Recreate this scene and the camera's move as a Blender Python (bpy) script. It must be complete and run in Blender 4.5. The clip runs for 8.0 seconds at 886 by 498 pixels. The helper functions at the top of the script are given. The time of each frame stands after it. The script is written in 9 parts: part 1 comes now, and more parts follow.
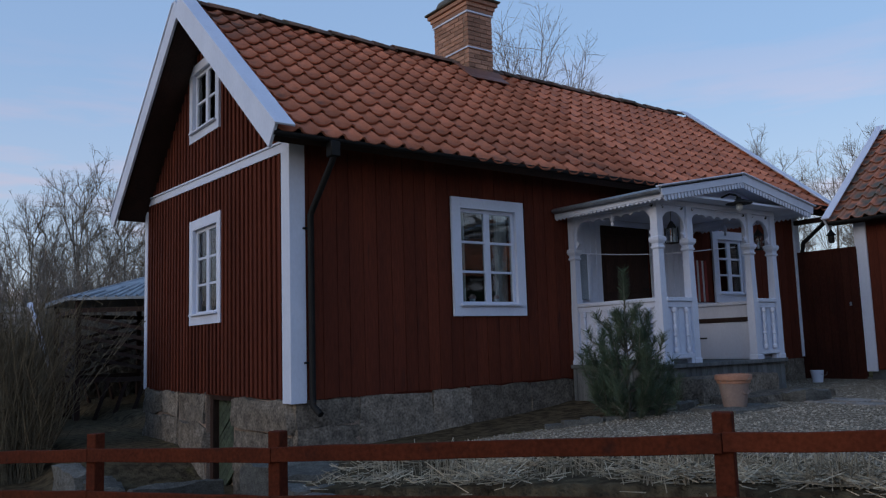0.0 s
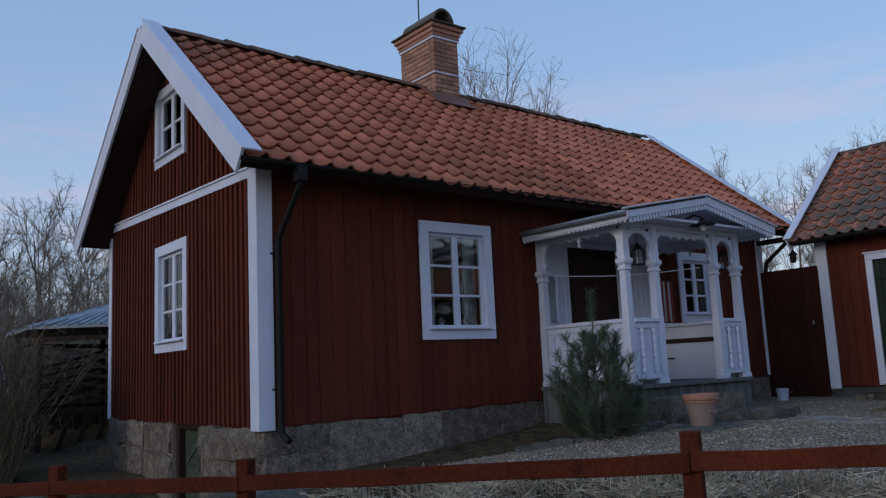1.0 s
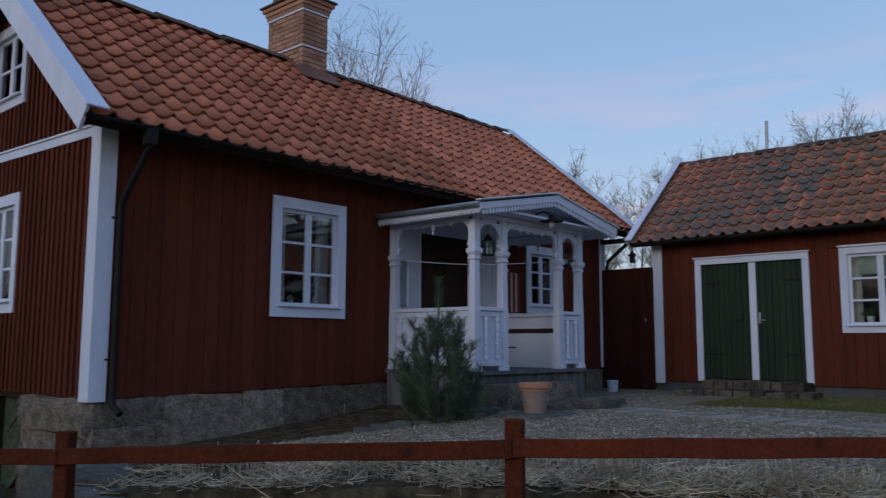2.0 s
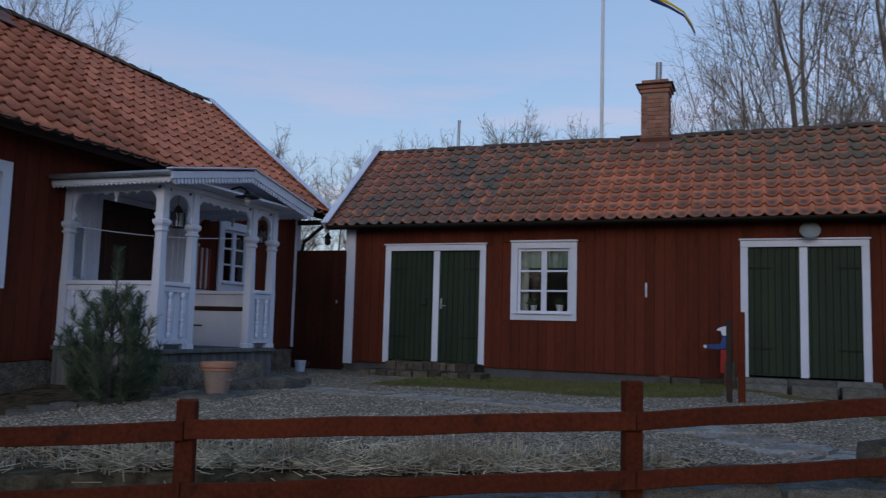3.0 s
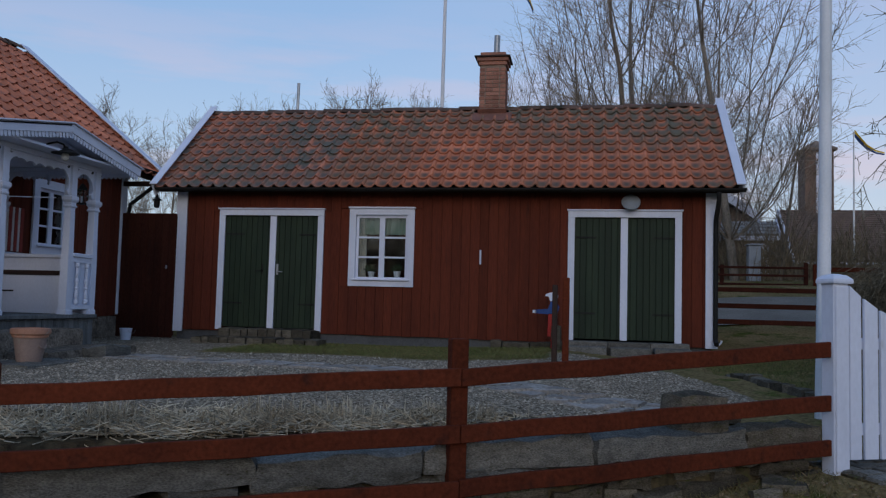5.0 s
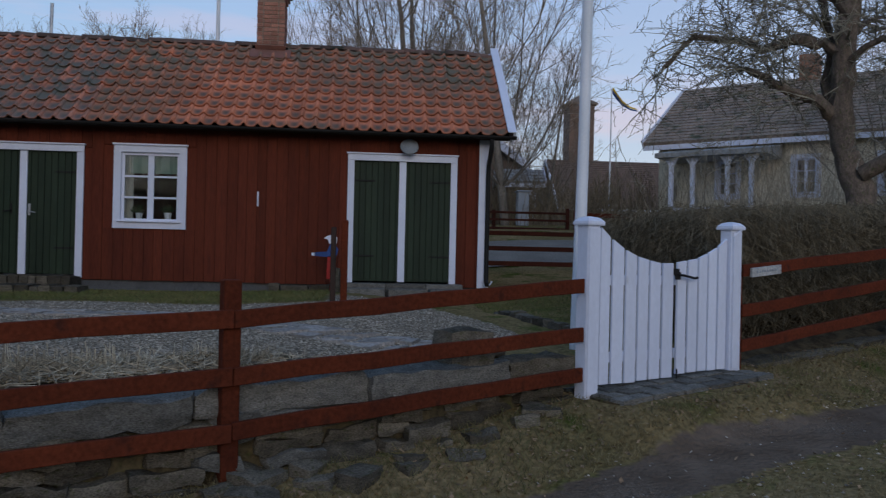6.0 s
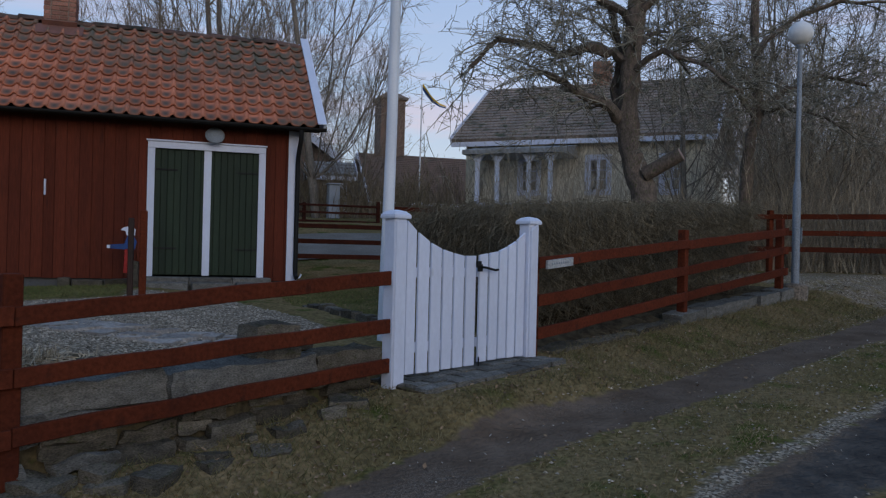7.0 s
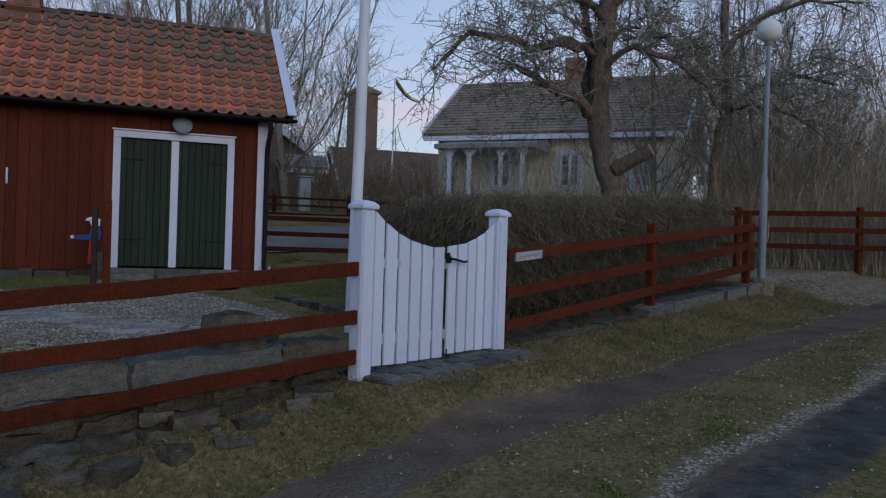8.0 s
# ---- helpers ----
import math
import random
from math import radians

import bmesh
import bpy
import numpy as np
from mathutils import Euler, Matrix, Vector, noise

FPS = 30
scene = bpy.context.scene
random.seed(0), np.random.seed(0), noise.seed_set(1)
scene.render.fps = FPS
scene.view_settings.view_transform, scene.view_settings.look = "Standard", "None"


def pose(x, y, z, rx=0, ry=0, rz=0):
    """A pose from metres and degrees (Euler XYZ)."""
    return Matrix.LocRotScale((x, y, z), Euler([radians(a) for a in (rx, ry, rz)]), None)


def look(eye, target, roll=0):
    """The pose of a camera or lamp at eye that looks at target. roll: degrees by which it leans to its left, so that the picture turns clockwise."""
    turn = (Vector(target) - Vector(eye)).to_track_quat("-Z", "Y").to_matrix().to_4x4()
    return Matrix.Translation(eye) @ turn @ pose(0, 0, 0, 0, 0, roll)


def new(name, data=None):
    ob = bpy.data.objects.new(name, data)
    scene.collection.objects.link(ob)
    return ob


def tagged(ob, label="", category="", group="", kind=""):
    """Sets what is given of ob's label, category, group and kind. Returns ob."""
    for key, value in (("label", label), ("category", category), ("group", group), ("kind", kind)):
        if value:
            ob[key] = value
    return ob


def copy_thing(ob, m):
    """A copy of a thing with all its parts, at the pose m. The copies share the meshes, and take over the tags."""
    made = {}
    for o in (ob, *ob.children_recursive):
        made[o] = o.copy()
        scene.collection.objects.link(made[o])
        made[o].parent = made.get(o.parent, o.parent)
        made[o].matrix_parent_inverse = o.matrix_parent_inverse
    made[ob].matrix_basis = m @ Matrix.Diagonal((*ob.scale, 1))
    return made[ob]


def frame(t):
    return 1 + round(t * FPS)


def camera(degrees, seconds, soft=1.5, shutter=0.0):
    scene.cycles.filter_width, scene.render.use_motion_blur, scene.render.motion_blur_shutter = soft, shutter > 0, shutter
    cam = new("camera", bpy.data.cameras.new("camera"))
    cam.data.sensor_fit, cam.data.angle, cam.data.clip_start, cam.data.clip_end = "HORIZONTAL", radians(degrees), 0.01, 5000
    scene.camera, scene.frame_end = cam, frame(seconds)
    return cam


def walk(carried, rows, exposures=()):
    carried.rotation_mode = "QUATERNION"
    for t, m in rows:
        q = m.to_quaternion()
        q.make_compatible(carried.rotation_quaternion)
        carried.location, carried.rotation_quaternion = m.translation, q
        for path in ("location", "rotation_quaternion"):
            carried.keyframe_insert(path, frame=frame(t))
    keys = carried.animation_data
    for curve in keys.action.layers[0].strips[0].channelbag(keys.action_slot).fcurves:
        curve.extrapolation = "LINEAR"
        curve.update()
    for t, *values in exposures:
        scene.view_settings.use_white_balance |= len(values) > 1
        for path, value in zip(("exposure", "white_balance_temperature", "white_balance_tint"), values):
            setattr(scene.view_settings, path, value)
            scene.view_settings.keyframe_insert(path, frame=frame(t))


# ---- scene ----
cam = camera(56.8, 8.0, 1.2, 0.15)
PATH = [
    (0, (-0.357, -0.882, 0.64), (0.811, 0.725, 0.875), -1.8),
    (0.5, (-0.354, -0.895, 0.638), (0.845, 0.677, 0.94), -3.3),
    (1, (-0.36, -0.894, 0.639), (0.866, 0.66, 0.928), -2.7),
    (1.2, (-0.366, -0.893, 0.64), (0.864, 0.658, 0.926), -2.2),
    (2.3, (-0.311, -1.008, 0.662), (1.315, 0.137, 0.877), 1.3),
    (2.5, (-0.292, -1.008, 0.66), (1.427, -0.008, 0.872), 1.9),
    (3, (-0.267, -1.017, 0.656), (1.59, -0.303, 0.853), 1.6),
    (3.5, (-0.257, -1.023, 0.65), (1.682, -0.57, 0.836), 1.7),
    (4, (-0.25, -1.016, 0.65), (1.703, -0.615, 0.805), 1.8),
    (4.2, (-0.259, -1.019, 0.646), (1.693, -0.611, 0.798), 1.5),
    (5.3, (-0.231, -1.097, 0.577), (1.752, -0.855, 0.684), 1.6),
    (5.5, (-0.224, -1.104, 0.567), (1.772, -0.996, 0.644), 1.6),
    (6, (-0.22, -1.106, 0.574), (1.771, -1.293, 0.586), 1.3),
    (6.5, (-0.246, -1.117, 0.574), (1.706, -1.554, 0.596), 1.7),
    (7, (-0.255, -1.129, 0.571), (1.642, -1.763, 0.577), 1.4),
    (7.5, (-0.237, -1.155, 0.557), (1.649, -1.819, 0.564), 1.6),
    (8, (-0.228, -1.171, 0.542), (1.646, -1.869, 0.538), 1.8),
]
walk(cam, [(t, look(eye, target, roll)) for t, eye, target, roll in PATH], [(0.0, 0.12, 6500, 10), (1.2, 0.08, 6500, 10), (2.5, 0.04, 6500, 10), (4.0, 0.05, 6500, 10), (8.0, 0.08, 6500, 10)])

# world: a clear dusk sky with a few thin rosy clouds, the sun just down behind the camera's right
SUN_AZ, SUN_EL = radians(266), radians(3.0)
world = bpy.data.worlds.new("dusk")
scene.world = world
world.use_nodes = True
wn, wl = world.node_tree.nodes, world.node_tree.links
wn.clear()


def wnode(kind, **values):
    nd = wn.new(kind)
    for key, value in values.items():
        nd.inputs[key].default_value = value
    return nd


sky = wn.new("ShaderNodeTexSky")
sky.sky_type, sky.sun_disc, sky.sun_elevation, sky.sun_rotation = "NISHITA", False, SUN_EL, SUN_AZ
sky.air_density, sky.dust_density, sky.ozone_density = 1.0, 0.6, 2.5
coord = wn.new("ShaderNodeTexCoord")
apart = wn.new("ShaderNodeSeparateXYZ")
wl.new(coord.outputs["Generated"], apart.inputs[0])
# height gradient of the dusk air
ramp = wn.new("ShaderNodeValToRGB")
wl.new(apart.outputs["Z"], ramp.inputs[0])
for n, (at, rgb) in enumerate(((0.0, (0.70, 0.65, 0.73)), (0.10, (0.55, 0.64, 0.85)), (0.32, (0.35, 0.51, 0.81)), (0.85, (0.19, 0.34, 0.66)))):
    el = ramp.color_ramp.elements[n] if n < 2 else ramp.color_ramp.elements.new(at)
    el.position, el.color = at, (*rgb, 1)
# clouds: long thin streaks low in the sky
stretch = wn.new("ShaderNodeMapping")
stretch.inputs["Scale"].default_value = (2.2, 2.2, 16.0)
wl.new(coord.outputs["Generated"], stretch.inputs[0])
puff = wnode("ShaderNodeTexNoise", Scale=1.3, Detail=6.0, Roughness=0.55)
wl.new(stretch.outputs[0], puff.inputs["Vector"])
thick = wn.new("ShaderNodeMapRange")
thick.inputs[1].default_value, thick.inputs[2].default_value = 0.47, 0.60
wl.new(puff.outputs[0], thick.inputs[0])
low = wn.new("ShaderNodeMapRange")
low.inputs[1].default_value, low.inputs[2].default_value, low.inputs[3].default_value, low.inputs[4].default_value = 0.06, 0.36, 1.0, 0.0
wl.new(apart.outputs["Z"], low.inputs[0])
both = wn.new("ShaderNodeMath")
both.operation = "MULTIPLY"
wl.new(thick.outputs[0], both.inputs[0])
wl.new(low.outputs[0], both.inputs[1])
cloud = wn.new("ShaderNodeMix")
cloud.data_type = "RGBA"
cloud.inputs["B"].default_value = (0.80, 0.58, 0.68, 1)
wl.new(both.outputs[0], cloud.inputs["Factor"])
air = wnode("ShaderNodeBackground", Strength=0.68)
# a rosy haze low in the south-east
toward = wn.new("ShaderNodeVectorMath")
toward.operation = "DOT_PRODUCT"
toward.inputs[1].default_value = (0.80, -0.60, 0.0)
wl.new(coord.outputs["Generated"], toward.inputs[0])
rosy = wn.new("ShaderNodeMapRange")
rosy.inputs[1].default_value, rosy.inputs[2].default_value, rosy.inputs[4].default_value = 0.55, 1.0, 0.38
wl.new(toward.outputs["Value"], rosy.inputs[0])
haze = wn.new("ShaderNodeMix")
haze.data_type = "RGBA"
haze.inputs["B"].default_value = (0.66, 0.61, 0.78, 1)
wl.new(rosy.outputs[0], haze.inputs["Factor"])
wl.new(ramp.outputs[0], haze.inputs["A"])
wl.new(haze.outputs["Result"], cloud.inputs["A"])
wl.new(cloud.outputs["Result"], air.inputs[0])
glow = wnode("ShaderNodeBackground", Strength=0.10)
wl.new(sky.outputs[0], glow.inputs[0])
total = wn.new("ShaderNodeAddShader")
wl.new(air.outputs[0], total.inputs[0])
wl.new(glow.outputs[0], total.inputs[1])
wl.new(total.outputs[0], wn.new("ShaderNodeOutputWorld").inputs[0])

sun = new("sun", bpy.data.lights.new("sun", "SUN"))
sun.data.energy, sun.data.angle, sun.data.color = 0.60, radians(30), (1.0, 0.89, 0.79)
sun.matrix_world = look((0, 0, 0), (math.sin(SUN_AZ) * -1, math.cos(SUN_AZ) * -1, -0.30))
# ---- materials ----
def surface(name, a, b, scale=(1, 1, 1), size=3.0, rough=0.8, metal=0.0, bump=0.3, grain=60.0, spots=None, vary=0.15, cover=0.45, fine=0.35, gloss=0.22):
    """Paint, wood, stone and so on: two colours mixed by a large noise, a fine grain, stains of a third colour, and a change from piece to piece."""
    m = bpy.data.materials.new(name)
    m.use_nodes = True
    nt = m.node_tree
    N, L = nt.nodes, nt.links
    bs = N["Principled BSDF"]
    pos = N.new("ShaderNodeNewGeometry")
    mp = N.new("ShaderNodeMapping")
    mp.inputs["Scale"].default_value = scale
    L.new(pos.outputs["Position"], mp.inputs[0])
    info = N.new("ShaderNodeObjectInfo")
    rnd = N.new("ShaderNodeMath")
    rnd.operation = "ADD"
    L.new(info.outputs["Random"], rnd.inputs[0])
    L.new(pos.outputs["Random Per Island"], rnd.inputs[1])
    fr = N.new("ShaderNodeMath")
    fr.operation = "FRACT"
    L.new(rnd.outputs[0], fr.inputs[0])
    big = N.new("ShaderNodeTexNoise")
    big.inputs["Scale"].default_value, big.inputs["Detail"].default_value = size, 5.0
    L.new(mp.outputs[0], big.inputs["Vector"])
    little = N.new("ShaderNodeTexNoise")
    little.inputs["Scale"].default_value, little.inputs["Detail"].default_value = grain, 4.0
    L.new(mp.outputs[0], little.inputs["Vector"])
    spread = N.new("ShaderNodeMapRange")
    spread.inputs[1].default_value, spread.inputs[2].default_value = 0.3, 0.7
    L.new(big.outputs[0], spread.inputs[0])
    mx = N.new("ShaderNodeMix")
    mx.data_type = "RGBA"
    mx.inputs["A"].default_value, mx.inputs["B"].default_value = (*a, 1), (*b, 1)
    L.new(spread.outputs[0], mx.inputs["Factor"])
    out = mx.outputs["Result"]
    if spots:
        st = N.new("ShaderNodeTexNoise")
        st.inputs["Scale"].default_value, st.inputs["Detail"].default_value = size * 2.7, 6.0
        L.new(mp.outputs[0], st.inputs["Vector"])
        sr = N.new("ShaderNodeMapRange")
        sr.inputs[1].default_value, sr.inputs[2].default_value = 1 - cover, 1.15 - cover
        L.new(st.outputs[0], sr.inputs[0])
        m2 = N.new("ShaderNodeMix")
        m2.data_type = "RGBA"
        m2.inputs["B"].default_value = (*spots, 1)
        L.new(sr.outputs[0], m2.inputs["Factor"])
        L.new(out, m2.inputs["A"])
        out = m2.outputs["Result"]
    gr = N.new("ShaderNodeMapRange")
    gr.inputs[1].default_value, gr.inputs[2].default_value = 0.25, 0.75
    gr.inputs[3].default_value, gr.inputs[4].default_value = 1 - fine, 1 + fine
    L.new(little.outputs[0], gr.inputs[0])
    vr = N.new("ShaderNodeMapRange")
    vr.inputs[3].default_value, vr.inputs[4].default_value = 1 - vary, 1 + vary
    L.new(fr.outputs[0], vr.inputs[0])
    mul = N.new("ShaderNodeMath")
    mul.operation = "MULTIPLY"
    L.new(gr.outputs[0], mul.inputs[0])
    L.new(vr.outputs[0], mul.inputs[1])
    hs = N.new("ShaderNodeHueSaturation")
    L.new(mul.outputs[0], hs.inputs["Value"])
    L.new(out, hs.inputs["Color"])
    L.new(hs.outputs[0], bs.inputs["Base Color"])
    bs.inputs["Roughness"].default_value, bs.inputs["Metallic"].default_value = rough, metal
    bs.inputs["Specular IOR Level"].default_value = gloss
    if bump:
        bp = N.new("ShaderNodeBump")
        bp.inputs["Strength"].default_value, bp.inputs["Distance"].default_value = bump, 0.01
        L.new(little.outputs[0], bp.inputs["Height"])
        L.new(bp.outputs[0], bs.inputs["Normal"])
    return m


def glass(name, tint=(1, 1, 1)):
    m = bpy.data.materials.new(name)
    m.use_nodes = True
    N, L = m.node_tree.nodes, m.node_tree.links
    N.remove(N["Principled BSDF"])
    clear, shine, fres, mix = N.new("ShaderNodeBsdfTransparent"), N.new("ShaderNodeBsdfGlossy"), N.new("ShaderNodeFresnel"), N.new("ShaderNodeMixShader")
    clear.inputs[0].default_value = (*tint, 1)
    shine.inputs["Roughness"].default_value = 0.03
    fres.inputs[0].default_value = 1.5
    wave = N.new("ShaderNodeTexNoise")
    wave.inputs["Scale"].default_value = 2.5
    pos = N.new("ShaderNodeNewGeometry")
    L.new(pos.outputs["Position"], wave.inputs["Vector"])
    bp = N.new("ShaderNodeBump")
    bp.inputs["Strength"].default_value, bp.inputs["Distance"].default_value = 0.25, 0.02
    L.new(wave.outputs[0], bp.inputs["Height"])
    L.new(bp.outputs[0], shine.inputs["Normal"])
    L.new(fres.outputs[0], mix.inputs[0])
    L.new(clear.outputs[0], mix.inputs[1])
    L.new(shine.outputs[0], mix.inputs[2])
    L.new(mix.outputs[0], N["Material Output"].inputs[0])
    return m


def tile_clay(name, a, b, dirt, moss, amount, lichen, grown=()):
    """Fired clay roof tiles, with soot in the pans and lichen that gathers in patches."""
    m = surface(name, a, b, (1, 1, 1), 1.1, 0.82, 0.0, 0.35, 90.0, None, 0.22, 0.4, 0.22)
    N, L = m.node_tree.nodes, m.node_tree.links
    hs = next(n for n in N if n.type == "HUE_SAT")
    bs = N["Principled BSDF"]
    pos = next(n for n in N if n.type == "NEW_GEOMETRY")
    uv = N.new("ShaderNodeUVMap")
    sep = N.new("ShaderNodeSeparateXYZ")
    L.new(uv.outputs[0], sep.inputs[0])

    def hump(out, at, wide):
        d = N.new("ShaderNodeMath"); d.operation = "SUBTRACT"; d.inputs[1].default_value = at
        L.new(out, d.inputs[0])
        s = N.new("ShaderNodeMath"); s.operation = "DIVIDE"; s.inputs[1].default_value = wide
        L.new(d.outputs[0], s.inputs[0])
        q = N.new("ShaderNodeMath"); q.operation = "MULTIPLY"
        L.new(s.outputs[0], q.inputs[0]); L.new(s.outputs[0], q.inputs[1])
        o = N.new("ShaderNodeMath"); o.operation = "SUBTRACT"; o.inputs[0].default_value = 1.0; o.use_clamp = True
        L.new(q.outputs[0], o.inputs[1])
        return o.outputs[0]

    def times(x, y):
        k = N.new("ShaderNodeMath"); k.operation = "MULTIPLY"; k.use_clamp = True
        L.new(x, k.inputs[0]); L.new(y, k.inputs[1])
        return k.outputs[0]

    def patch(size, lo, hi):
        t = N.new("ShaderNodeTexNoise"); t.inputs["Scale"].default_value = size; t.inputs["Detail"].default_value = 5.0
        L.new(pos.outputs["Position"], t.inputs["Vector"])
        r = N.new("ShaderNodeMapRange"); r.inputs[1].default_value = lo; r.inputs[2].default_value = hi
        L.new(t.outputs[0], r.inputs[0])
        return r.outputs[0]

    def lay(under, rgb, factor):
        k = N.new("ShaderNodeMix"); k.data_type = "RGBA"; k.inputs["B"].default_value = (*rgb, 1)
        L.new(under, k.inputs["A"]); L.new(factor, k.inputs["Factor"])
        return k.outputs["Result"]

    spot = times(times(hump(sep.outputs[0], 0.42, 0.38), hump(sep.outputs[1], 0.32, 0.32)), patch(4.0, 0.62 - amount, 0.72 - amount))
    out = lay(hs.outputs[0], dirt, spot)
    out = lay(out, moss, times(patch(0.55, 0.66 - lichen, 0.86 - lichen), patch(9.0, 0.35, 0.6)))
    for centre, radius in grown:
        dist = N.new("ShaderNodeVectorMath"); dist.operation = "DISTANCE"; dist.inputs[1].default_value = centre
        L.new(pos.outputs["Position"], dist.inputs[0])
        fall = N.new("ShaderNodeMapRange"); fall.inputs[1].default_value = radius; fall.inputs[2].default_value = radius * 0.35
        L.new(dist.outputs["Value"], fall.inputs[0])
        out = lay(out, moss, times(fall.outputs[0], patch(5.0, 0.36, 0.62)))
    L.new(out, bs.inputs["Base Color"])
    return m


RED = surface("red_ochre_paint", (0.125, 0.029, 0.014), (0.092, 0.022, 0.012), (1, 1, 0.12), 5.0, 0.9, 0, 0.35, 55, (0.060, 0.018, 0.012), 0.16, 0.36, 0.22, 0.2)
RED_FENCE = surface("red_fence_paint", (0.115, 0.026, 0.011), (0.080, 0.019, 0.009), (1, 1, 1), 3.0, 0.85, 0, 0.5, 40, (0.05, 0.016, 0.010), 0.15, 0.40, 0.3, 0.1)
RED_DARK = surface("dark_red_timber", (0.060, 0.018, 0.011), (0.040, 0.013, 0.009), (1, 1, 0.3), 4.0, 0.9, 0, 0.4, 50, (0.030, 0.014, 0.010), 0.18, 0.38, 0.25, 0.1)
WHITE = surface("white_paint", (0.71, 0.745, 0.85), (0.63, 0.665, 0.77), (1, 1, 0.5), 2.5, 0.55, 0, 0.12, 40, (0.45, 0.45, 0.43), 0.05, 0.28, 0.05)
GREEN = surface("dark_green_paint", (0.024, 0.040, 0.022), (0.015, 0.027, 0.016), (1, 1, 0.2), 4.0, 0.6, 0, 0.25, 50, (0.03, 0.045, 0.035), 0.12, 0.3, 0.15)
GREEN_PALE = surface("faded_green_paint", (0.085, 0.105, 0.065), (0.06, 0.075, 0.05), (1, 1, 1), 4.0, 0.8, 0, 0.3, 40, (0.04, 0.045, 0.035), 0.15)
CLAY = tile_clay("clay_tiles", (0.54, 0.195, 0.110), (0.46, 0.165, 0.096), (0.22, 0.105, 0.075), (0.20, 0.115, 0.085), 0.02, 0.06, (((3.4, 9.0, 5.0), 0.8),))
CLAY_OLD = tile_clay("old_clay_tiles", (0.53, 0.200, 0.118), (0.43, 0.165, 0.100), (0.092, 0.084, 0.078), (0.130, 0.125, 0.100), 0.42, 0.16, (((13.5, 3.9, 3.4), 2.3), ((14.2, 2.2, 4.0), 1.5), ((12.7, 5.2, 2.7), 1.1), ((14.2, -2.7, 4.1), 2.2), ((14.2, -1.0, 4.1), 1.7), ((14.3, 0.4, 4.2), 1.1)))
RIDGE = surface("ridge_clay", (0.16, 0.092, 0.070), (0.10, 0.072, 0.056), (1, 1, 1), 2.0, 0.85, 0, 0.4, 60, (0.05, 0.05, 0.035), 0.3)
APRON = surface("red_sheet_metal", (0.25, 0.115, 0.085), (0.17, 0.085, 0.065), (1, 1, 1), 4.0, 0.6, 0, 0.1, 40, (0.10, 0.075, 0.06), 0.1, 0.4, 0.15)
BRICK = surface("chimney_brick", (0.42, 0.230, 0.155), (0.34, 0.185, 0.125), (1, 1, 1), 3.0, 0.85, 0, 0.4, 70, (0.16, 0.10, 0.075), 0.25, 0.35)
BRICK_RED = surface("shed_chimney_brick", (0.33, 0.155, 0.11), (0.25, 0.125, 0.09), (1, 1, 1), 5.0, 0.9, 0, 0.6, 50, (0.20, 0.14, 0.115), 0.25, 0.40)
MORTAR = surface("mortar", (0.30, 0.215, 0.16), (0.22, 0.165, 0.13), rough=0.95)
GRANITE = surface("granite", (0.27, 0.225, 0.178), (0.120, 0.100, 0.080), (1, 1, 1), 9.0, 0.92, 0, 1.0, 40, (0.30, 0.23, 0.165), 0.35, 0.36, 0.6, 0.1)
STONE_DARK = surface("field_stone", (0.145, 0.125, 0.095), (0.078, 0.068, 0.053), (1, 1, 2.0), 9.0, 0.94, 0, 1.0, 70, (0.064, 0.064, 0.032), 0.45, 0.44, 0.5, 0.05)
PLINTH = surface("grey_plinth", (0.115, 0.118, 0.122), (0.085, 0.088, 0.094), (1, 1, 1), 4.0, 0.9, 0, 0.4, 50, (0.06, 0.06, 0.058), 0.1, 0.4, 0.2)
SLATE = surface("grey_flagstone", (0.185, 0.176, 0.155), (0.105, 0.100, 0.088), (1, 1, 2.2), 11.0, 0.92, 0, 1.0, 70, (0.075, 0.074, 0.046), 0.3, 0.40, 0.5, 0.06)
PAVER = surface("pale_paving", (0.34, 0.30, 0.26), (0.24, 0.21, 0.18), (1, 1, 1), 6.0, 0.88, 0, 0.7, 30, (0.19, 0.16, 0.12), 0.3, 0.42, 0.35)
MOSSY_SOIL = surface("mossy_soil", (0.065, 0.052, 0.030), (0.11, 0.085, 0.045), (1, 1, 1), 5.0, 0.95, 0, 1.0, 30, (0.085, 0.09, 0.03), 0.1, 0.45, 0.5)
LICHEN_TWIG = surface("lichened_twigs", (0.29, 0.275, 0.215), (0.15, 0.135, 0.105), size=4, rough=0.95, bump=0.0, vary=0.4)
WOOD_TWIG = surface("wood_edge_twigs", (0.42, 0.355, 0.260), (0.25, 0.215, 0.162), size=1.2, rough=0.95, bump=0.0, vary=0.45)
DECK = surface("weathered_boards", (0.175, 0.18, 0.18), (0.10, 0.105, 0.105), (4, 4, 0.4), 4.0, 0.85, 0, 0.4, 60, (0.08, 0.085, 0.085), 0.2, 0.4, 0.3)
TERRACOTTA = surface("terracotta", (0.34, 0.250, 0.215), (0.26, 0.19, 0.165), (1, 1, 1), 6.0, 0.85, 0, 0.15, 60, (0.30, 0.25, 0.21), 0.1, 0.42, 0.10)
CLAY_RIM = surface("orange_clay", (0.42, 0.215, 0.14), (0.33, 0.17, 0.115), (1, 1, 1), 8.0, 0.85, 0, 0.15, 60, (0.34, 0.25, 0.20), 0.1, 0.40, 0.10)
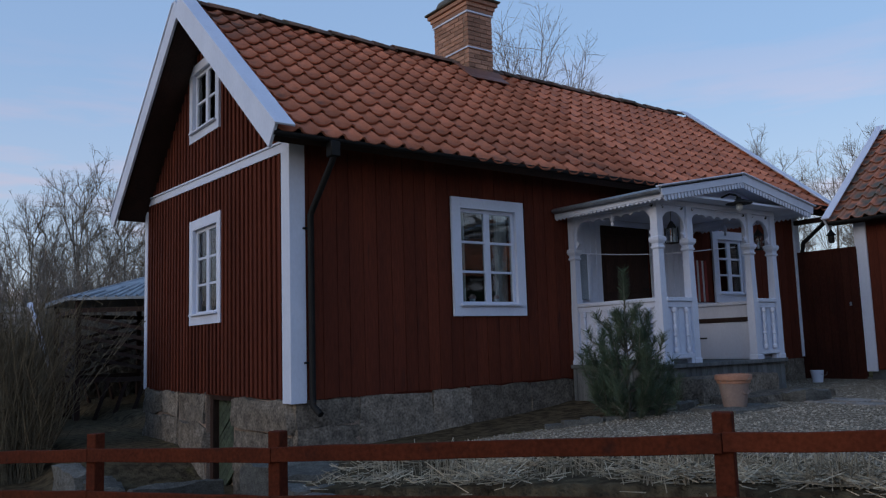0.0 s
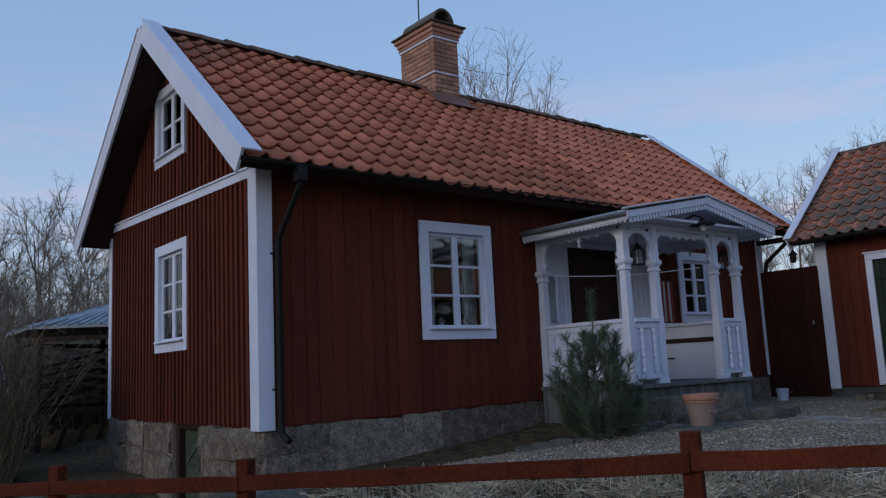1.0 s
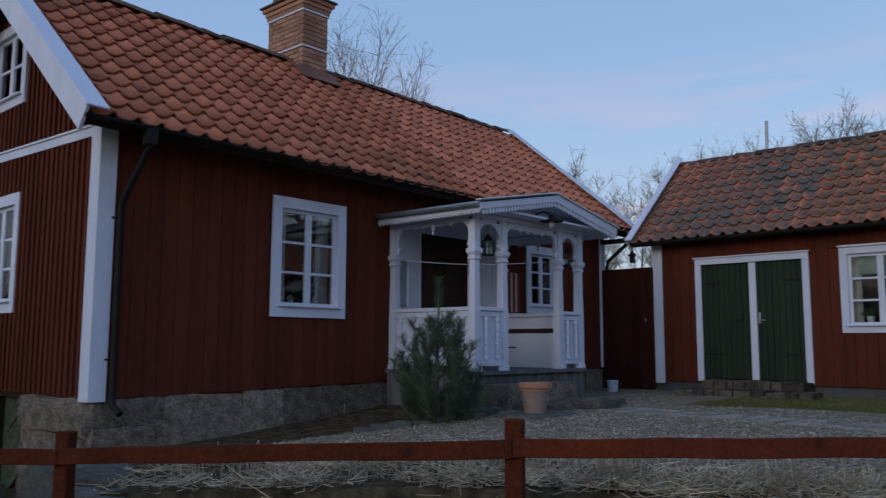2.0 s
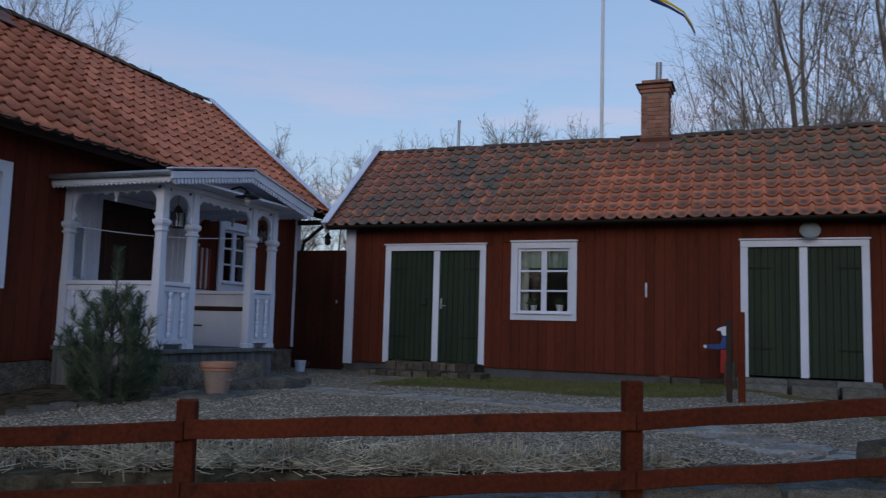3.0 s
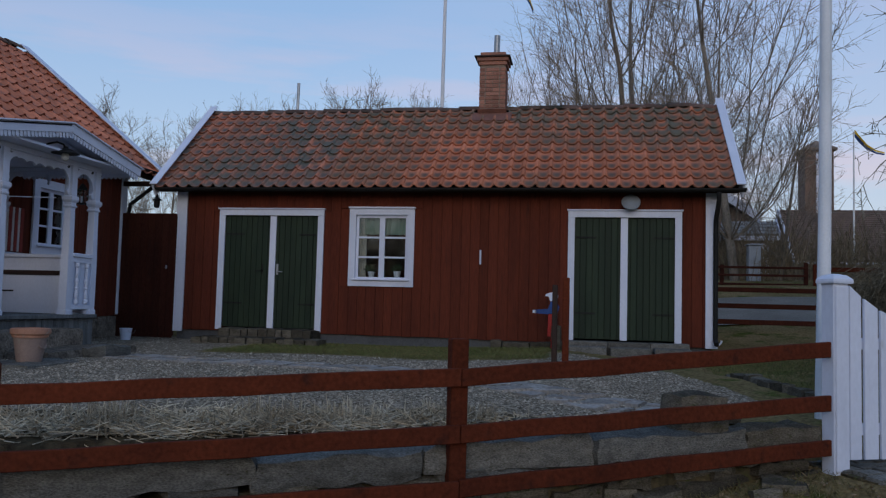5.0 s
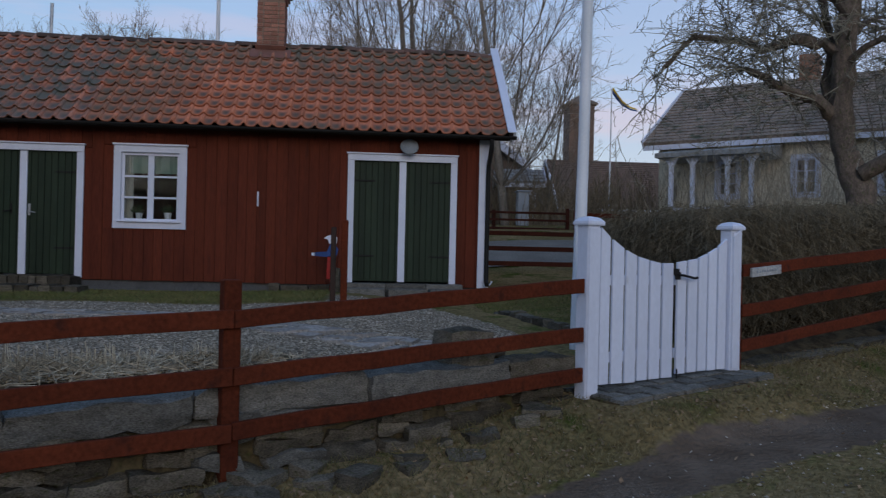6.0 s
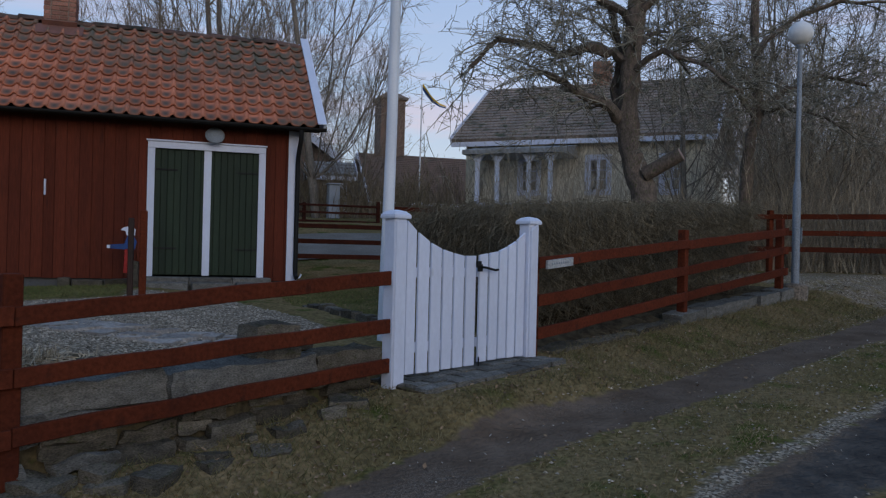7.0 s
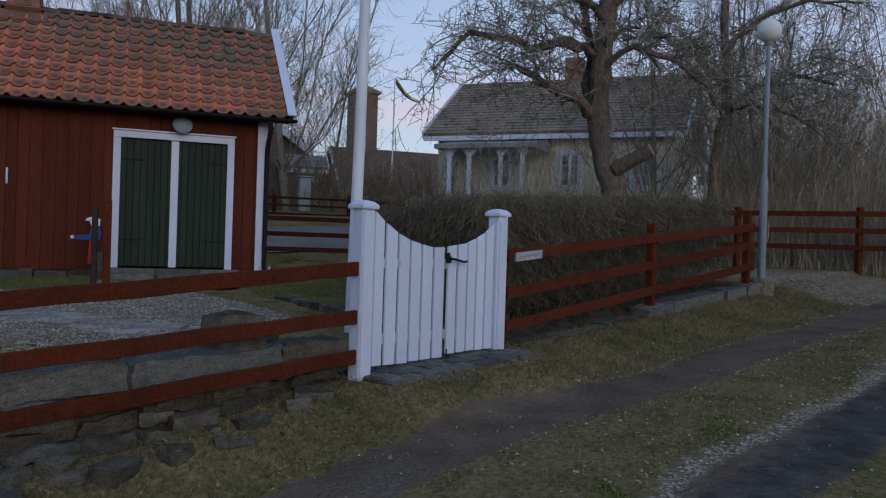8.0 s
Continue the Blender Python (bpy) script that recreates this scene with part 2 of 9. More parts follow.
BLACK = surface("black_metal", (0.010, 0.010, 0.010), (0.016, 0.015, 0.014), size=6, rough=0.65, metal=0.0, bump=0.1, vary=0.1)
ZINC = surface("zinc", (0.38, 0.40, 0.42), (0.27, 0.29, 0.31), size=4, rough=0.45, metal=0.7, bump=0.1)
GREY_PAINT = surface("grey_painted_steel", (0.30, 0.33, 0.36), (0.23, 0.26, 0.29), size=3, rough=0.5, bump=0.1, spots=(0.15, 0.15, 0.14), cover=0.3)
POLE_WHITE = surface("white_pole_lacquer", (0.72, 0.74, 0.77), (0.62, 0.65, 0.68), size=2, rough=0.35, bump=0.05, fine=0.05)
OPAL = surface("opal_glass", (0.72, 0.72, 0.70), (0.6, 0.6, 0.58), size=5, rough=0.25, bump=0.0, fine=0.05)
CLOTH = surface("white_curtain", (0.66, 0.65, 0.62), (0.5, 0.5, 0.48), (6, 6, 0.3), 6.0, 0.9, bump=0.3)
# near-black, so that the rooms look unlit through the panes
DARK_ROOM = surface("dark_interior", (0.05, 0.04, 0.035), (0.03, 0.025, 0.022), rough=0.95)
BROWN = surface("dark_brown_wood", (0.045, 0.022, 0.016), (0.028, 0.016, 0.012), (1, 1, 0.2), 5.0, 0.6)
BARK = surface("bark", (0.215, 0.185, 0.150), (0.14, 0.122, 0.10), (1, 1, 0.4), 8.0, 0.95, 0, 0.8, 40, (0.09, 0.10, 0.055), 0.2, 0.4)
BARK_MOSS = surface("mossy_bark", (0.185, 0.142, 0.112), (0.085, 0.068, 0.056), (1, 1, 0.5), 14.0, 0.95, 0, 1.0, 50, (0.085, 0.088, 0.045), 0.2, 0.46)
TWIG = surface("twigs", (0.27, 0.22, 0.17), (0.18, 0.15, 0.12), size=3, rough=0.95, bump=0.0, vary=0.35)
TWIG_PALE = surface("reed_stems", (0.22, 0.175, 0.11), (0.13, 0.105, 0.07), size=3, rough=0.95, bump=0.0, vary=0.4)
HEDGE = surface("hedge_twigs", (0.19, 0.155, 0.100), (0.11, 0.094, 0.064), size=3, rough=0.95, bump=0.0, vary=0.45)
STRAW = surface("dry_straw", (0.58, 0.49, 0.35), (0.30, 0.24, 0.16), size=2, rough=0.9, bump=0.0, vary=0.45)
LAWN = surface("lawn_blades", (0.085, 0.110, 0.030), (0.17, 0.155, 0.060), size=1.2, rough=0.85, bump=0.0, vary=0.4)
GRASS = surface("grass_blades", (0.110, 0.104, 0.040), (0.235, 0.180, 0.098), size=1.2, rough=0.85, bump=0.0, vary=0.4)
NEEDLES = surface("pine_needles", (0.060, 0.092, 0.056), (0.100, 0.130, 0.078), size=5, rough=0.7, bump=0.0, vary=0.35)
LEAF = surface("pot_plant_leaves", (0.03, 0.05, 0.025), (0.05, 0.07, 0.03), size=20, rough=0.6, bump=0)
SIGN_PALE = surface("pale_weathered_board", (0.45, 0.45, 0.44), (0.34, 0.34, 0.33), size=5, rough=0.8)
GLASS = glass("window_glass", (0.86, 0.9, 0.9))
# ---- building helpers ----
ORIGIN = {}


def thing(name, label, category, at=(0, 0, 0), group="", kind=""):
    ob = tagged(new(name), label, category, group, kind)
    ob.location = at
    ob.empty_display_size = 0.2
    ORIGIN[ob] = Vector(at)
    return ob


def part(name, bm, material, parent=None, label="", smooth=False):
    """Links a bmesh, in world metres, as one mesh under a thing or a part."""
    me = bpy.data.meshes.new(name)
    if parent is not None:
        bmesh.ops.translate(bm, verts=bm.verts, vec=-ORIGIN[parent])
    bmesh.ops.recalc_face_normals(bm, faces=bm.faces)
    bm.to_mesh(me)
    bm.free()
    me.materials.append(material)
    if smooth:
        me.shade_smooth()
        me.set_sharp_from_angle(angle=radians(40))
    ob = new(name, me)
    if parent is not None:
        ob.parent = parent
        ORIGIN[ob] = ORIGIN[parent]
    else:
        ORIGIN[ob] = Vector((0, 0, 0))
    if label:
        tagged(ob, label)
    return ob


def piece(name, me, parent, m):
    """One of many alike pieces, on shared mesh data, at the world pose m."""
    ob = new(name, me)
    ob.parent = parent
    ob.matrix_basis = Matrix.Translation(-ORIGIN[parent]) @ m
    return ob


def stuff(name, verts, faces, material, label="", category="", parent=None, smooth=False):
    me = bpy.data.meshes.new(name)
    me.from_pydata(verts, [], faces)
    me.materials.append(material)
    if smooth:
        me.shade_smooth()
    ob = new(name, me)
    if parent is not None:
        ob.parent = parent
        ob.location = -ORIGIN[parent]
        tagged(ob, label, kind="stuff")
    else:
        tagged(ob, label, category, kind="stuff")
    return ob


def bx(bm, a, b, m=None, bev=0.0):
    """A box from corner a to corner b, with small bevels."""
    got = bmesh.ops.create_cube(bm, size=1.0)["verts"]
    for v in got:
        v.co = Vector([(a[k] + b[k]) / 2 + v.co[k] * (b[k] - a[k]) for k in range(3)])
    if bev:
        edges = list({e for v in got for e in v.link_edges})
        got = bmesh.ops.bevel(bm, geom=edges, offset=bev, segments=1, affect="EDGES")["verts"]
    if m is not None:
        bmesh.ops.transform(bm, matrix=m, verts=got)
    return got


def prism(bm, pts, y0, y1, m=None):
    """A flat outline in x, z pulled from y0 to y1."""
    a = [bm.verts.new((x, y0, z)) for x, z in pts]
    b = [bm.verts.new((x, y1, z)) for x, z in pts]
    n = len(pts)
    bm.faces.new(a)
    bm.faces.new(b[::-1])
    for k in range(n):
        bm.faces.new((a[k], b[k], b[(k + 1) % n], a[(k + 1) % n]))
    if m is not None:
        bmesh.ops.transform(bm, matrix=m, verts=a + b)
    return a + b


def lathe(bm, profile, at=(0, 0, 0), n=16, m=None):
    """A turned shape: (radius, z) from the bottom up."""
    rings = []
    for r, z in profile:
        rings.append([bm.verts.new((at[0] + r * math.cos(2 * math.pi * k / n), at[1] + r * math.sin(2 * math.pi * k / n), at[2] + z)) for k in range(n)])
    for lo, hi in zip(rings, rings[1:]):
        for k in range(n):
            bm.faces.new((lo[k], lo[(k + 1) % n], hi[(k + 1) % n], hi[k]))
    bm.faces.new(rings[0][::-1])
    bm.faces.new(rings[-1])
    if m is not None:
        bmesh.ops.transform(bm, matrix=m, verts=[v for r in rings for v in r])


def tube(bm, pts, r, n=8, r_end=None):
    """A round bar along points."""
    pts = [Vector(p) for p in pts]
    rings, s = [], None
    for k, p in enumerate(pts):
        d = (pts[min(k + 1, len(pts) - 1)] - pts[max(k - 1, 0)]).normalized()
        if s is None:
            s = d.cross(Vector((0, 0, 1)) if abs(d.z) < 0.95 else Vector((1, 0, 0))).normalized()
        else:
            s = (s - d * s.dot(d)).normalized()
        u = s.cross(d)
        rad = r if r_end is None else r + (r_end - r) * k / (len(pts) - 1)
        rings.append([bm.verts.new(p + rad * (s * math.cos(2 * math.pi * j / n) + u * math.sin(2 * math.pi * j / n))) for j in range(n)])
    for lo, hi in zip(rings, rings[1:]):
        for j in range(n):
            bm.faces.new((lo[j], lo[(j + 1) % n], hi[(j + 1) % n], hi[j]))
    bm.faces.new(rings[0][::-1])
    bm.faces.new(rings[-1])


def bm_new():
    return bmesh.new()


def sticks(segs):
    """Verts and three-sided faces for many thin tapering bars (p0, p1, r0, r1), as arrays."""
    s = np.asarray(segs, float)
    p0, p1, r0, r1 = s[:, 0:3], s[:, 3:6], s[:, 6], s[:, 7]
    d = p1 - p0
    d /= np.maximum(np.linalg.norm(d, axis=1, keepdims=True), 1e-9)
    ref = np.where(np.abs(d[:, 2:3]) < 0.9, np.array([[0, 0, 1.0]]), np.array([[1.0, 0, 0]]))
    a = np.cross(d, ref)
    a /= np.linalg.norm(a, axis=1, keepdims=True)
    b = np.cross(d, a)
    vs = []
    for p, r in ((p0, r0), (p1, r1)):
        for k in range(3):
            t = 2 * math.pi * k / 3
            vs.append(p + r[:, None] * (a * math.cos(t) + b * math.sin(t)))
    v = np.stack(vs, 1).reshape(-1, 3)
    base = np.arange(len(s))[:, None] * 6
    f = np.concatenate([base + np.array([[0, 1, 4, 3]]), base + np.array([[1, 2, 5, 4]]), base + np.array([[2, 0, 3, 5]])], 1).reshape(-1, 4)
    return v.tolist(), f.tolist()
# ---- the ground ----
# the fence runs straight along the lane: s metres along it from the gate, u metres from it towards the yard
P0, D, NRM = Vector((5.58, -2.68)), Vector((0.45, -0.893)), Vector((0.893, 0.45))
FENCE_TURN = math.degrees(math.atan2(D.y, D.x))


def along(s, u=0.0, z=0.0):
    p = P0 + D * s + NRM * u
    return Vector((p.x, p.y, z))


def smooth(a, b, v):
    v = np.clip((v - a) / (b - a), 0, 1)
    return v * v * (3 - 2 * v)


def lane_z(s):
    return -0.45 + 0.070 * np.clip(s, -16, 9) + 0.02 * np.clip(s - 9, 0, 40)


def ground_z(x, y):
    """The height of the ground, for arrays or numbers."""
    s = (x - P0.x) * D.x + (y - P0.y) * D.y
    u = (x - P0.x) * NRM.x + (y - P0.y) * NRM.y
    lane = lane_z(s) - 0.10 * smooth(-0.3, -1.5, s) - 0.22 * smooth(-0.1, 0.9, -u) + 0.04 * smooth(1.7, 2.1, -u) * smooth(3.3, 2.6, -u) + 0.05 * smooth(3.6, 5, -u)
    yard = -0.10 - 0.22 * smooth(7.5, 3.6, x) * smooth(2.0, 6.0, y) + 0.10 * smooth(7, 12, x) * smooth(2.0, -2.5, y)
    yard = yard - 0.10 * smooth(2.2, 0.4, u) * smooth(3.5, -1.0, s) - 0.07 * smooth(5.3, 6.5, y) * smooth(7.6, 6.4, x)
    # the yard falls away beside the cottage's gable
    bank = 2.15 + 0.37 * np.clip(y - 4.1, -2, 2.75)
    bank = bank + 0.75 * smooth(6.45, 6.85, y)
    dip = smooth(0.05, -0.30, x - bank) * smooth(2.6, 3.6, y)
    yard = yard * (1 - dip) + (-0.98 + 0.42 * smooth(9.2, 10.6, y) * smooth(1.6, 2.3, x)) * dip
    # past the gate the garden behind the hedge lies little above the lane
    hedge = smooth(1.2, 2.2, s)
    yard = yard * (1 - hedge) + (lane_z(s) + 0.08) * hedge
    step = smooth(0.24, 0.38, u)
    # the setts before the gate lie level with the ground round them
    pad = smooth(-0.25, 0.05, s) * smooth(2.0, 1.65, s) * smooth(1.0, 0.55, -u)
    lane = lane * (1 - pad) + np.maximum(lane, -0.44 + 0.055 * s) * pad
    return lane * (1 - step) + yard * step + 1.3 * smooth(13.8, 27, x) * smooth(7, 1, y)


def zone_masks(x, y):
    s = (x - P0.x) * D.x + (y - P0.y) * D.y
    u = (x - P0.x) * NRM.x + (y - P0.y) * NRM.y
    wob = 0.12 * np.sin(1.7 * s + 0.5) + 0.07 * np.sin(4.1 * s)
    tracks = np.maximum(smooth(0.12, -0.05, np.abs(-u - 1.12 - 0.038 * s + 0.25 * wob) - 0.29), smooth(0.12, -0.05, np.abs(-u - 2.88 - 0.01 * s + 0.25 * wob) - 0.24))
    tracks = tracks * smooth(0.2, 0.5, -u)
    crossing = smooth(7.4, 8.6, s) * smooth(14.5, 12.0, s) * smooth(3.0, 2.0, u) * smooth(-9, -7, u)
    deep = 0.40 * smooth(-1.5, -2.5, s) + 0.45 * smooth(-4.6, -6.2, s)
    inside = smooth(0.7 + deep, 1.0 + deep, u + 0.25 * wob)
    lawn = smooth(9.6, 10.3, x + 0.2 * np.sin(2 * y)) * smooth(4.3, 3.6, y) * smooth(-0.9, -0.3, y)
    lawn = np.maximum(lawn, smooth(-2.2, -2.6, y - 0.25 * (x - 7.5)))
    gravel = inside * (1 - lawn) * smooth(1.9, 2.6, x) * smooth(1.3, 0.7, s) * smooth(14.0, 13.2, x) * smooth(-14, -12, s) * (1 - smooth(6.2, 6.7, y) * smooth(3.5, 3.2, x))
    beside = smooth(5.6, 6.4, y) * smooth(3.5, 3.2, x)
    soil = smooth(0.0, 0.1, u) * smooth(1.05 + deep, 0.8 + deep, u + 0.3 * wob) * smooth(-0.9, -1.9, s)
    soil = np.maximum(soil, 0.75 * beside)
    soil = np.maximum(soil, smooth(1.75, 2.1, s) * smooth(-0.05, 0.08, u) * smooth(2.3, 1.8, u) * smooth(8.2, 7.4, s))
    # the planting bed and the dark strip along the cottage's base
    bed = smooth(-0.04, 0.10, y - np.interp(x, (3.4, 5.3, 5.7, 6.1, 6.6, 7.0), (6.2, 5.34, 5.12, 5.0, 4.9, 4.9))) * smooth(7.6, 7.3, x) * smooth(3.0, 3.5, x)
    soil = np.maximum(soil, bed)
    gravel = gravel * (1 - bed)
    # loose grit along the far wheel track
    gravel = np.maximum(gravel, 0.66 * smooth(0.28, 0.08, np.abs(-u - 2.60 + 0.5 * wob)) * smooth(-2.5, -0.5, s))
    gravel = np.maximum(gravel, 0.62 * crossing)
    return gravel, tracks, soil


def axis(lo, hi, fine, reach):
    mid = list(np.arange(lo, hi + 1e-6, fine))
    out, step, v = [], fine, hi
    while v < reach:
        step *= 1.35
        v += step
        out.append(v)
    left, step, v = [], fine, lo
    while v > -reach:
        step *= 1.35
        v -= step
        left.append(v)
    return np.array(left[::-1] + mid + out)


def ground_material():
    m = surface("ground_cover", (0.142, 0.110, 0.046), (0.245, 0.172, 0.086), (1, 1, 1), 0.9, 0.95, 0, 1.0, 26, (0.080, 0.092, 0.024), 0.0, 0.47, 0.5, 0.0)
    N, L = m.node_tree.nodes, m.node_tree.links
    bs = N["Principled BSDF"]
    hs = next(n for n in N if n.type == "HUE_SAT")
    pos = next(n for n in N if n.type == "NEW_GEOMETRY")
    out = hs.outputs[0]

    def noise_map(size, lo, hi, detail=5.0):
        t = N.new("ShaderNodeTexNoise")
        t.inputs["Scale"].default_value, t.inputs["Detail"].default_value = size, detail
        L.new(pos.outputs["Position"], t.inputs["Vector"])
        r = N.new("ShaderNodeMapRange")
        r.inputs[1].default_value, r.inputs[2].default_value = lo, hi
        L.new(t.outputs[0], r.inputs[0])
        return r.outputs[0]

    def pebbles(size, a, b, c):
        v = N.new("ShaderNodeTexVoronoi")
        v.inputs["Scale"].default_value = size
        L.new(pos.outputs["Position"], v.inputs["Vector"])
        sp = N.new("ShaderNodeSeparateColor")
        L.new(v.outputs["Color"], sp.inputs[0])
        r = N.new("ShaderNodeValToRGB")
        r.color_ramp.elements[0].color, r.color_ramp.elements[1].color = (*a, 1), (*c, 1)
        e = r.color_ramp.elements.new(0.55)
        e.color = (*b, 1)
        L.new(sp.outputs[0], r.inputs[0])
        return r.outputs[0], v.outputs["Distance"]

    def lay(under, over, mask, edge):
        at = N.new("ShaderNodeAttribute")
        at.attribute_name = mask
        ns = noise_map(7.0, 0.0, 1.0)
        ad = N.new("ShaderNodeMath")
        ad.operation = "MULTIPLY_ADD"
        ad.inputs[1].default_value = 1.6
        L.new(at.outputs["Fac"], ad.inputs[0])
        sb = N.new("ShaderNodeMath")
        sb.operation = "SUBTRACT"
        sb.inputs[0].default_value = -0.3
        L.new(ns, sb.inputs[1])
        L.new(sb.outputs[0], ad.inputs[2])
        r = N.new("ShaderNodeMapRange")
        r.inputs[1].default_value, r.inputs[2].default_value = 0.0, edge
        L.new(ad.outputs[0], r.inputs[0])
        k = N.new("ShaderNodeMix")
        k.data_type = "RGBA"
        L.new(under, k.inputs["A"])
        L.new(over, k.inputs["B"])
        L.new(r.outputs[0], k.inputs["Factor"])
        return k.outputs["Result"]

    def blend(a, b, f):
        k = N.new("ShaderNodeMix")
        k.data_type = "RGBA"
        k.inputs["A"].default_value, k.inputs["B"].default_value = (*a, 1), (*b, 1)
        L.new(f, k.inputs["Factor"])
        return k.outputs["Result"]

    grit, edge = pebbles(62.0, (0.10, 0.078, 0.054), (0.235, 0.185, 0.132), (0.50, 0.41, 0.30))
    out = lay(out, blend((0.055, 0.042, 0.028), (0.13, 0.10, 0.06), noise_map(9.0, 0.35, 0.65)), "soil", 0.3)
    out = lay(out, grit, "gravel", 0.25)
    dirt = blend((0.105, 0.074, 0.052), (0.185, 0.135, 0.098), noise_map(3.0, 0.3, 0.7))
    fine, edge2 = pebbles(170.0, (0.085, 0.062, 0.045), (0.145, 0.108, 0.080), (0.27, 0.215, 0.165))
    gritty = N.new("ShaderNodeMix")
    gritty.data_type = "RGBA"
    L.new(dirt, gritty.inputs["A"])
    L.new(fine, gritty.inputs["B"])
    L.new(noise_map(1.4, 0.46, 0.75), gritty.inputs["Factor"])
    out = lay(out, gritty.outputs["Result"], "track", 0.35)
    out = lay(out, blend((0.060, 0.053, 0.047), (0.115, 0.100, 0.085), noise_map(5.0, 0.35, 0.7)), "tar", 0.35)
    L.new(out, bs.inputs["Base Color"])
    bp = next(n for n in N if n.type == "BUMP")
    bp.inputs["Distance"].default_value = 0.03
    return m


gx, gy = axis(-3, 16.5, 0.11, 900), axis(-14, 9, 0.11, 900)
GX, GY = np.meshgrid(gx, gy)
GZ = ground_z(GX, GY)
rng = np.random.default_rng(5)
near = (np.abs(GX - 6) < 14) & (np.abs(GY + 2) < 14)
GZ = GZ + np.where(near, rng.normal(0, 0.0035, GZ.shape), 0)
nx, ny = len(gx), len(gy)
idx = np.arange(nx * ny).reshape(ny, nx)
quads = np.stack([idx[:-1, :-1], idx[:-1, 1:], idx[1:, 1:], idx[1:, :-1]], -1).reshape(-1, 4)
gme = bpy.data.meshes.new("ground")
gme.from_pydata(np.stack([GX, GY, GZ], -1).reshape(-1, 3).tolist(), [], quads.tolist())
gme.shade_smooth()
US = (GX - P0.x) * NRM.x + (GY - P0.y) * NRM.y
far_track = 0.85 * smooth(0.22, -0.14, np.abs(-US - 2.90 + 0.05 * np.sin(GX * 1.7) + 0.04 * np.sin(GX * 4.3 + GY * 3.0)) - 0.18)
for key, values in zip(("gravel", "track", "soil", "tar"), (*zone_masks(GX, GY), far_track)):
    at = gme.attributes.new(key, "FLOAT", "POINT")
    at.data.foreach_set("value", values.reshape(-1).astype(np.float32))
gme.materials.append(ground_material())
tagged(new("ground", gme), "winter grass, grey gravel yard and a two-track dirt lane", "ground", kind="structure")
# ---- buildings: common parts ----
GX0, WY0, HX1, HY1 = 3.385, 6.90, 12.82, 12.05  # the cottage's walls
SX0, SY1, SY0 = 12.82, 5.83, -3.00  # the shed's front and its two ends


def shell(bm, length, z0, z1, thick, holes, m):
    """A wall with openings right through it; holes are (u0, u1, z0, z1)."""
    us = sorted({0.0, length, *(h[0] for h in holes), *(h[1] for h in holes)})
    zs = sorted({z0, z1, *(v for h in holes for v in h[2:4] if z0 < v < z1)})
    solid = {}
    for i, (a, b) in enumerate(zip(us, us[1:])):
        for k, (c, d) in enumerate(zip(zs, zs[1:])):
            u, z = (a + b) / 2, (c + d) / 2
            solid[i, k] = not any(h[0] < u < h[1] and h[2] < z < h[3] for h in holes)
    verts = {}

    def at(i, k, y):
        if (i, k, y) not in verts:
            verts[i, k, y] = bm.verts.new(m @ Vector((us[i], y, zs[k])))
        return verts[i, k, y]

    for (i, k), full in solid.items():
        if not full:
            continue
        for y in (0.0, thick):
            bm.faces.new((at(i, k, y), at(i + 1, k, y), at(i + 1, k + 1, y), at(i, k + 1, y)))
        for (di, dk), (p, q) in (((-1, 0), ((i, k), (i, k + 1))), ((1, 0), ((i + 1, k), (i + 1, k + 1))), ((0, -1), ((i, k), (i + 1, k))), ((0, 1), ((i, k + 1), (i + 1, k + 1)))):
            if not solid.get((i + di, k + dk), False):
                bm.faces.new((at(*p, 0.0), at(*q, 0.0), at(*q, thick), at(*p, thick)))


def boarding(parent, name, m, length, wide, low, high, holes, depth=(-0.024, -0.001), gap=0.004, at=0.0, rnd=None, cover=1.0):
    """Upright boards side by side, each an object; low(u) and high(u) give their ends."""
    rnd = rnd or random.Random(3)
    u = at
    while u < length - 0.02:
        w = wide * (1 + rnd.uniform(-0.12, 0.12)) if cover == 1.0 else wide
        a, b = u, min(u + w * cover, length)
        spans = [(None, None)]
        for h in holes:
            if a < h[1] and b > h[0]:
                spans = [(None, h[2]), (h[3], None)]
        for z0, z1 in spans:
            lo0, lo1 = (low(a), low(b)) if z0 is None else (z0, z0)
            hi0, hi1 = (high(a), high(b)) if z1 is None else (z1, z1)
            if min(hi0 - lo0, hi1 - lo1) < 0.02:
                if max(hi0 - lo0, hi1 - lo1) < 0.05:
                    continue
                hi0, hi1 = max(hi0, lo0 + 0.01), max(hi1, lo1 + 0.01)
            bm = bm_new()
            dz = rnd.uniform(-0.006, 0.006) if z0 is None else 0
            out = depth[0] + rnd.uniform(-0.003, 0.003)
            c = 0.004
            a1, b1 = a + gap / 2, b - gap / 2
            back = [bm.verts.new(v) for v in ((a1, depth[1], lo0 + dz), (b1, depth[1], lo1 + dz), (b1, depth[1], hi1), (a1, depth[1], hi0))]
            mid = [bm.verts.new(v) for v in ((a1, out + c, lo0 + dz), (b1, out + c, lo1 + dz), (b1, out + c, hi1), (a1, out + c, hi0))]
            face = [bm.verts.new(v) for v in ((a1 + c, out, lo0 + dz), (b1 - c, out, lo1 + dz), (b1 - c, out, hi1), (a1 + c, out, hi0))]
            bm.faces.new(face)
            for lo, hi in ((back, mid), (mid, face)):
                for k in range(4):
                    bm.faces.new((lo[k], lo[(k + 1) % 4], hi[(k + 1) % 4], hi[k]))
            bmesh.ops.transform(bm, matrix=m, verts=bm.verts)
            part(name, bm, RED, parent)
        u += w


